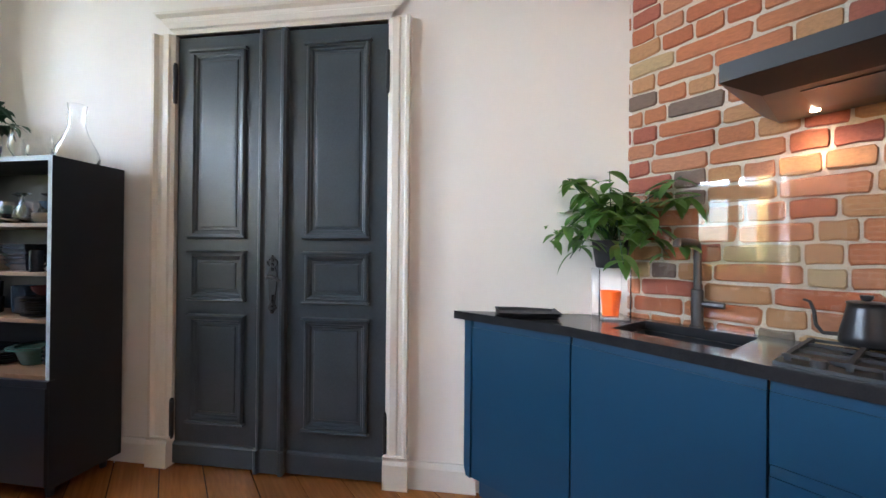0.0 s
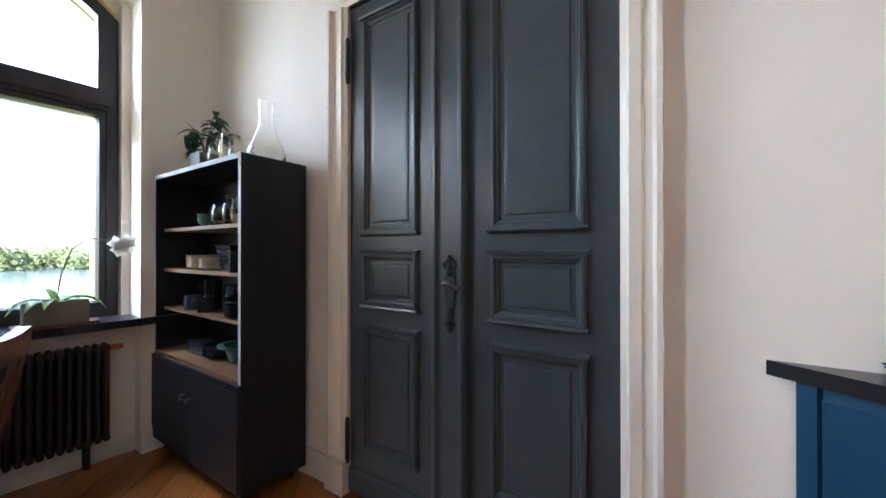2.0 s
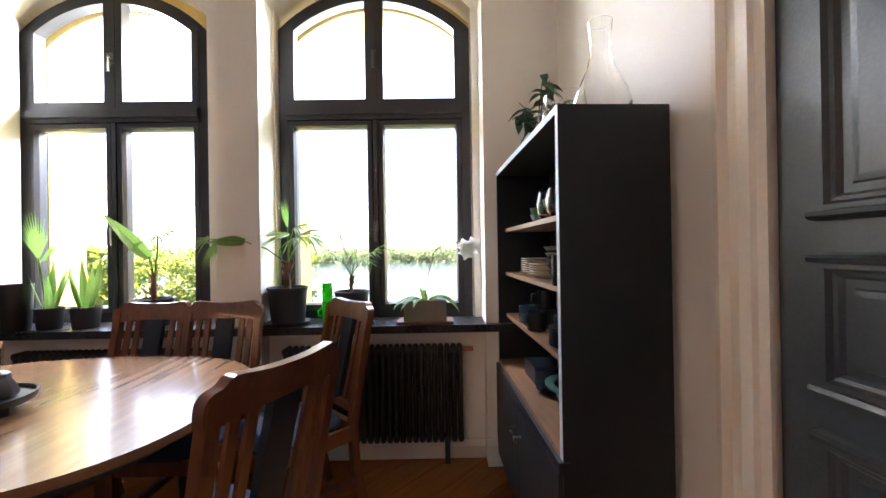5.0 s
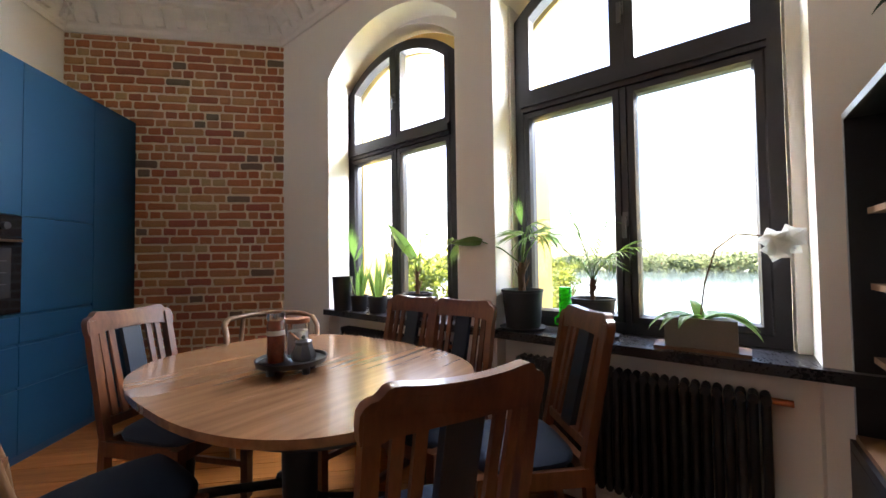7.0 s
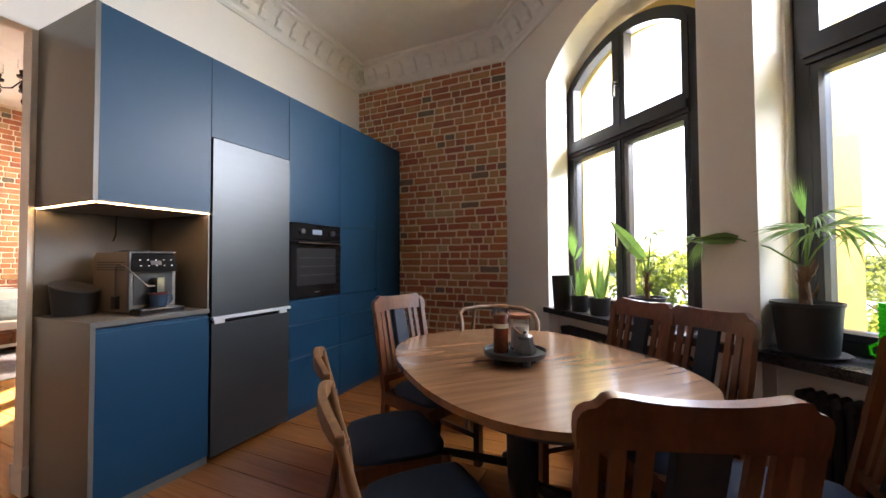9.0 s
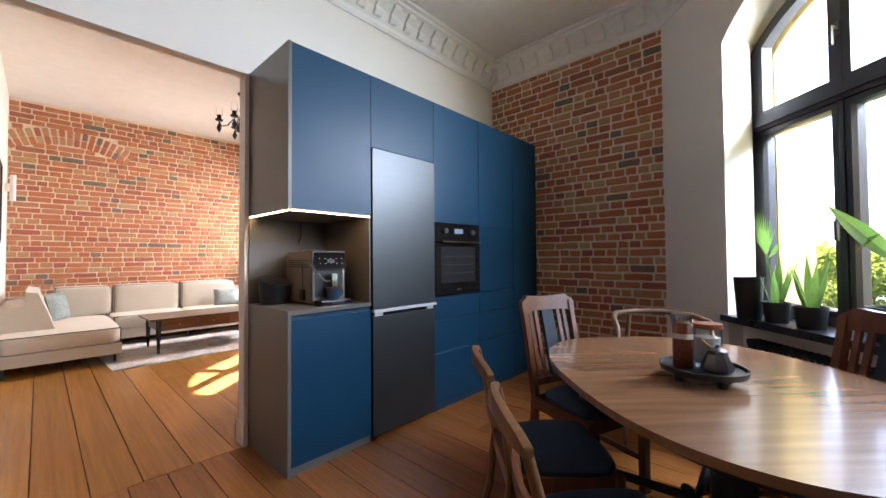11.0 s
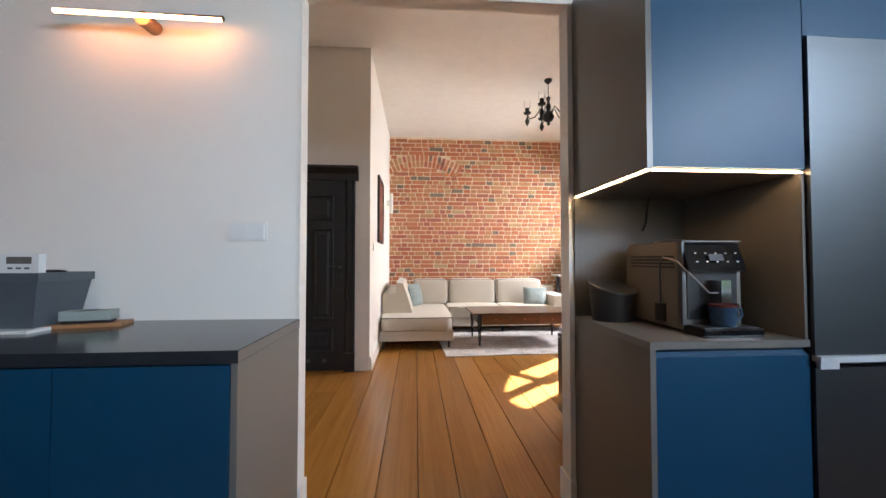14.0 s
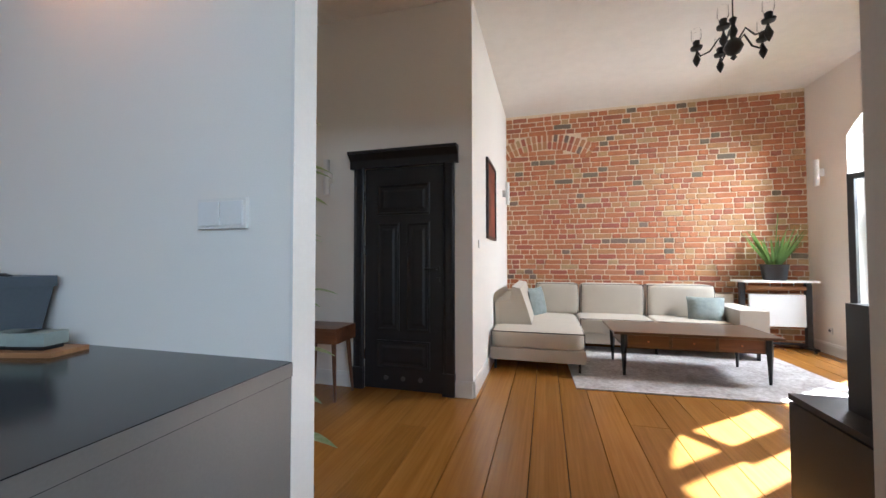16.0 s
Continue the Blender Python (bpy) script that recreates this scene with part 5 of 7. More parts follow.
bd = solo("cutting_board", bx(-0.14, 0.12, -0.055, 0.055, 0, 0.014, w=0.005), BOARD_WOOD, "small brown wooden serving board", "board", pose(-1.0, 1.125, 0.9402) @ pose(0, 0, 0, 0, 0, 14))
for k, x in enumerate((-1.045, -0.98)):
    sd_ = thing("soap_dish", "pale grey-green stoneware dish on the board", "dish", pose(x, 1.12 + 0.01 * k, 0.9545) @ pose(0, 0, 0, 0, 0, 14))
    part("dish", bx(-0.055, 0.055, -0.035, 0.035, 0.012, 0.05, w=0.012, seg=3), PALE_GREEN, sd_, smooth=40)
    part("base", bx(-0.048, 0.048, -0.028, 0.028, 0.0, 0.014, w=0.004), BLACK_PLASTIC, sd_)


# ---- dark shelf unit beside the double door ----
SW, SD, SH, SM = 1.04, 0.355, 1.705, 0.60
SHM = DOORW @ pose(2.062, 0.035, 0.0, 0, 0, -1.0)
sh = thing("shelf_unit", "black-stained open shelf unit with wooden shelves over two doors", "shelf", SHM)
part("side_panel", bx(0, 0.022, 0, SD, 0.06, SH - 0.022, w=0.002), SHELF_BLACK, sh)
part("side_panel", bx(SW - 0.022, SW, 0, SD, 0.06, SH - 0.022, w=0.002), SHELF_BLACK, sh)
part("back_panel", box(B(), 0.022, SW - 0.022, 0.036, 0.046, 0.08, SH - 0.022), SHELF_BLACK, sh)
part("top_panel", bx(0, SW, 0, SD, SH - 0.022, SH, w=0.002), SHELF_BLACK, sh)
# front edges coloured as the window lights them
part("edge_strip", box(B(), 0.0, SW, SD, SD + 0.002, SH - 0.024, SH), SHELF_EDGE, sh, "pale grey front edge with window light in its colour")
for x in (0.0, SW - 0.022):
    part("edge_strip", box(B(), x, x + 0.022, SD, SD + 0.002, SM, SH - 0.024), SHELF_EDGE, sh, "pale grey front edge with window light in its colour")
for z in (0.885, 1.125, 1.375):
    part("shelf_board", bx(0.022, SW - 0.022, 0.046, SD - 0.045, z - 0.02, z, w=0.002), SHELF_WOOD, sh, "brown wooden shelf")
part("deck", bx(0.022, SW - 0.022, 0.046, SD + 0.004, SM, SM + 0.02, w=0.002), SHELF_WOOD, sh, "brown wooden deck")
part("rail", bx(-0.006, SW + 0.006, SD - 0.02, SD + 0.016, SM - 0.035, SM - 0.002, w=0.004), SHELF_BLACK, sh)
part("bottom_panel", box(B(), 0.022, SW - 0.022, 0.012, SD, 0.08, 0.10), SHELF_BLACK, sh)
for x0, x1, s in ((0.004, SW / 2 - 0.002, 1), (SW / 2 + 0.002, SW - 0.004, -1)):
    dr = part("door", bx(x0, x1, SD, SD + 0.016, 0.085, SM - 0.038, w=0.002), SHELF_BLACK, sh)
    hx = SW / 2 - 0.05 * s
    part("handle", tube(B(), [(hx, SD + 0.016, 0.44), (hx, SD + 0.04, 0.44), (hx - 0.0, SD + 0.042, 0.42), (hx + 0.03 * s, SD + 0.042, 0.43)], 0.006, 8), GUNMETAL, dr, "small metal key handle")
for x, y in ((0.06, 0.05), (SW - 0.06, 0.05), (0.06, SD - 0.05), (SW - 0.06, SD - 0.05)):
    part("foot", lathe(B(), [(0.016, 0.0), (0.024, 0.085)], (x, y, 0), 10), SHELF_BLACK, sh)


def plate_stack(x, y, z, n, r, material, label, gap=0.011):
    for i in range(n):
        b = lathe(B(), [(r * 0.55, 0.0), (r * 0.6, 0.002), (r * 0.97, 0.014), (r, 0.018), (r * 0.96, 0.019), (r * 0.6, 0.006), (0.002, 0.005)], n=26)
        solo("plate", b, material, label, "plate", SHM @ pose(x, y, z + i * gap), "stacked plates", smooth=40)


def bowl(x, y, z, r, h, material, label, name="bowl"):
    b = lathe(B(), [(r * 0.5, 0.0), (r * 0.55, 0.002), (r * 0.9, h * 0.55), (r, h), (r * 0.96, h), (r * 0.85, h * 0.55), (r * 0.4, h * 0.1), (0.002, h * 0.1)], n=24)
    return solo(name, b, material, label, "bowl", SHM @ pose(x, y, z), "dishes on the shelf", smooth=50)


def mug(x, y, z, r, h, material, label, a=0.0):
    t = thing("mug", label, "mug", SHM @ pose(x, y, z, 0, 0, a), "dishes on the shelf")
    part("cup", lathe(B(), [(r * 0.85, 0), (r * 0.95, 0.004), (r, h), (r * 0.92, h), (r * 0.86, 0.008), (0.002, 0.007)], n=22), material, t, smooth=50)
    part("handle", tube(B(), [(r * 0.95, 0, h * 0.8), (r * 1.5, 0, h * 0.75), (r * 1.55, 0, h * 0.4), (r * 0.95, 0, h * 0.2)], 0.005, 8), material, t, smooth=60)


Z1, Z2, Z3, Z4 = 1.375, 1.125, 0.885, SM + 0.02
plate_stack(0.20, 0.17, Z1, 5, 0.115, CERAMIC_PALE, "pale plate in a stack on the top shelf", 0.009)
bowl(0.20, 0.17, Z1 + 0.06, 0.09, 0.06, CERAMIC_BLUE, "dark blue bowl on a stack of plates")
for i in range(2):
    bowl(0.72, 0.16, Z1 + 0.03 * i, 0.085, 0.055, CERAMIC_GREEN, "dark green bowl in a stack")
for i in range(3):
    g = thing("wine_glass", "upturned clear wine glass on the shelf", "glass", SHM @ pose(0.36 + 0.1 * i, 0.12 + 0.05 * (i % 2), Z1), "glasses")
    part("bowl", lathe(B(), [(0.03, 0.0), (0.042, 0.04), (0.036, 0.09), (0.006, 0.11), (0.005, 0.165)], n=20), GLASS, g, smooth=60)
    part("foot", lathe(B(), [(0.006, 0.165), (0.034, 0.175), (0.034, 0.178), (0.004, 0.178)], n=20), GLASS, g, smooth=60)
plate_stack(0.74, 0.17, Z2, 7, 0.12, CERAMIC_PALE, "cream plate in a stack on the middle shelf", 0.011)
for i in range(5):
    b = B()
    q = 0.07 + 0.004 * i
    rect_steps(b, -q, q, -q, q, [(0.02, 0.0), (0.0, -0.035), (0.004, -0.036), (0.022, -0.006)])
    solo("square_bowl", b, CERAMIC_DARK, "dark square bowl in a stack", "bowl", SHM @ pose(0.40, 0.17, Z2 + 0.027 * i) @ pose(0, 0, 0, -90, 0, 0) @ Matrix.Diagonal((1, 1, 1, 1)), "stacked bowls")
for i in range(3):
    mug(0.16 + 0.01 * i, 0.11 + 0.09 * i, Z2, 0.03, 0.11, CERAMIC_DARK, "tall dark tumbler on the middle shelf", 200)
plate_stack(0.16, 0.20, Z2, 3, 0.08, CERAMIC_PALE, "small pale plate in a stack", 0.012)
plate_stack(0.34, 0.18, Z3, 9, 0.085, CERAMIC_DARK, "dark glazed saucer in a stack", 0.010)
mug(0.62, 0.2, Z3, 0.05, 0.09, CERAMIC_DARK, "dark glazed mug on the shelf", 30), mug(0.62, 0.2, Z3 + 0.09, 0.046, 0.085, CERAMIC_DARK, "dark glazed mug stacked on another", 80)
mug(0.49, 0.14, Z3, 0.05, 0.15, CERAMIC_BLUE, "tall blue-black mug on the shelf", 150)
bowl(0.30, 0.17, Z3 + 0.105, 0.06, 0.05, CERAMIC_RED, "small red-brown bowl on saucers")
bowl(0.15, 0.17, Z3 + 0.06, 0.065, 0.05, CERAMIC_DARK, "small dark bowl on saucers")
plate_stack(0.15, 0.17, Z3, 5, 0.075, CERAMIC_DARK, "small dark saucer in a stack", 0.011)
plate_stack(0.84, 0.17, Z3, 4, 0.07, CERAMIC_DARK, "small dark dish in a stack", 0.012)
for i in range(5):
    solo("square_plate", bx(-0.09, 0.09, -0.09, 0.09, 0, 0.012, w=0.005), CERAMIC_DARK, "black square plate in a stack on the deck", "plate", SHM @ pose(0.68, 0.18, Z4 + 0.0165 * i), "stacked plates")
gt = thing("casserole", "green stoneware casserole with a flat rim on the deck", "dish", SHM @ pose(0.33, 0.17, Z4))
part("bowl", lathe(B(), [(0.07, 0.0), (0.075, 0.004), (0.1, 0.085), (0.096, 0.085), (0.07, 0.01), (0.002, 0.01)], n=28), CERAMIC_GREEN, gt, smooth=50)
part("rim", lathe(B(), [(0.097, 0.084), (0.13, 0.088), (0.13, 0.096), (0.097, 0.096)], n=28, caps=False), CERAMIC_GREEN, gt, smooth=40)
for i in range(4):
    bowl(0.15, 0.2, Z4 + 0.022 * i, 0.075, 0.04, CERAMIC_DARK, "black glazed bowl in a stack on the deck")

mug(0.55, 0.27, Z3, 0.045, 0.085, CERAMIC_DARK, "dark glazed mug near the shelf edge", 60), mug(0.74, 0.26, Z3, 0.045, 0.085, CERAMIC_BLUE, "blue-black mug near the shelf edge", 20)
plate_stack(0.56, 0.17, Z1, 4, 0.075, CERAMIC_DARK, "small dark dish in a stack on the top shelf", 0.012)
bowl(0.56, 0.17, Z1 + 0.055, 0.07, 0.05, CERAMIC_GREEN, "dark green bowl on small dishes")
plate_stack(0.57, 0.21, Z2, 5, 0.085, CERAMIC_PALE, "cream side plate in a stack", 0.011)
plate_stack(0.22, 0.24, Z3, 7, 0.08, CERAMIC_DARK, "dark saucer in a stack near the shelf edge", 0.011)
plate_stack(0.50, 0.2, Z4, 5, 0.09, CERAMIC_DARK, "black plate in a stack on the deck", 0.012)
for x in (0.28, 0.40):
    g = solo("glass_tumbler", lathe(B(), [(0.035, 0.0), (0.052, 0.03), (0.056, 0.07), (0.046, 0.115), (0.044, 0.115), (0.053, 0.07), (0.049, 0.03), (0.03, 0.006), (0.002, 0.006)], n=22), GLASS, "round clear glass on the top shelf", "glass", SHM @ pose(x, 0.25, Z1), "glasses", smooth=60)

# on top of the shelf unit
ca = solo("glass_carafe", lathe(B(), [(0.08, 0.0), (0.097, 0.015), (0.098, 0.04), (0.085, 0.085), (0.05, 0.16), (0.036, 0.21), (0.035, 0.27), (0.041, 0.325), (0.039, 0.325), (0.033, 0.27), (0.034, 0.21), (0.048, 0.16), (0.082, 0.085), (0.094, 0.04), (0.075, 0.006), (0.002, 0.006)], n=28), GLASS, "clear glass carafe with a flared neck", "carafe", SHM @ pose(0.12, 0.16, SH + 0.001), smooth=60)
for i, (x, y, r, h) in enumerate(((0.36, 0.2, 0.09, 0.17), (0.53, 0.2, 0.07, 0.15), (0.25, 0.24, 0.05, 0.08))):
    solo("glass_bowl", lathe(B(), [(r * 0.6, 0.0), (r, h * 0.45), (r * 0.9, h), (r * 0.87, h), (r * 0.96, h * 0.45), (r * 0.56, 0.006), (0.002, 0.006)], n=26), GLASS, "clear glass bowl on the shelf unit", "bowl", SHM @ pose(x, y, SH + 0.001), "glassware", smooth=60)
sp_ = thing("potted_plant", "loose dark-leaved plant in a square glossy pot on the shelf unit", "plant", SHM @ pose(0.72, 0.2, SH + 0.001))
part("pot", bx(-0.06, 0.06, -0.06, 0.06, 0, 0.12, w=0.006), GUNMETAL, sp_, "square dark metal pot")
bushy(sp_, random.Random(8), (0, 0, 0.115), 0.30, 0.24, 70, 0.10, 0.042, LEAF_DEEP, 1.1, 9, 0.2)

LID_WOOD = wood("lid_wood", (0.2, 0.06, 0.025), (0.32, 0.12, 0.05), 0.5, 14, 0, 0.0, 0.04)

# ---- dining table ----
TC, TA = (2.03, -1.21), 45.3
TM = pose(TC[0], TC[1], 0, 0, 0, TA)
tb = thing("dining_table", "oval walnut extension table on dark legs", "table", TM)


def oval(a, b, e=2.5, n=72):
    out = []
    for i in range(n):
        t = 2 * math.pi * i / n
        c, s = math.cos(t), math.sin(t)
        out.append((a * math.copysign(abs(c) ** (2 / e), c), b * math.copysign(abs(s) ** (2 / e), s)))
    return out


full = oval(0.778, 0.595, 2.6)


def cut(pts, lo, hi):
    """The part of an outline between two cross lines."""
    out = []
    for (x0, y0), (x1, y1) in zip(pts, pts[1:] + pts[:1]):
        if lo <= x0 <= hi:
            out.append((x0, y0))
        for edge in (lo, hi):
            if (x0 - edge) * (x1 - edge) < 0:
                t = (edge - x0) / (x1 - x0)
                out.append((edge, y0 + t * (y1 - y0)))
    c = (sum(p[0] for p in out) / len(out), sum(p[1] for p in out) / len(out))
    return sorted(out, key=lambda p: math.atan2(p[1] - c[1], p[0] - c[0]))


TABLE_ACROSS = wood("table_walnut_across", (0.15, 0.07, 0.033), (0.28, 0.148, 0.074), 0.25, 6, 1, 0.0, 0.004, 0.15, swirl=0.4)
for lo_, hi_ in ((-1, -0.2012), (-0.1988, 0.1988), (0.2012, 1)):
    part("table_leaf", soft(prism(B(), cut(full, lo_, hi_), 0.722, 0.75), 0.003, 2, 60), TABLE_ACROSS, tb, "walnut table leaf")
part("apron", prism(B(), oval(0.66, 0.475, 2.7), 0.655, 0.7215), TABLE_DARK, tb, "dark apron")
for sx in (-1, 1):
    for sy in (-1, 1):
        part("leg", lathe(B(), [(0.028, 0), (0.036, 0.02), (0.034, 0.1), (0.048, 0.3), (0.036, 0.36), (0.052, 0.5), (0.055, 0.645)], (sx * 0.46, sy * 0.32, 0), 14), TABLE_DARK, tb, smooth=50)
for sx in (-1, 1):
    part("stretcher", tube(B(), [(0.46 * sx, 0.32, 0.16), (0.1 * sx, 0.02, 0.2), (0.46 * sx, -0.32, 0.16)], 0.022, 8), TABLE_DARK, tb, smooth=50)
part("stretcher", tube(B(), [(-0.2, 0, 0.19), (0.2, 0, 0.19)], 0.022, 8), TABLE_DARK, tb, smooth=50)

tt = thing("table_tray", "black round footed tray on the table", "tray", pose(1.955, -1.175, 0.7505))
part("dish", lathe(B(), [(0.125, 0.035), (0.145, 0.036), (0.15, 0.058), (0.143, 0.058), (0.138, 0.046), (0.002, 0.045)], n=36), BLACK_PLASTIC, tt, smooth=40)
for k in range(4):
    a = 0.8 + k * 1.571
    part("foot", lathe(B(), [(0.016, 0.0), (0.018, 0.036)], (0.1 * math.cos(a), 0.1 * math.sin(a), 0), 10), BLACK_PLASTIC, tt)
TZ = 0.7965
bo = thing("spice_mill", "red-brown glass bottle with a steel cap on the tray", "bottle", pose(1.93, -1.115, TZ))
part("flask", lathe(B(), [(0.034, 0), (0.036, 0.004), (0.036, 0.17), (0.03, 0.178)], n=20), mat("red_brown_glass", (0.12, 0.028, 0.014), 0.12, 0, 0.3, 20, 90, 0.0), bo, smooth=50)
part("cap", lathe(B(), [(0.037, 0.178), (0.038, 0.182), (0.038, 0.21), (0.005, 0.212)], n=20), CHROME, bo, "steel cap", smooth=50)
part("label", lathe(B(), [(0.0366, 0.115), (0.0366, 0.135)], n=20, caps=False), CERAMIC_PALE, bo, "pale band", smooth=50)
ja = thing("sugar_jar", "glass jar with a wooden lid and white sugar", "jar", pose(2.02, -1.185, TZ))
part("glass_wall", lathe(B(), [(0.045, 0.0), (0.048, 0.01), (0.05, 0.15), (0.047, 0.15), (0.045, 0.012), (0.002, 0.01)], n=24), GLASS, ja, smooth=50)
part("sugar", lathe(B(), [(0.043, 0.0125), (0.044, 0.115), (0.002, 0.12)], n=22), PAPER_WHITE, ja, "white sugar")
part("lid", lathe(B(), [(0.052, 0.151), (0.054, 0.155), (0.053, 0.17), (0.005, 0.172)], n=24), LID_WOOD, ja, "turned wooden lid", smooth=50)
po = thing("milk_jug", "small dark glass jug with a wooden spoon", "jug", pose(1.945, -1.225, TZ))
part("flask", lathe(B(), [(0.045, 0.0), (0.052, 0.006), (0.054, 0.02), (0.034, 0.066), (0.036, 0.078), (0.03, 0.084), (0.012, 0.09)], n=8), GUNMETAL, po, smooth=30)
part("knob", ball(B(), (0, 0, 0.097), 0.009, 10, 6), BLACK_PLASTIC, po, "small dark lid knob")
part("handle", tube(B(), [(0.036, -0.01, 0.075), (0.066, -0.02, 0.07), (0.07, -0.022, 0.04), (0.05, -0.015, 0.02)], 0.005, 8), GUNMETAL, po, smooth=60)
part("spoon", tube(B(), [(0, 0.0, 0.07), (-0.03, 0.05, 0.125)], 0.005, 8), BOARD_WOOD, po)


# ---- chairs ----
def padded_seat(x0, x1, w0, w1, z0, z1, dome):
    """An upholstered seat: rounded sides and a domed top, w0 and w1 its half widths at the back and the front."""
    b, n, rows = B(), 14, []
    for i in range(n + 1):
        u = -1 + 2 * i / n
        row = []
        for j in range(n + 1):
            v = -1 + 2 * j / n
            k = max(abs(u), abs(v))
            q = 1 - 0.16 * (abs(u) * abs(v)) ** 3
            x = (x0 + x1) / 2 + u * q * (x1 - x0) / 2
            y = v * q * (w0 + (w1 - w0) * (u + 1) / 2)
            row.append(b.verts.new((x, y, z1 + dome * (1 - u * u) * (1 - v * v) - (z1 - z0) * 0.55 * k ** 9)))
        rows.append(row)
    for p, q in zip(rows, rows[1:]):
        for j in range(n):
            b.faces.new((p[j], p[j + 1], q[j + 1], q[j]))
    rim = [r[0] for r in rows] + rows[-1][1:] + [r[-1] for r in rows[-2::-1]] + rows[0][-2:0:-1]
    low = [b.verts.new((v.co.x * 0.985, v.co.y * 0.97, z0)) for v in rim]
    for i in range(len(rim)):
        j = (i + 1) % len(rim)
        b.faces.new((rim[i], rim[j], low[j], low[i]))
    b.faces.new(low)
    return b


def dining_chair(m, label, seat_material=FABRIC_BLUE, crest=OAK_DARK):
    """An oak chair facing +x: raked back with slim slats beside a padded splat."""
    c = thing("dining_chair", label, "chair", m, "chairs round the table")
    wide, rake = 0.185, 0.11

    def back_x(z):
        return -0.20 - rake * max(0, z - 0.45) / 0.55

    for sy in (-1, 1):
        b = B()
        pts = [(-0.27, sy * (wide - 0.005), 0.0), (-0.215, sy * (wide - 0.005), 0.25), (-0.20, sy * wide, 0.45), (back_x(0.7), sy * wide, 0.7), (back_x(0.965), sy * wide, 0.965)]
        for (x0, y0, z0), (x1, y1, z1) in zip(pts, pts[1:]):
            q = [(x0 - 0.02, y0 - 0.018, z0), (x0 + 0.02, y0 - 0.018, z0), (x0 + 0.02, y0 + 0.018, z0), (x0 - 0.02, y0 + 0.018, z0), (x1 - 0.018, y1 - 0.016, z1), (x1 + 0.018, y1 - 0.016, z1), (x1 + 0.018, y1 + 0.016, z1), (x1 - 0.018, y1 + 0.016, z1)]
            v = [b.verts.new(p) for p in q]
            for f in ((0, 1, 5, 4), (1, 2, 6, 5), (2, 3, 7, 6), (3, 0, 4, 7), (0, 3, 2, 1), (4, 5, 6, 7)):
                b.faces.new([v[i] for i in f])
        part("leg", soft(b, 0.004, 1), OAK_DARK, c)
        part("leg", bx(0.185, 0.225, sy * 0.2 - 0.02, sy * 0.2 + 0.02, 0, 0.44, w=0.005), OAK_DARK, c)
        part("side_rail", bx(-0.2, 0.19, sy * 0.195 - 0.011, sy * 0.195 + 0.011, 0.375, 0.44, w=0.003), OAK_DARK, c)
        part("stretcher", bx(-0.215, 0.19, sy * 0.19 - 0.009, sy * 0.19 + 0.009, 0.16, 0.19, w=0.003), OAK_DARK, c)
    part("front_rail", bx(0.19, 0.215, -0.18, 0.18, 0.375, 0.44, w=0.003), OAK_DARK, c)
    part("back_rail", bx(-0.225, -0.195, -0.17, 0.17, 0.39, 0.44, w=0.003), OAK_DARK, c)
    # crest rail: notched shoulders, shallow hollow, bowed to the back
    b = B()
    half_ = [(0.0, 0.994), (0.035, 0.9945), (0.07, 0.996), (0.105, 0.999), (0.135, 1.003), (0.152, 1.003), (0.163, 0.998), (0.170, 0.988), (0.178, 0.981), (0.190, 0.978), (0.201, 0.970), (0.208, 0.956), (0.209, 0.93), (0.206, 0.90)]
    out = half_ + [(0.165, 0.90), (0.155, 0.906), (0.1, 0.91), (0.0, 0.912), (-0.1, 0.91), (-0.155, 0.906), (-0.165, 0.90)] + [(-y, z) for y, z in half_[:0:-1]]
    bow = lambda y: -0.022 * (1 - (y / 0.21) ** 2)
    fa = [b.verts.new((back_x(z) + 0.018 + bow(y), y, z)) for y, z in out]
    ba = [b.verts.new((back_x(z) - 0.016 + bow(y), y, z)) for y, z in out]
    b.faces.new(fa), b.faces.new(ba[::-1])
    for i in range(len(out)):
        j = (i + 1) % len(out)
        b.faces.new((fa[i], fa[j], ba[j], ba[i]))
    part("crest_rail", soft(b, 0.008, 3, 50), crest, c, "notched oak crest rail", smooth=45)
    part("lower_rail", bx(back_x(0.52) - 0.012, back_x(0.52) + 0.012, -0.17, 0.17, 0.49, 0.53, w=0.003), OAK_DARK, c)
    for y in (-0.135, -0.09, 0.09, 0.135):
        b = B()
        z0, z1 = 0.525, 0.91
        v = [b.verts.new(p) for x, z in ((back_x(z0), z0), (back_x(z1) + bow(y), z1)) for p in ((x - 0.007, y - 0.013, z), (x + 0.007, y - 0.013, z), (x + 0.007, y + 0.013, z), (x - 0.007, y + 0.013, z))]
        for f in ((0, 1, 5, 4), (1, 2, 6, 5), (2, 3, 7, 6), (3, 0, 4, 7), (0, 3, 2, 1), (4, 5, 6, 7)):
            b.faces.new([v[i] for i in f])
        part("slat", b, OAK_DARK, c)
    b = B()
    z0, z1 = 0.525, 0.91
    v = [b.verts.new(p) for x, z in ((back_x(z0), z0), (back_x(z1) - 0.02, z1)) for p in ((x - 0.012, -0.044, z), (x + 0.014, -0.044, z), (x + 0.014, 0.044, z), (x - 0.012, 0.044, z))]
    for f in ((0, 1, 5, 4), (1, 2, 6, 5), (2, 3, 7, 6), (3, 0, 4, 7), (0, 3, 2, 1), (4, 5, 6, 7)):
        b.faces.new([v[i] for i in f])
    part("splat", soft(b, 0.008, 2), SPLAT_SATIN, c, "padded dark blue splat")
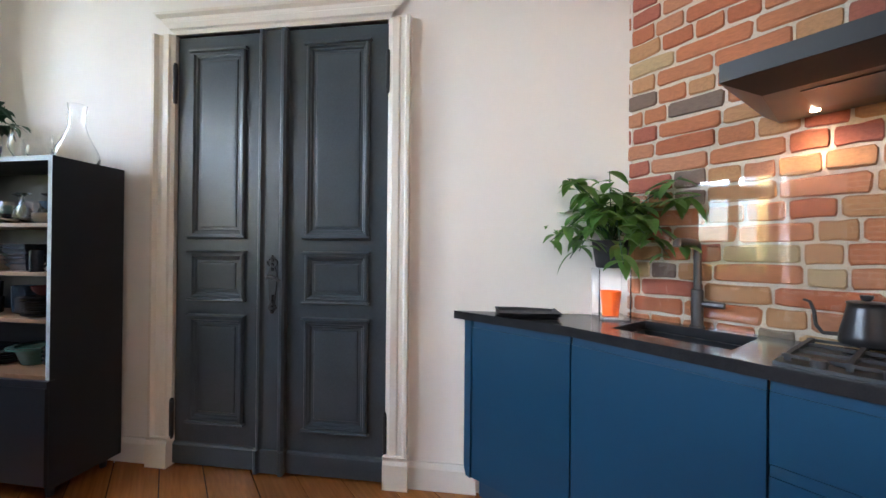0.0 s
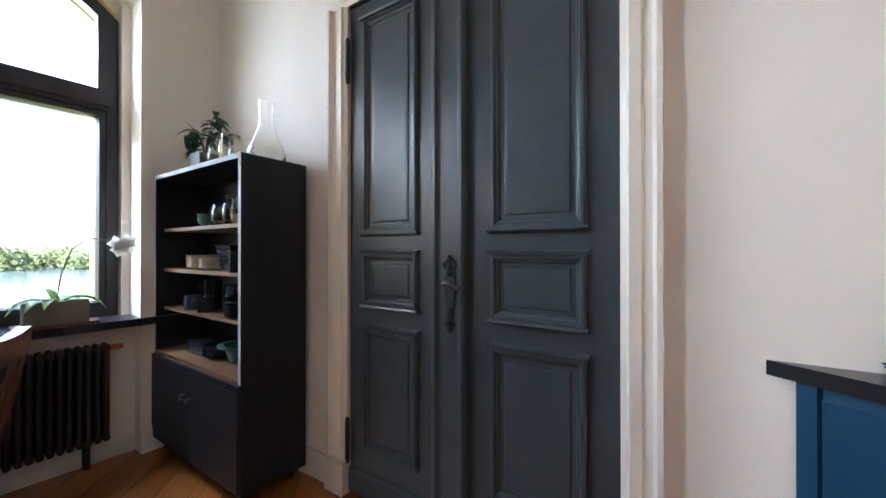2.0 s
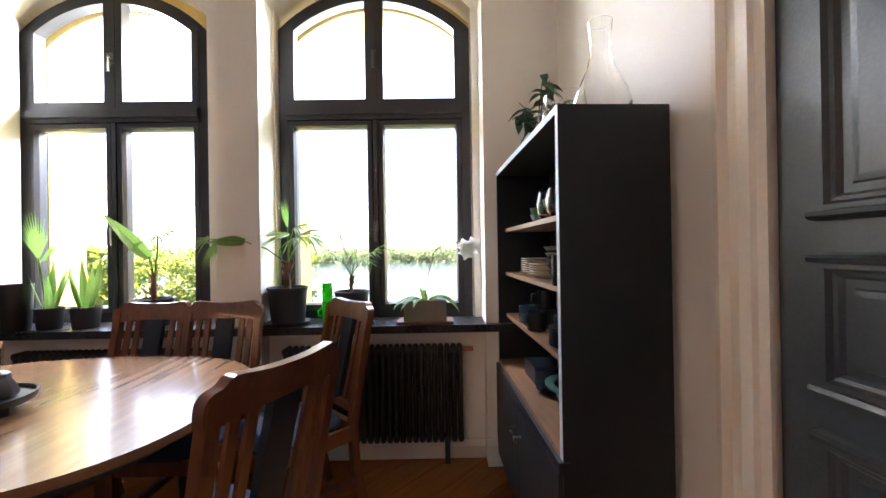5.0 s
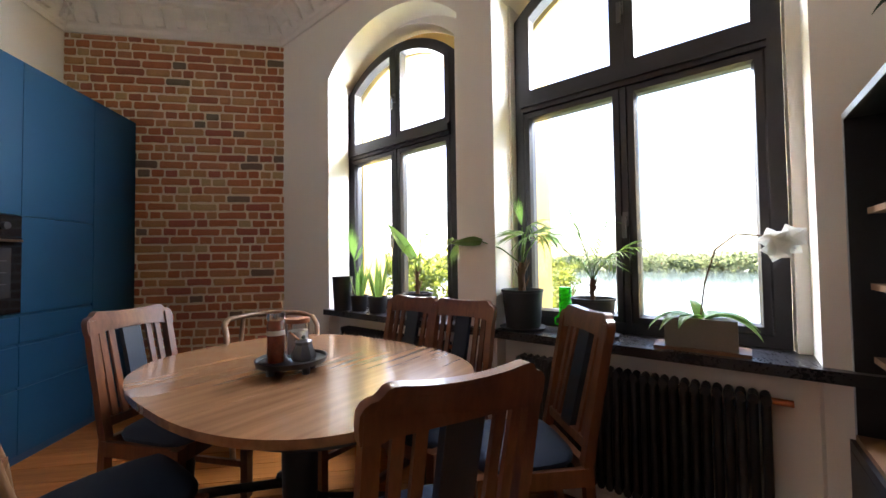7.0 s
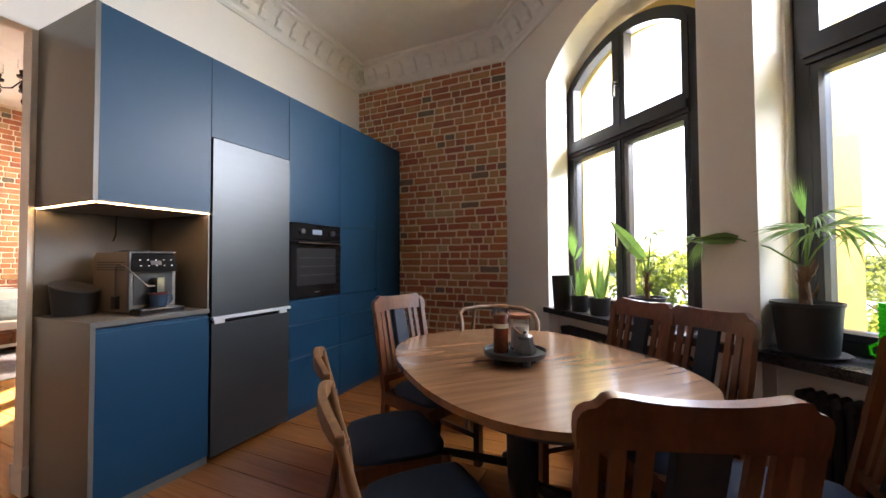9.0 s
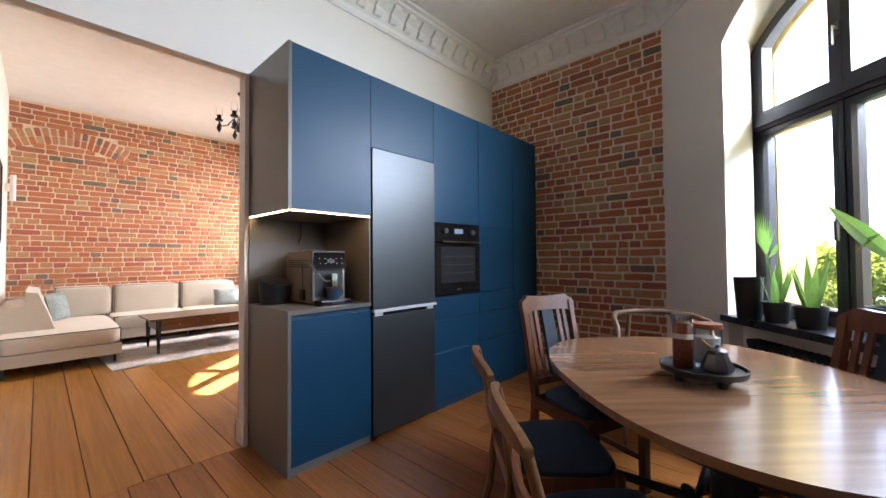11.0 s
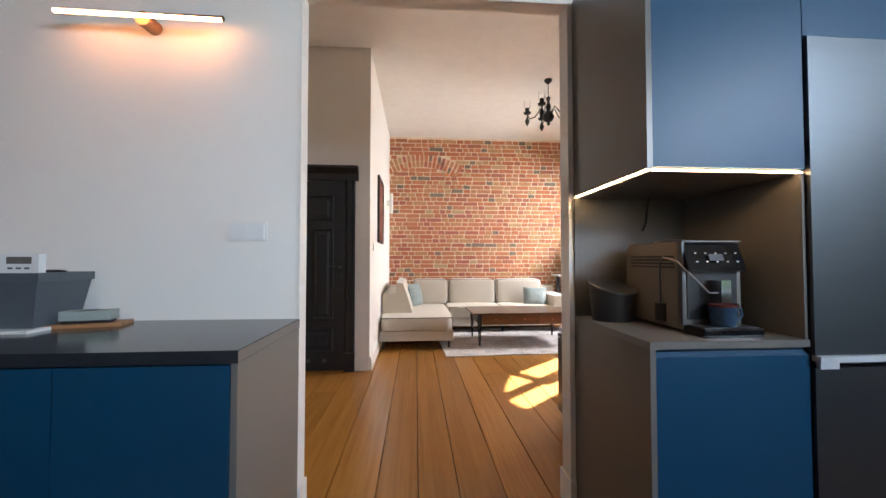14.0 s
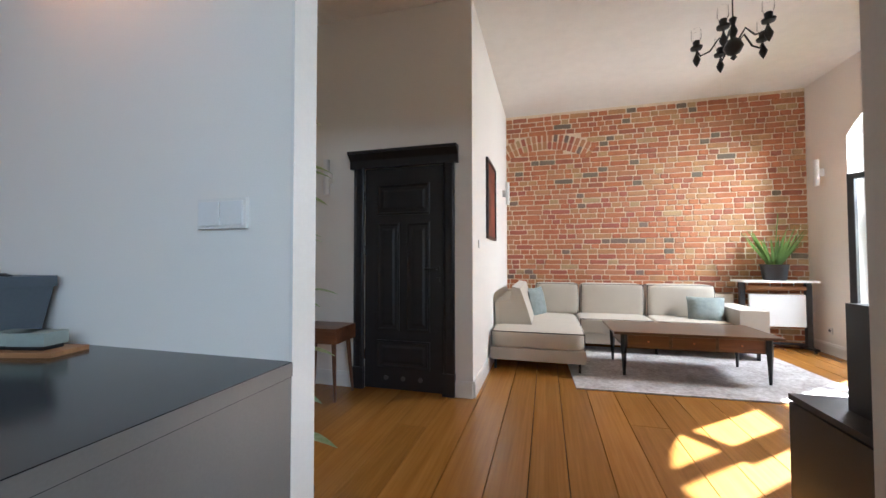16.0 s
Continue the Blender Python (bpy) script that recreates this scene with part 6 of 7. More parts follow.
    part("seat", padded_seat(-0.19, 0.225, 0.178, 0.212, 0.435, 0.482, 0.028), seat_material, c, "dark blue upholstered seat", smooth=50)
    return c


def facing(x, y, a):
    """A pose whose chair back top stands over (x, y), facing the angle a."""
    return pose(x, y, 0, 0, 0, a) @ pose(0.30, 0, 0)


ch = dining_chair(facing(0.972, -1.73, 19), "reddish oak dining chair with a dark blue padded seat")
for x, y, a, lab in ((1.74, -2.43, 88, "reddish oak dining chair before the radiator"), (2.34, -0.31, -110.7, "oak dining chair whose crest shines in the window light")):
    tagged(copy_thing(ch, facing(x, y, a)), lab)
for s in (0.655, 0.285):
    p = WIN @ Vector((s, 0.17, 0))
    tagged(copy_thing(ch, facing(p.x, p.y, 133)), "oak dining chair backed against the window sill")


def bowed_board(half_w, z_mid, arch, high, thick, x_end, bow):
    """A board across y that arches up in its middle and bows to the back, slimmer at its ends."""
    b, rows = B(), []
    for i in range(13):
        u = -1 + i / 6
        k = 1 - u * u
        x, z, h = x_end - bow * k, z_mid - arch + arch * k, high * (0.42 + 0.58 * k ** 0.5) / 2
        rows.append([b.verts.new((x + dx, u * half_w, z + dz)) for dx, dz in ((-thick / 2, -h), (thick / 2, -h), (thick / 2, h), (-thick / 2, h))])
    for p, q in zip(rows, rows[1:]):
        for i in range(4):
            b.faces.new((p[i], p[(i + 1) % 4], q[(i + 1) % 4], q[i]))
    b.faces.new(rows[0][::-1]), b.faces.new(rows[-1])
    bmesh.ops.recalc_face_normals(b, faces=b.faces[:])
    return b


def bow_chair(m, label):
    """A lower oak chair with a bowed top rail and curved posts, facing +x."""
    c = thing("bow_back_chair", label, "chair", m, "low chairs")
    for sy in (-1, 1):
        b = tube(B(), [(-0.28, sy * 0.17, 0.0), (-0.22, sy * 0.175, 0.22), (-0.195, sy * 0.19, 0.44), (-0.215, sy * 0.205, 0.6), (-0.25, sy * 0.2, 0.73), (-0.270, sy * 0.185, 0.815)], 0.018, 10, 0.014)
        part("leg", b, OAK_LIGHT, c, smooth=60)
        part("leg", tube(B(), [(0.215, sy * 0.195, 0.0), (0.2, sy * 0.19, 0.44)], 0.016, 10, 0.022), OAK_DARK, c, smooth=60)
        part("side_rail", bx(-0.19, 0.2, sy * 0.185 - 0.011, sy * 0.185 + 0.011, 0.38, 0.44, w=0.004), OAK_DARK, c)
    part("top_rail", soft(bowed_board(0.215, 0.83, 0.022, 0.058, 0.024, -0.268, 0.034), 0.006, 2), OAK_LIGHT, c, "arched golden oak top rail", smooth=50)
    part("mid_rail", soft(bowed_board(0.19, 0.60, -0.02, 0.045, 0.02, -0.212, 0.03), 0.005, 2), OAK_DARK, c, smooth=50)
    part("front_rail", bx(0.18, 0.205, -0.17, 0.17, 0.38, 0.44, w=0.004), OAK_DARK, c)
    part("back_rail", bx(-0.205, -0.18, -0.17, 0.17, 0.38, 0.44, w=0.004), OAK_DARK, c)
    part("seat", padded_seat(-0.185, 0.22, 0.18, 0.212, 0.435, 0.49, 0.035), FABRIC_BLUE, c, "blue-black upholstered seat", smooth=50)
    return c


b1 = bow_chair(facing(1.40, -0.475, -46), "low oak chair with a bowed back and dark seat")
copy_thing(b1, facing(1.035, -0.835, -46))
ac = thing("bentwood_armchair", "pale bentwood armchair before the brick wall", "chair", pose(3.0, -0.78, 0, 0, 0, 205))
part("arm_bow", tube(B(), [(0.2, -0.27, 0.66), (0.18, -0.275, 0.78), (0.05, -0.28, 0.82), (-0.15, -0.24, 0.83), (-0.25, -0.1, 0.835), (-0.27, 0.0, 0.835), (-0.25, 0.1, 0.835), (-0.15, 0.24, 0.83), (0.05, 0.28, 0.82), (0.18, 0.275, 0.78), (0.2, 0.27, 0.66)], 0.018, 10), BENTWOOD, ac, "bent pale wood arm and back bow", smooth=60)
for sy in (-1, 1):
    part("leg", tube(B(), [(0.22, sy * 0.24, 0), (0.2, sy * 0.26, 0.66)], 0.016, 8), BENTWOOD, ac, smooth=60)
    part("leg", tube(B(), [(-0.26, sy * 0.17, 0), (-0.2, sy * 0.18, 0.45), (-0.23, sy * 0.14, 0.83)], 0.016, 8), BENTWOOD, ac, smooth=60)
part("seat", lathe(B(), [(0.22, 0.43), (0.235, 0.44), (0.23, 0.47), (0.05, 0.48)], n=28), FABRIC_BLUE, ac, "round dark seat", smooth=50)

# ---- plants and things on the window sills ----
ZS = 0.829


def sill_pot(name, s, y, r, h, label, saucer=False, material=POT_BLACK):
    t = thing(name, label, "plant", WIN @ pose(s, y, ZS))
    z = 0.012 if saucer else 0.0
    part("pot", lathe(B(), [(r * 0.78, z), (r * 0.82, z + 0.004), (r * 0.97, z + h * 0.93), (r * 1.02, z + h * 0.94), (r * 1.02, z + h), (r * 0.95, z + h), (r * 0.9, z + h * 0.88)], n=30, caps=False), material, t, "dark grey plastic pot", smooth=40)
    part("soil", lathe(B(), [(r * 0.9, z + h * 0.86), (0.003, z + h * 0.9)], n=24), SOIL, t)
    part("pot_base", lathe(B(), [(r * 0.79, z), (r * 0.79, z + 0.006), (0.01, z + 0.006)], n=24), material, t)
    if saucer:
        part("saucer", lathe(B(), [(r * 0.95, 0.0), (r * 1.12, 0.016), (r * 1.08, 0.016), (r * 0.9, 0.008), (0.004, 0.007)], n=30), material, t, "round saucer", smooth=40)
    return t, z + h


def fan_leaf(bm, hub, way, up, size, spread, count, droop, rng):
    """A pleated fan: segments joined near the stalk, free and drooping at the tips."""
    hub, way = Vector(hub), Vector(way).normalized()
    side = way.cross(Vector(up)).normalized()
    up = side.cross(way).normalized()
    spread = radians(spread)
    for i in range(count):
        u = (i + 0.5) / count * 2 - 1
        half_a = spread / count * 0.5
        mid_a = u * spread / 2
        long_ = size * rng.uniform(0.86, 1.08) * (1 - 0.3 * abs(u) ** 2)
        sag = droop * rng.uniform(0.7, 1.4)
        rows = []
        for t, w in ((0.06, 1.0), (0.3, 1.0), (0.55, 0.98), (0.75, 0.5), (0.9, 0.22), (1.0, 0.05)):
            r = long_ * t
            wide = min(t, 0.55) * long_ * math.sin(half_a) * w
            o = hub + (way * math.cos(mid_a) + side * math.sin(mid_a)) * r
            o.z -= sag * size * t ** 2.4
            across = way * -math.sin(mid_a) + side * math.cos(mid_a)
            rows.append((bm.verts.new(o - across * wide), bm.verts.new(o + up * wide * 0.55), bm.verts.new(o + across * wide)))
        for p, q in zip(rows, rows[1:]):
            bm.faces.new((p[0], p[1], q[1], q[0]))
            bm.faces.new((p[1], p[2], q[2], q[1]))


def palm_trunk(t, z0, trunk, r, rng):
    """A short trunk wrapped in torn brown leaf bases."""
    b = tube(B(), [(0, 0, z0 - 0.03), (0.006, 0, z0 + trunk * 0.5), (0, 0.004, z0 + trunk)], r, 10, r * 0.7)
    for k in range(16):
        a, z = rng.uniform(0, 6.28), z0 + trunk * rng.uniform(0.02, 0.9)
        blade(b, (r * 0.8 * math.cos(a), r * 0.8 * math.sin(a), z), (math.cos(a) * 0.55, math.sin(a) * 0.55, 1), (math.cos(a), math.sin(a), 0), trunk * 0.42, r * 0.9, -0.3)
    part("trunk", b, BARK, t, "shaggy brown trunk")


def palm_crown(t, z0, leaves, rng):
    """Stalks from the trunk's top, each ending in a fan leaf."""
    sb, lb = B(), B()
    for path, way, up, size, spread, count, droop in leaves:
        pts = [(0, 0, z0)] + [(x, y, z0 + z) for x, y, z in path]
        tube(sb, pts, 0.0045, 6, 0.003)
        fan_leaf(lb, pts[-1], way, up, size, spread, count, droop, rng)
    part("stalk", sb, LEAF_PALE, t)
    part("fronds", lb, LEAF_PALE, t, "bright fan-shaped leaves against the light")


def feather_crown(t, z0, fronds, rng):
    """Arching ribs with two rows of thin, drooping leaflets."""
    sb, lb = B(), B()
    for path in fronds:
        p0, p1, p2, p3 = [Vector((0, 0, z0))] + [Vector((x, y, z0 + z)) for x, y, z in path]
        pts = [p0 * (1 - u) ** 3 + p1 * 3 * u * (1 - u) ** 2 + p2 * 3 * u * u * (1 - u) + p3 * u ** 3 for u in [i / 14 for i in range(15)]]
        tube(sb, pts, 0.0032, 6, 0.0012)
        for i in range(4, 15):
            ahead = (pts[i] - pts[i - 1]).normalized()
            side = ahead.cross(Vector((0, 0, 1))).normalized()
            for k in (-1, 1):
                way = ahead * rng.uniform(0.7, 1.0) + side * k * rng.uniform(0.6, 0.9) + Vector((0, 0, rng.uniform(-0.15, 0.25)))
                blade(lb, pts[i], way, (0, 0, 1), rng.uniform(0.09, 0.15) * (1.1 - 0.035 * i), 0.0085, rng.uniform(0.5, 1.3), 0.3, 5, 0.1)
    part("stalk", sb, LEAF_PALE, t)
    part("fronds", lb, LEAF_PALE, t, "feathery arching leaves with thin leaflets")


rng = random.Random(3)
t1, z = sill_pot("palm_plant", 0.045, -0.075, 0.116, 0.21, "fan palm with a shaggy trunk in a large dark pot", True)
palm_trunk(t1, z, 0.15, 0.022, rng)
palm_crown(t1, z + 0.14, (
    (((-0.015, 0.01, 0.08), (-0.04, 0.01, 0.15)), (-0.9, 0.25, 0.45), (0.2, 0.25, 1), 0.25, 190, 22, 0.30),
    (((-0.01, 0.0, 0.08), (-0.02, 0.0, 0.17)), (0.95, 0.15, 0.25), (0, 0.3, 1), 0.21, 130, 16, 0.28),
    (((0.0, -0.01, 0.10), (0.0, -0.01, 0.21)), (0.12, 0.1, 1), (0.4, 1, -0.1), 0.2, 38, 9, 0.05),
    (((-0.015, 0.0, 0.10), (-0.035, 0.0, 0.21)), (-0.8, 0.2, 0.35), (0.2, 0.3, 1), 0.2, 110, 16, 0.5),
    (((-0.02, -0.03, 0.07), (-0.07, -0.07, 0.16)), (-0.9, -0.5, 0.25), (0, 0, 1), 0.25, 150, 18, 0.55),
    (((0.10, 0.05, 0.09), (0.24, 0.09, 0.145), (0.36, 0.11, 0.14)), (0.25, 0.2, -0.9), (0.1, 1, 0.2), 0.15, 62, 10, 0.1),
    (((0.10, 0.05, 0.09), (0.24, 0.09, 0.145), (0.40, 0.10, 0.15)), (0.85, 0.2, 0.15), (0.1, 0.6, 0.8), 0.12, 130, 16, 0.6),
), rng)
lb = blade(B(), (0.21, 0.085, z + 0.27), (1, 0.15, 0.06), (0.0, 0.75, 0.65), 0.21, 0.085, 0.12, 0.25, 10, 0.25)
part("long_leaf", lb, LEAF_PALE, t1, "long pleated leaf on a thin stalk")
t2, z = sill_pot("palm_plant", -0.335, -0.09, 0.105, 0.18, "young palm with feathery leaves in a dark pot", True)
palm_trunk(t2, z, 0.10, 0.012, rng)
feather_crown(t2, z + 0.085, (
    ((0.05, 0.01, 0.10), (0.15, 0.03, 0.20), (0.27, 0.04, 0.22)),
    ((0.02, 0.0, 0.14), (0.07, 0.0, 0.26), (0.10, 0.02, 0.36)),
    ((-0.04, 0.02, 0.10), (-0.14, 0.05, 0.19), (-0.27, 0.06, 0.15)),
    ((-0.05, -0.01, 0.12), (-0.20, 0.0, 0.23), (-0.42, 0.02, 0.22)),
    ((-0.02, 0.05, 0.09), (-0.08, 0.13, 0.15), (-0.16, 0.2, 0.08)),
    ((0.02, 0.04, 0.08), (0.05, 0.10, 0.14), (0.06, 0.18, 0.12)),
    ((-0.02, 0.02, 0.12), (-0.05, 0.03, 0.2), (-0.09, 0.05, 0.27)),
), rng)
gg = thing("green_glass_bottle", "bright green ribbed glass bottle on the sill", "bottle", WIN @ pose(-0.165, -0.165, ZS))
prof = [(0.032, 0.0)]
for k in range(11):
    prof += [(0.036, 0.01 + k * 0.02), (0.031, 0.02 + k * 0.02)]
part("flask", lathe(B(), prof + [(0.034, 0.235), (0.003, 0.235)], n=24), GREEN_GLASS, gg, smooth=40)
part("handle", tube(B(), [(0.034, 0.0, 0.08), (0.06, 0.0, 0.06), (0.058, 0.0, 0.03), (0.034, 0.0, 0.03)], 0.006, 8), GREEN_GLASS, gg, smooth=60)
oo = thing("orchid", "white orchid in a taupe trough on a wooden board", "plant", WIN @ pose(-0.78, -0.055, ZS))
part("board", bx(-0.165, 0.165, -0.07, 0.07, 0, 0.014, w=0.003), OAK_LIGHT, oo, "pale wooden board")
part("trough", bx(-0.125, 0.125, -0.055, 0.055, 0.0145, 0.135, w=0.006), POT_GREY, oo, "taupe rectangular trough")
lb = B()
for ax, ay, ln, wd in ((0.9, 0.3, 0.2, 0.075), (-0.9, 0.35, 0.22, 0.075), (0.6, 0.6, 0.19, 0.07), (-0.5, -0.5, 0.17, 0.065), (0.3, 0.7, 0.16, 0.06), (-0.75, 0.1, 0.2, 0.07), (0.95, -0.1, 0.2, 0.07), (0.1, -0.2, 0.13, 0.05)):
    blade(lb, (0.03 * ax, 0.02 * ay, 0.13), (ax, ay, 0.75), (0, 0, 1), ln, wd, 1.9, 0.25, 8, 0.3)
part("leaf", lb, LEAF, oo, "broad arching leaves")
part("stem", tube(B(), [(0, 0, 0.13), (-0.02, 0, 0.28), (-0.06, 0.01, 0.42), (-0.13, 0.03, 0.48), (-0.22, 0.07, 0.465)], 0.0035, 6), BARK, oo)
fb = B()
for fx, fy, fz in ((-0.235, 0.085, 0.45), (-0.275, 0.08, 0.43), (-0.245, 0.10, 0.415), (-0.285, 0.09, 0.46)):
    for k in range(5):
        a = k * 1.257
        blade(fb, (fx, fy, fz), (math.cos(a), 0.25, math.sin(a)), (0, 1, 0), 0.05, 0.055, 0.1, 0.2, 5, 0.4)
part("flower", fb, PETAL, oo, "large white petals")
t3 = thing("black_vase", "tall black cylinder vase on the sill", "vase", WIN @ pose(1.585, 0.0, ZS))
part("cylinder", lathe(B(), [(0.062, 0), (0.065, 0.004), (0.08, 0.27), (0.075, 0.27), (0.06, 0.02), (0.003, 0.018)], n=26), BLACK_PLASTIC, t3, smooth=40)
for s, y, r, h, lab in ((1.44, -0.05, 0.068, 0.125, "snake-leaved plant in a small black pot"), (1.235, -0.06, 0.075, 0.125, "upright leafy plant in a dark bowl pot")):
    t, z = sill_pot("sill_plant", s, y, r, h, lab)
    lb = B()
    for k in range(8):
        a = rng.uniform(0, 6.28)
        blade(lb, (0.02 * math.cos(a), 0.02 * math.sin(a), z - 0.02), (0.28 * math.cos(a), 0.28 * math.sin(a), 1), (math.cos(a), math.sin(a), 0), rng.uniform(0.18, 0.36), 0.045, rng.uniform(-0.05, 0.25), 0.3, 7, 0.25)
    if s > 1.4:
        tube(lb, [(0, 0, z - 0.02), (0.035, 0.0, z + 0.12), (0.06, 0.0, z + 0.29)], 0.007, 6)
        fan_leaf(lb, (0.06, 0.0, z + 0.28), (0.02, 0.1, 1), (0.25, 1, 0), 0.29, 78, 15, 0.03, rng)
        fan_leaf(lb, (0.055, 0.0, z + 0.26), (-0.75, 0.1, 0.75), (0.3, 1, 0.2), 0.22, 34, 6, 0.08, rng)
    part("leaf", lb, LEAF_PALE, t, "pale green upright leaves")
t4, z = sill_pot("palm_plant", 0.86, -0.10, 0.105, 0.165, "palm with two long drooping leaves in a dark pot")
palm_trunk(t4, z, 0.15, 0.015, rng)
lb = B()
blade(lb, (0.03, 0, z + 0.24), (0.66, 0.1, 0.75), (-0.5, 0.6, 0.4), 0.37, 0.085, 0.02, 0.3, 8, 0.1)
fan_leaf(lb, (-0.03, 0, z + 0.40), (-0.7, 0.3, 0.0), (0, 0.5, 1), 0.17, 150, 14, 0.35, rng)
fan_leaf(lb, (0.03, 0, z + 0.36), (0.8, 0.2, -0.3), (0, 0.5, 1), 0.14, 60, 6, 0.3, rng)
tube(lb, [(0, 0, z + 0.12), (-0.02, 0, z + 0.28), (-0.03, 0, z + 0.40)], 0.005, 6)
tube(lb, [(0, 0, z + 0.12), (0.02, 0, z + 0.2), (0.03, 0, z + 0.25)], 0.005, 6)
part("leaf", lb, LEAF_PALE, t4, "two long pleated leaves")

# ---- living room ----
so = thing("corner_sofa", "beige fabric corner sofa with dark piping and a chaise", "sofa")
X0, X1, Y0, Y1 = X_LEFT + 0.02, 2.96, 4.55, Y_FAR - 0.06


def puffed(x0, x1, y0, y1, z0, z1, e=0.22):
    """A stuffed cushion: a box with soft edges and slightly bulging faces."""
    f = lambda v: math.copysign(abs(v) ** e, v)
    b, rows, nu, nv = B(), [], 40, 20
    for i in range(1, nv):
        v = math.pi * (i / nv - 0.5)
        rows.append([b.verts.new(((x0 + x1) / 2 + (x1 - x0) / 2 * f(math.cos(v)) * f(math.cos(2 * math.pi * (k + 0.5) / nu)), (y0 + y1) / 2 + (y1 - y0) / 2 * f(math.cos(v)) * f(math.sin(2 * math.pi * (k + 0.5) / nu)), (z0 + z1) / 2 + (z1 - z0) / 2 * f(math.sin(v)))) for k in range(nu)])
    for p, q in zip(rows, rows[1:]):
        for k in range(nu):
            b.faces.new((p[k], p[(k + 1) % nu], q[(k + 1) % nu], q[k]))
    b.faces.new(rows[0][::-1]), b.faces.new(rows[-1])
    return b


def cushion(name, x0, x1, y0, y1, z0, z1, label="", r=0.065):
    c = part(name, puffed(x0, x1, y0, y1, z0, z1), SOFA_FABRIC, so, label, smooth=60)
    i, e = r * 0.32, r * 0.26
    a0, a1, c0, c1 = x0 + i, x1 - i, z0 + i, z1 - i
    pb = tube(B(), [(a0, y0 + e, c0), (a0, y0 + e, c1), (a0 + 0.012, y0 + e, c1 + 0.008), (a1 - 0.012, y0 + e, c1 + 0.008), (a1, y0 + e, c1), (a1, y0 + e, c0)], 0.0055, 6)
    for x in (a0, a1):
        tube(pb, [(x, y0 + e + 0.01, c1 + 0.004), (x, y1 - 0.05, c1 + 0.004)], 0.005, 6)
    part("piping", pb, PIPING, c, "thin dark piping")
    return c


part("base", bx(X0, 0.86, Y0, Y1, 0.11, 0.24, w=0.02), SOFA_FABRIC, so)
part("base", bx(0.862, X1, 5.62, Y1, 0.11, 0.24, w=0.02), SOFA_FABRIC, so)
cushion("chaise", X0 - 0.005, 0.87, Y0 - 0.01, 6.2, 0.23, 0.43, "long chaise cushion")
cushion("seat_cushion", 0.878, 1.785, 5.60, 6.2, 0.235, 0.44), cushion("seat_cushion", 1.797, 2.655, 5.60, 6.2, 0.235, 0.44)
cushion("back_cushion", 0.30, 0.925, 6.18, 6.46, 0.40, 0.86), cushion("back_cushion", 0.94, 1.795, 6.18, 6.46, 0.40, 0.86), cushion("back_cushion", 1.81, 2.66, 6.18, 6.46, 0.40, 0.86)
part("back_frame", bx(X0, X1, 6.44, Y1, 0.2, 0.72, w=0.03), SOFA_FABRIC, so, smooth=50)
sb = prism(B(), [(X0, 0.42), (0.30, 0.42), (0.25, 0.6), (0.16, 0.86), (0.06, 0.88), (0.05, 0.72), (X0, 0.7)], 4.98, 6.45, "y")
part("side_back", soft(sb, 0.035, 3), SOFA_FABRIC, so, "high side backrest", smooth=50)
part("arm_rest", bx(2.665, X1, 5.58, 6.5, 0.2, 0.60, w=0.08, seg=5), SOFA_FABRIC, so, smooth=50)
for x, y in ((X0 + 0.05, Y0 + 0.05), (0.80, Y0 + 0.05), (2.88, 5.66), (1.8, 5.68), (X0 + 0.05, 6.4), (2.88, 6.45)):
    part("foot", box(B(), x - 0.012, x + 0.012, y - 0.02, y + 0.02, 0.0, 0.112), BLACK_IRON, so, "thin black metal foot")
for x, y, z, a, rx, lab in ((0.34, 5.95, 0.60, 65, 12, "grey-green scatter cushion on the sofa"), (2.45, 5.95, 0.55, -15, 40, "grey patterned scatter cushion on the sofa")):
    b = B()
    n = 10
    grid = [[None] * (n + 1) for _ in range(n + 1)], [[None] * (n + 1) for _ in range(n + 1)]
    for f, s in ((0, 1), (1, -1)):
        for i in range(n + 1):
            for j in range(n + 1):
                u, v = -1 + 2 * i / n, -1 + 2 * j / n
                grid[f][i][j] = b.verts.new((u * 0.21 * (1 - 0.06 * (1 - v * v)), s * 0.075 * (1 - u ** 4) * (1 - v ** 4) ** 0.7, v * 0.21 * (1 - 0.06 * (1 - u * u))))
        for i in range(n):
            for j in range(n):
                b.faces.new((grid[f][i][j], grid[f][i + 1][j], grid[f][i + 1][j + 1], grid[f][i][j + 1]))
    solo("cushion", b, CUSHION, lab, "cushion", pose(x, y, z, 0, 0, a) @ pose(0, 0, 0, -rx, 0, 0), "sofa cushions", smooth=80)

ct = thing("coffee_table", "dark wooden coffee table with three small drawers", "coffee table", pose(1.87, 4.96, 0.012) @ pose(0, 0, 0, 0, 0, 1))
part("tabletop", bx(-0.74, 0.74, -0.37, 0.37, 0.43, 0.455, w=0.006), COAT_DARK, ct)
part("apron", bx(-0.64, 0.64, -0.30, 0.30, 0.285, 0.429, w=0.003), COAT_DARK, ct)
for k in (-1, 0, 1):
    d = part("drawer", bx(k * 0.41 - 0.19, k * 0.41 + 0.19, -0.312, -0.301, 0.30, 0.415, w=0.002), WALNUT, ct, "brown drawer front")
    part("knob", ball(B(), (k * 0.41, -0.32, 0.357), 0.010, 10, 6), COPPER, d, "small brass knob")
for sx in (-1, 1):
    for sy in (-1, 1):
        b = lathe(B(), [(0.013, 0.0), (0.03, 0.3), (0.03, 0.43)], (sx * 0.64, sy * 0.31, 0), 4)
        part("leg", b, TABLE_DARK, ct, "tapered dark leg")
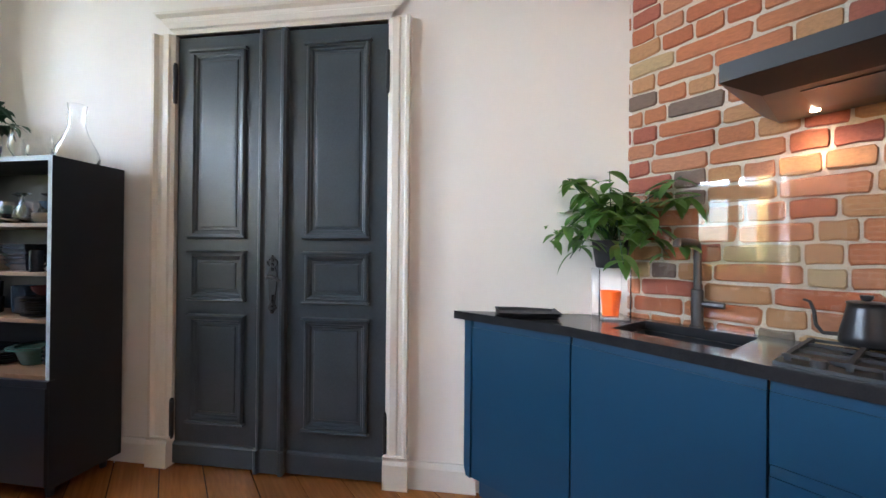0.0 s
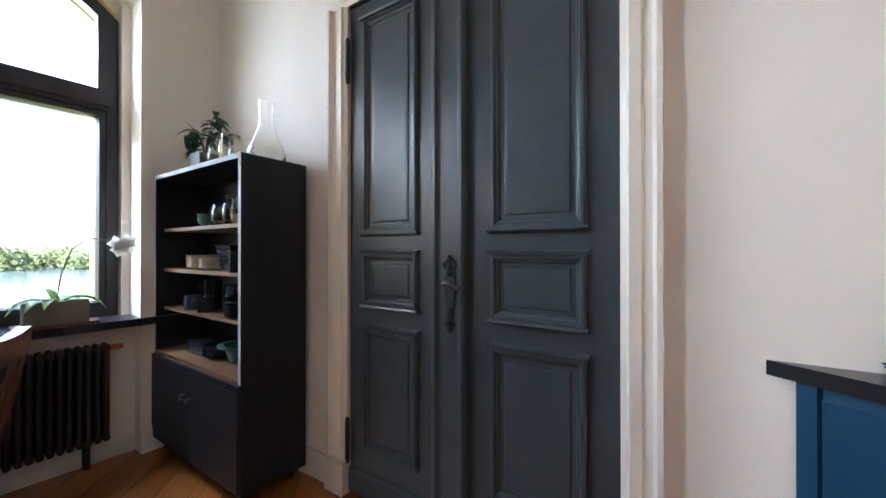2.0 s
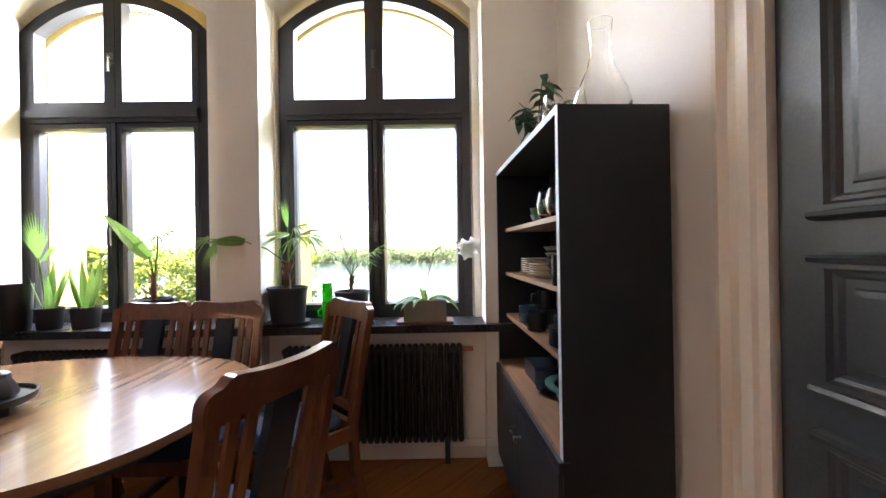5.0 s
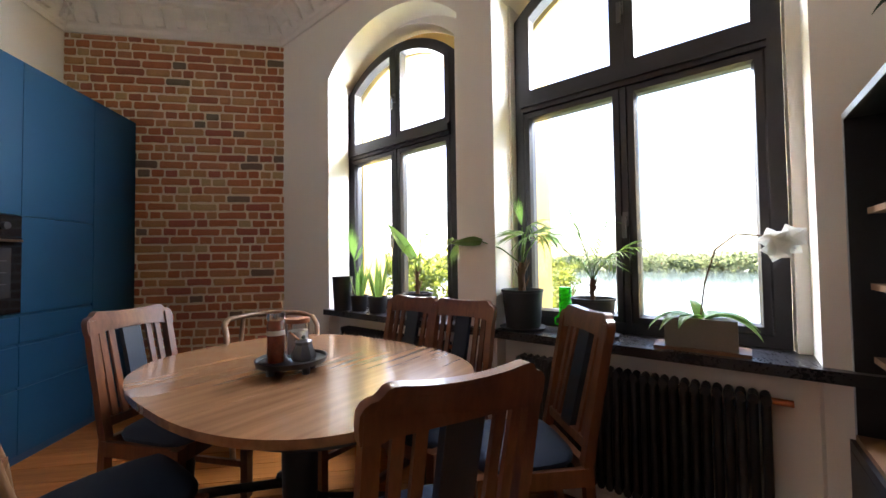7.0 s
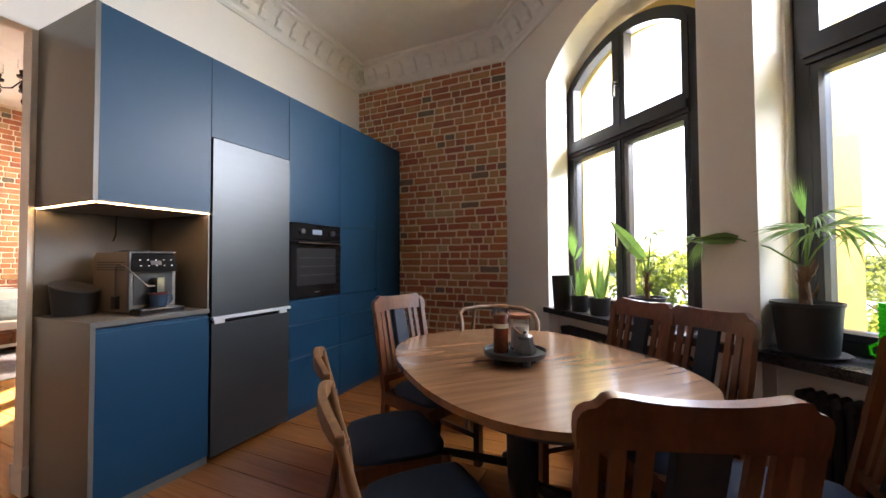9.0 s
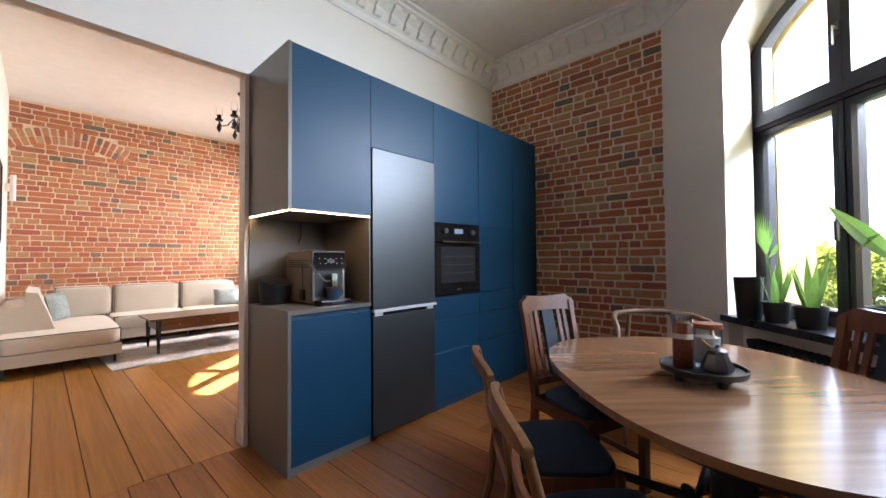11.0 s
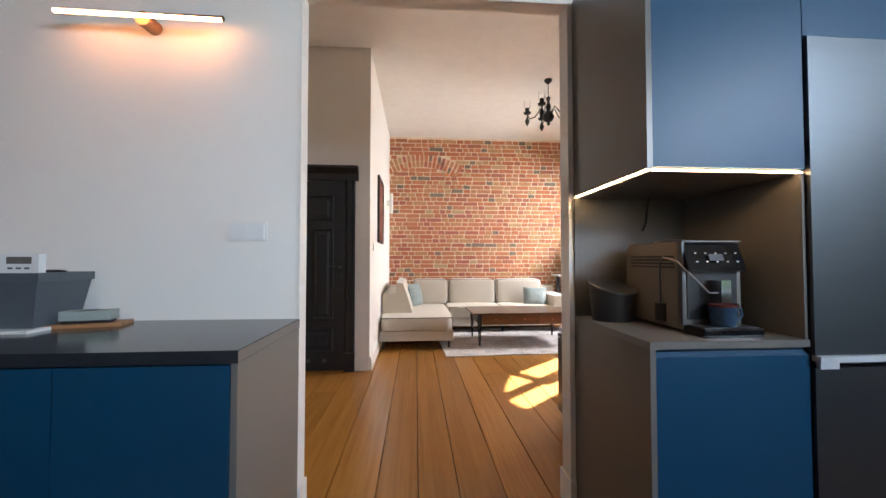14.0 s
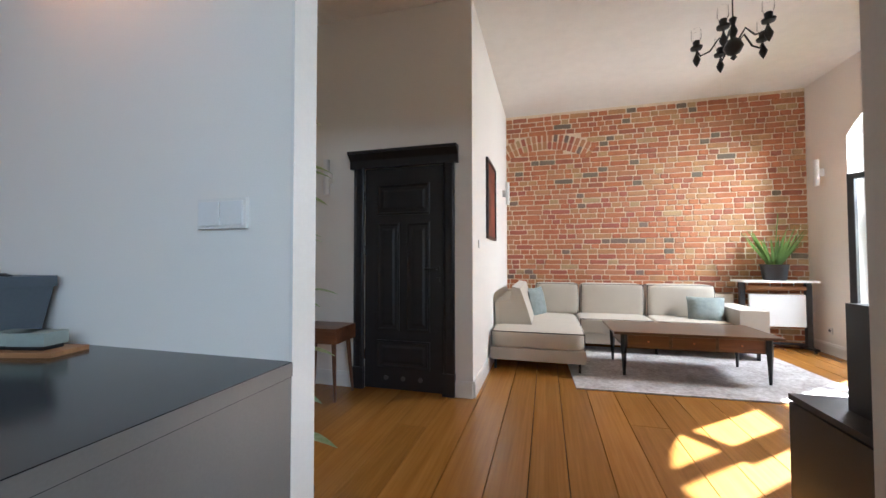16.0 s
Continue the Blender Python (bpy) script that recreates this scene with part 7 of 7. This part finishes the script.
solo("rug", bx(-1.24, 1.24, -0.9, 0.9, 0.0005, 0.011, w=0.003), RUG_MAT, "pale faded oriental rug under the coffee table", "rug", pose(1.93, 5.06, 0, 0, 0, 2.5))

cl = thing("chandelier", "black wrought chandelier with candle arms and glass cups", "chandelier", pose(2.08, 4.2, 0))
b = lathe(B(), [(0.05, CEIL - 0.001), (0.05, CEIL - 0.02), (0.02, CEIL - 0.05), (0.006, CEIL - 0.06), (0.006, 3.36), (0.03, 3.34), (0.015, 3.28), (0.035, 3.22), (0.018, 3.17), (0.06, 3.12), (0.075, 3.08), (0.05, 3.03), (0.015, 3.01), (0.025, 2.99), (0.002, 2.965)], n=16)
part("stem", b, BLACK_IRON, cl, smooth=50)
for k in range(5):
    a = k * 1.257 + 0.3
    ca_, sa = math.cos(a), math.sin(a)
    arm = part("arm", tube(B(), [(0.03 * ca_, 0.03 * sa, 3.12), (0.1 * ca_, 0.1 * sa, 3.2), (0.17 * ca_, 0.17 * sa, 3.1), (0.24 * ca_, 0.24 * sa, 3.08), (0.27 * ca_, 0.27 * sa, 3.14)], 0.008, 8), BLACK_IRON, cl, "curved black arm", smooth=60)
    part("cup", lathe(B(), [(0.012, 3.14), (0.045, 3.15), (0.05, 3.17), (0.025, 3.18), (0.03, 3.22), (0.02, 3.23)], (0.27 * ca_, 0.27 * sa, 0), 14), BLACK_IRON, arm, smooth=50)
    part("shade", lathe(B(), [(0.028, 3.225), (0.042, 3.25), (0.04, 3.33), (0.038, 3.33), (0.04, 3.252), (0.027, 3.228)], (0.27 * ca_, 0.27 * sa, 0), 14, False), GLASS, arm, "clear glass shade", smooth=60)
    part("pendant", lathe(B(), [(0.003, 3.13), (0.012, 3.10), (0.032, 3.05), (0.022, 3.02), (0.003, 2.985)], (0.27 * ca_, 0.27 * sa, 0), 12), BLACK_IRON, arm, smooth=50)

pic = thing("picture", "dark framed abstract picture on the white wall", "picture", Matrix(((0, 1, 0, X_LEFT), (-1, 0, 0, 0), (0, 0, 1, 0), (0, 0, 0, 1))))
pb = rect_steps(B(), -5.08, -4.40, 1.44, 2.33, [(0, 0.001), (0, 0.028), (0.03, 0.03), (0.035, 0.018)], False)
part("picture_frame", pb, BLACK_PLASTIC, pic, "thin black frame")
part("print", box(B(), -5.05, -4.43, 0.005, 0.016, 1.47, 2.30), mat("dark_print", (0.03, 0.018, 0.014), 0.4, 0, 0.5, 3, 12, 0, warm=(0.28, 0.07, 0.04)), pic, "dark red and black abstract print")


def sconce(m, label="white up-and-down wall lamp"):
    t = thing("wall_sconce", label, "wall lamp", m, "wall sconces")
    part("tube", lathe(B(), [(0.03, -0.17), (0.03, 0.17), (0.02, 0.17)], (0, 0.075, 0), 18), PAPER_WHITE, t, smooth=50)
    part("bracket", bx(-0.02, 0.02, 0, 0.05, -0.05, 0.05, w=0.004), PAPER_WHITE, t)


sconce(pose(-1.58, Y_LDOOR, 2.01, 0, 0, 180))
sconce(pose(X_LEFT, 6.05, 2.2, 0, 0, -90))
sconce(pose(X_RIGHT, 6.33, 2.33, 0, 0, 90))
ws = thing("wall_socket", "white wall socket near the skirting", "socket", pose(X_RIGHT, 6.28, 0.30, 0, 0, 90))
part("plate", bx(-0.04, 0.04, 0.0005, 0.01, -0.04, 0.04, w=0.003), PAPER_WHITE, ws)
part("insert", lathe(B(), [(0.02, 0.0), (0.02, 0.002)], n=16), BOX_GREY, ws, m=pose(0, 0.0125, 0, 90))
lsw = thing("light_switch", "small white switch on the white wall", "switch", pose(X_LEFT, 3.95, 1.36, 0, 0, -90))
part("plate", bx(-0.04, 0.04, 0.0005, 0.01, -0.04, 0.04, w=0.003), PAPER_WHITE, lsw)

co = thing("drinks_trolley", "black framed trolley with a white panel and pale top", "trolley", pose(3.40, 6.40, 0))
part("top", bx(-0.42, 0.42, -0.17, 0.19, 0.90, 0.925, w=0.004), PAPER_WHITE, co, "pale stone top")
for sx in (-1, 1):
    part("post", bx(sx * 0.37 - 0.03, sx * 0.37 + 0.03, -0.05, 0.01, 0.06, 0.899, w=0.004), BLACK_IRON, co)
    part("foot", bx(sx * 0.37 - 0.03, sx * 0.37 + 0.03, -0.17, 0.17, 0.03, 0.06, w=0.004), BLACK_IRON, co)
    for y in (-0.14, 0.14):
        part("wheel", tube(B(), [(sx * 0.37 - 0.01, y, 0.016), (sx * 0.37 + 0.01, y, 0.016)], 0.016, 12), BLACK_PLASTIC, co)
part("panel", bx(-0.31, 0.31, -0.085, -0.055, 0.32, 0.74, w=0.004), PAPER_WHITE, co, "white front panel")
part("roll", tube(B(), [(-0.33, -0.04, 0.82), (0.33, -0.04, 0.82)], 0.03, 14), BOARD_WOOD, co, "brown roller", smooth=50)
part("crossbar", bx(-0.34, 0.34, -0.02, 0.01, 0.07, 0.10, w=0.003), BLACK_IRON, co)
lp_ = thing("potted_plant", "strap-leaved green plant in a dark round pot on the trolley", "plant", pose(3.40, 6.36, 0.926))
part("pot", lathe(B(), [(0.11, 0), (0.125, 0.01), (0.15, 0.2), (0.16, 0.21), (0.14, 0.2), (0.003, 0.19)], n=28), POT_BLACK, lp_, smooth=50)
lb = B()
rng = random.Random(17)
for k in range(46):
    a = rng.uniform(0, 6.28)
    blade(lb, (0.06 * math.cos(a), 0.06 * math.sin(a), 0.19), (0.55 * math.cos(a), 0.55 * math.sin(a), 1), (math.cos(a), math.sin(a), 0), rng.uniform(0.38, 0.62), 0.04, rng.uniform(0.0, 0.5), 0.3, 7, 0.3)
part("leaf", lb, LEAF_PALE, lp_, "long strap leaves")
part("flower_stalk", tube(B(), [(0, 0, 0.19), (0.02, -0.02, 0.6), (0.04, -0.03, 0.88)], 0.006, 6), LEAF_PALE, lp_)

tvb = thing("sideboard", "low black sideboard behind the opening", "sideboard")
part("body", bx(1.46, 1.95, 1.40, 2.30, 0.05, 0.62, w=0.003), BLACK_PLASTIC, tvb)
part("top", bx(1.45, 1.96, 1.395, 2.31, 0.621, 0.645, w=0.003), SHELF_BLACK, tvb)
for y0, y1 in ((1.405, 1.848), (1.852, 2.295)):
    part("door", bx(1.445, 1.459, y0, y1, 0.06, 0.615, w=0.002), SHELF_BLACK, tvb)
part("plinth", box(B(), 1.49, 1.93, 1.42, 2.27, 0, 0.05), BLACK_PLASTIC, tvb)
spk = thing("loudspeaker", "black loudspeaker standing on the sideboard", "loudspeaker", pose(1.665, 2.02, 0.646))
part("cabinet", bx(-0.11, 0.11, -0.13, 0.13, 0, 0.40, w=0.005), BLACK_PLASTIC, spk)
part("grille", bx(-0.10, 0.10, -0.145, -0.131, 0.02, 0.38, w=0.006), BLACK_IRON, spk)

sdt = thing("side_table", "small walnut side table with splayed legs", "side table", pose(-1.48, 3.38, 0))
part("top_box", bx(-0.22, 0.22, -0.17, 0.17, 0.49, 0.62, w=0.012, seg=3), WALNUT, sdt)
for sx in (-1, 1):
    for sy in (-1, 1):
        part("leg", tube(B(), [(sx * 0.17, sy * 0.12, 0.49), (sx * 0.205, sy * 0.15, 0.0)], 0.021, 12, 0.012), WALNUT, sdt, smooth=60)
cp_ = thing("climbing_plant", "variegated climbing plant behind the wall edge", "plant", pose(-0.60, 1.72, 0))
part("pot", lathe(B(), [(0.10, 0), (0.11, 0.01), (0.13, 0.24), (0.12, 0.24), (0.11, 0.2), (0.003, 0.2)], n=26), POT_BLACK, cp_, smooth=50)
part("stake", tube(B(), [(0, 0, 0.19), (0, 0, 1.75)], 0.018, 8), BARK, cp_)
lb = B()
rng = random.Random(2)
for k in range(34):
    a, z = rng.uniform(0, 6.28), rng.uniform(0.3, 1.85)
    blade(lb, (0.02 * math.cos(a), 0.02 * math.sin(a), z), (math.cos(a), math.sin(a), 0.5), (0, 0, 1), rng.uniform(0.12, 0.2), 0.085, 0.9, 0.2, 7, 0.2)
for z, ln in ((1.74, 0.16), (1.28, 0.2), (1.07, 0.28), (0.83, 0.27), (0.64, 0.2), (0.48, 0.28)):
    blade(lb, (0.01, 0, z), (1, -0.15, 0.35), (0, 0.1, 1), ln, 0.085, 0.55, 0.2, 7, 0.2)
part("leaf", lb, LEAF_VAR, cp_, "cream and green leaves")


# ---- floor boards, bricks ----
def planks(lo, hi, cross0, cross1, wide, seed, material):
    """Boards of uneven width with thin open joints, as parts of the floor."""
    r = random.Random(seed)
    base = bpy.data.objects["floor"]
    meshes = []
    for k in range(6):
        b = box(B(), 0, 1, 0, 1, -0.022, 0.0)
        for v in b.verts:
            if v.co.z > -0.01:
                v.co.x, v.co.y = 0.0006 + v.co.x * 0.9988, 0.008 + v.co.y * 0.984
                v.co.z += r.uniform(-0.0008, 0.0)
        me = bpy.data.meshes.new("plank")
        bmesh.ops.recalc_face_normals(b, faces=b.faces[:])
        b.to_mesh(me)
        b.free()
        me.materials.append(material)
        meshes.append(me)
    c = cross0
    while c < cross1:
        wd = wide * r.uniform(0.85, 1.15)
        start = lo(c, c + wd)
        cuts = [start, start + (hi - start) * r.uniform(0.2, 0.8), hi]
        for p, q in zip(cuts, cuts[1:]):
            ob = new("plank", r.choice(meshes))
            ob.parent = base
            ob.matrix_local = pose(c + wd, p, 0, 0, 0, 90) @ Matrix.Diagonal((q - p - 0.002, wd - 0.002, 1, 1))
        c += wd


def wall_line(m, x):
    """The y at which a wall's inner face stands over x."""
    o, d = m.translation, m.to_3x3().col[0]
    return o.y + (x - o.x) * d.y / d.x


planks(lambda p, q: max(wall_line(DOORW, q), wall_line(WIN, p) - 0.12) - 0.03, Y_OPEN - 0.012, -1.8, 4.2, 0.19, 3, KITCHEN_WOOD)
planks(lambda p, q: Y_OPEN - 0.01, 6.9, -3.7, 4.1, 0.25, 5, FLOOR_WOOD)


def brick_meshes(seed, count=9, name="brick"):
    """Unit bricks, front face towards +y, with chamfered, slightly uneven front edges."""
    r = random.Random(seed)
    out = []
    for k in range(count):
        b = B()
        jit = lambda d: r.uniform(-d, d)
        ring = [(0.05, 0), (0.5, 0), (0.95, 0), (1, 0.16), (1, 0.84), (0.95, 1), (0.5, 1), (0.05, 1), (0, 0.84), (0, 0.16)]
        ring = [(x + jit(0.014), z + jit(0.05)) for x, z in ring]
        back = [b.verts.new((x, -1, z)) for x, z in ring]
        mid = [b.verts.new((x, 0.35 + jit(0.1), z)) for x, z in ring]
        fr = [b.verts.new((0.5 + (x - 0.5) * 0.955 + jit(0.01), 1 - r.uniform(0, 0.2), 0.5 + (z - 0.5) * 0.85 + jit(0.04))) for x, z in ring]
        b.faces.new(fr)
        for p, q in ((back, mid), (mid, fr)):
            for i in range(10):
                j = (i + 1) % 10
                b.faces.new((p[i], p[j], q[j], q[i]))
        bmesh.ops.recalc_face_normals(b, faces=b.faces[:])
        me = bpy.data.meshes.new(name)
        b.to_mesh(me)
        b.free()
        me.materials.append(CLAY_A)
        out.append(me)
    return out


def brickwork(wall, m, a0, a1, z0, z1, seed, near, skip=lambda a, z: False, course=0.0775, headers=0.25, deep=0.012, long=0.25, joint=0.0075):
    """Uneven bond: bricks as parts of the wall where near(a, z) holds, the others joined as stuff."""
    r = random.Random(seed)
    meshes = brick_meshes(seed)
    rest = B()
    made, z, row = 0, z0, 0
    while z + course * 0.6 < z1:
        h = min(course, z1 - z)
        a = a0 - r.uniform(0, 0.2)
        while a < a1:
            ln = (long * 0.48 if r.random() < headers else long) * r.uniform(0.86, 1.12)
            b0, b1 = max(a, a0), min(a + ln, a1)
            a += ln
            if b1 - b0 < 0.03 or skip((b0 + b1) / 2, z + h / 2):
                continue
            j = joint
            mm = m @ Matrix.Translation((b0 + j, 0, z + j + r.uniform(-0.002, 0.002))) @ pose(0, 0, 0, 0, r.uniform(-0.5, 0.5), 0) @ Matrix.Diagonal((b1 - b0 - 2 * j, deep * r.uniform(0.75, 1.15), h - 2 * j + r.uniform(-0.003, 0.002), 1))
            if near((b0 + b1) / 2, z) and made < 300:
                ob = new("brick", r.choice(meshes))
                ob.parent = wall
                ob.matrix_local = mm
                made += 1
            else:
                n0 = len(rest.verts)
                me = r.choice(meshes)
                vs = [rest.verts.new(mm @ v.co) for v in me.vertices]
                for p in me.polygons:
                    rest.faces.new([vs[i] for i in p.vertices])
        z += course
        row += 1
    if rest.verts:
        ob = part("brickwork", rest, CLAY_ISLAND, wall)
        tagged(ob, kind="stuff")
    else:
        rest.free()


HOBM = Matrix(((0, 1, 0, X_HOB), (-1, 0, 0, 0), (0, 0, 1, 0), (0, 0, 0, 1)))
brickwork(bpy.data.objects["wall_hob"], HOBM, -Y_OPEN, 0.785, 0.0, CEIL, 21, lambda a, z: a > -0.75 and 0.9 < z < 2.75, headers=0.64, joint=0.0055, long=0.255, course=0.0807)
BRM = Matrix(((0, -1, 0, X_BRICK), (1, 0, 0, 0), (0, 0, 1, 0), (0, 0, 0, 1)))
brickwork(bpy.data.objects["wall_brick"], BRM, -0.68, Y_OPEN, 0.0, 3.31, 22, lambda a, z: True, lambda a, z: a > 0.70 and z < 2.45, headers=0.70, joint=0.0085, long=0.24)
FARM = Matrix(((-1, 0, 0, 0), (0, -1, 0, Y_FAR), (0, 0, 1, 0), (0, 0, 0, 1)))
ARC_C, ARC_R, ARC_Z = 0.46, 1.22, 1.78


def in_arch(a, z):
    """Whether a place on the end wall lies on the old relieving arch."""
    d = math.hypot(-a - ARC_C, z - ARC_Z)
    return ARC_R - 0.01 < d < ARC_R + 0.25 and abs(-a - ARC_C) < 0.66 and z > ARC_Z


far = bpy.data.objects["wall_living_far"]
brickwork(far, FARM, -X_RIGHT, -X_LEFT, 0.0, CEIL, 23, lambda a, z: 0.75 < z < 2.3 and -a < 2.0, in_arch, headers=0.72, long=0.27, joint=0.0068, course=0.0805)
am = brick_meshes(29, 3)
rr_ = random.Random(4)
for i in range(19):
    t_ = -0.55 + 1.1 * i / 18
    for k in range(2):
        ob = new("brick", rr_.choice(am))
        ob.parent = far
        ob.matrix_local = FARM @ Matrix.Translation((-ARC_C, 0, ARC_Z)) @ pose(0, 0, 0, 0, math.degrees(t_), 0) @ Matrix.Translation((-0.03, 0, ARC_R + 0.122 * k)) @ Matrix.Diagonal((0.06, 0.013, 0.115, 1))
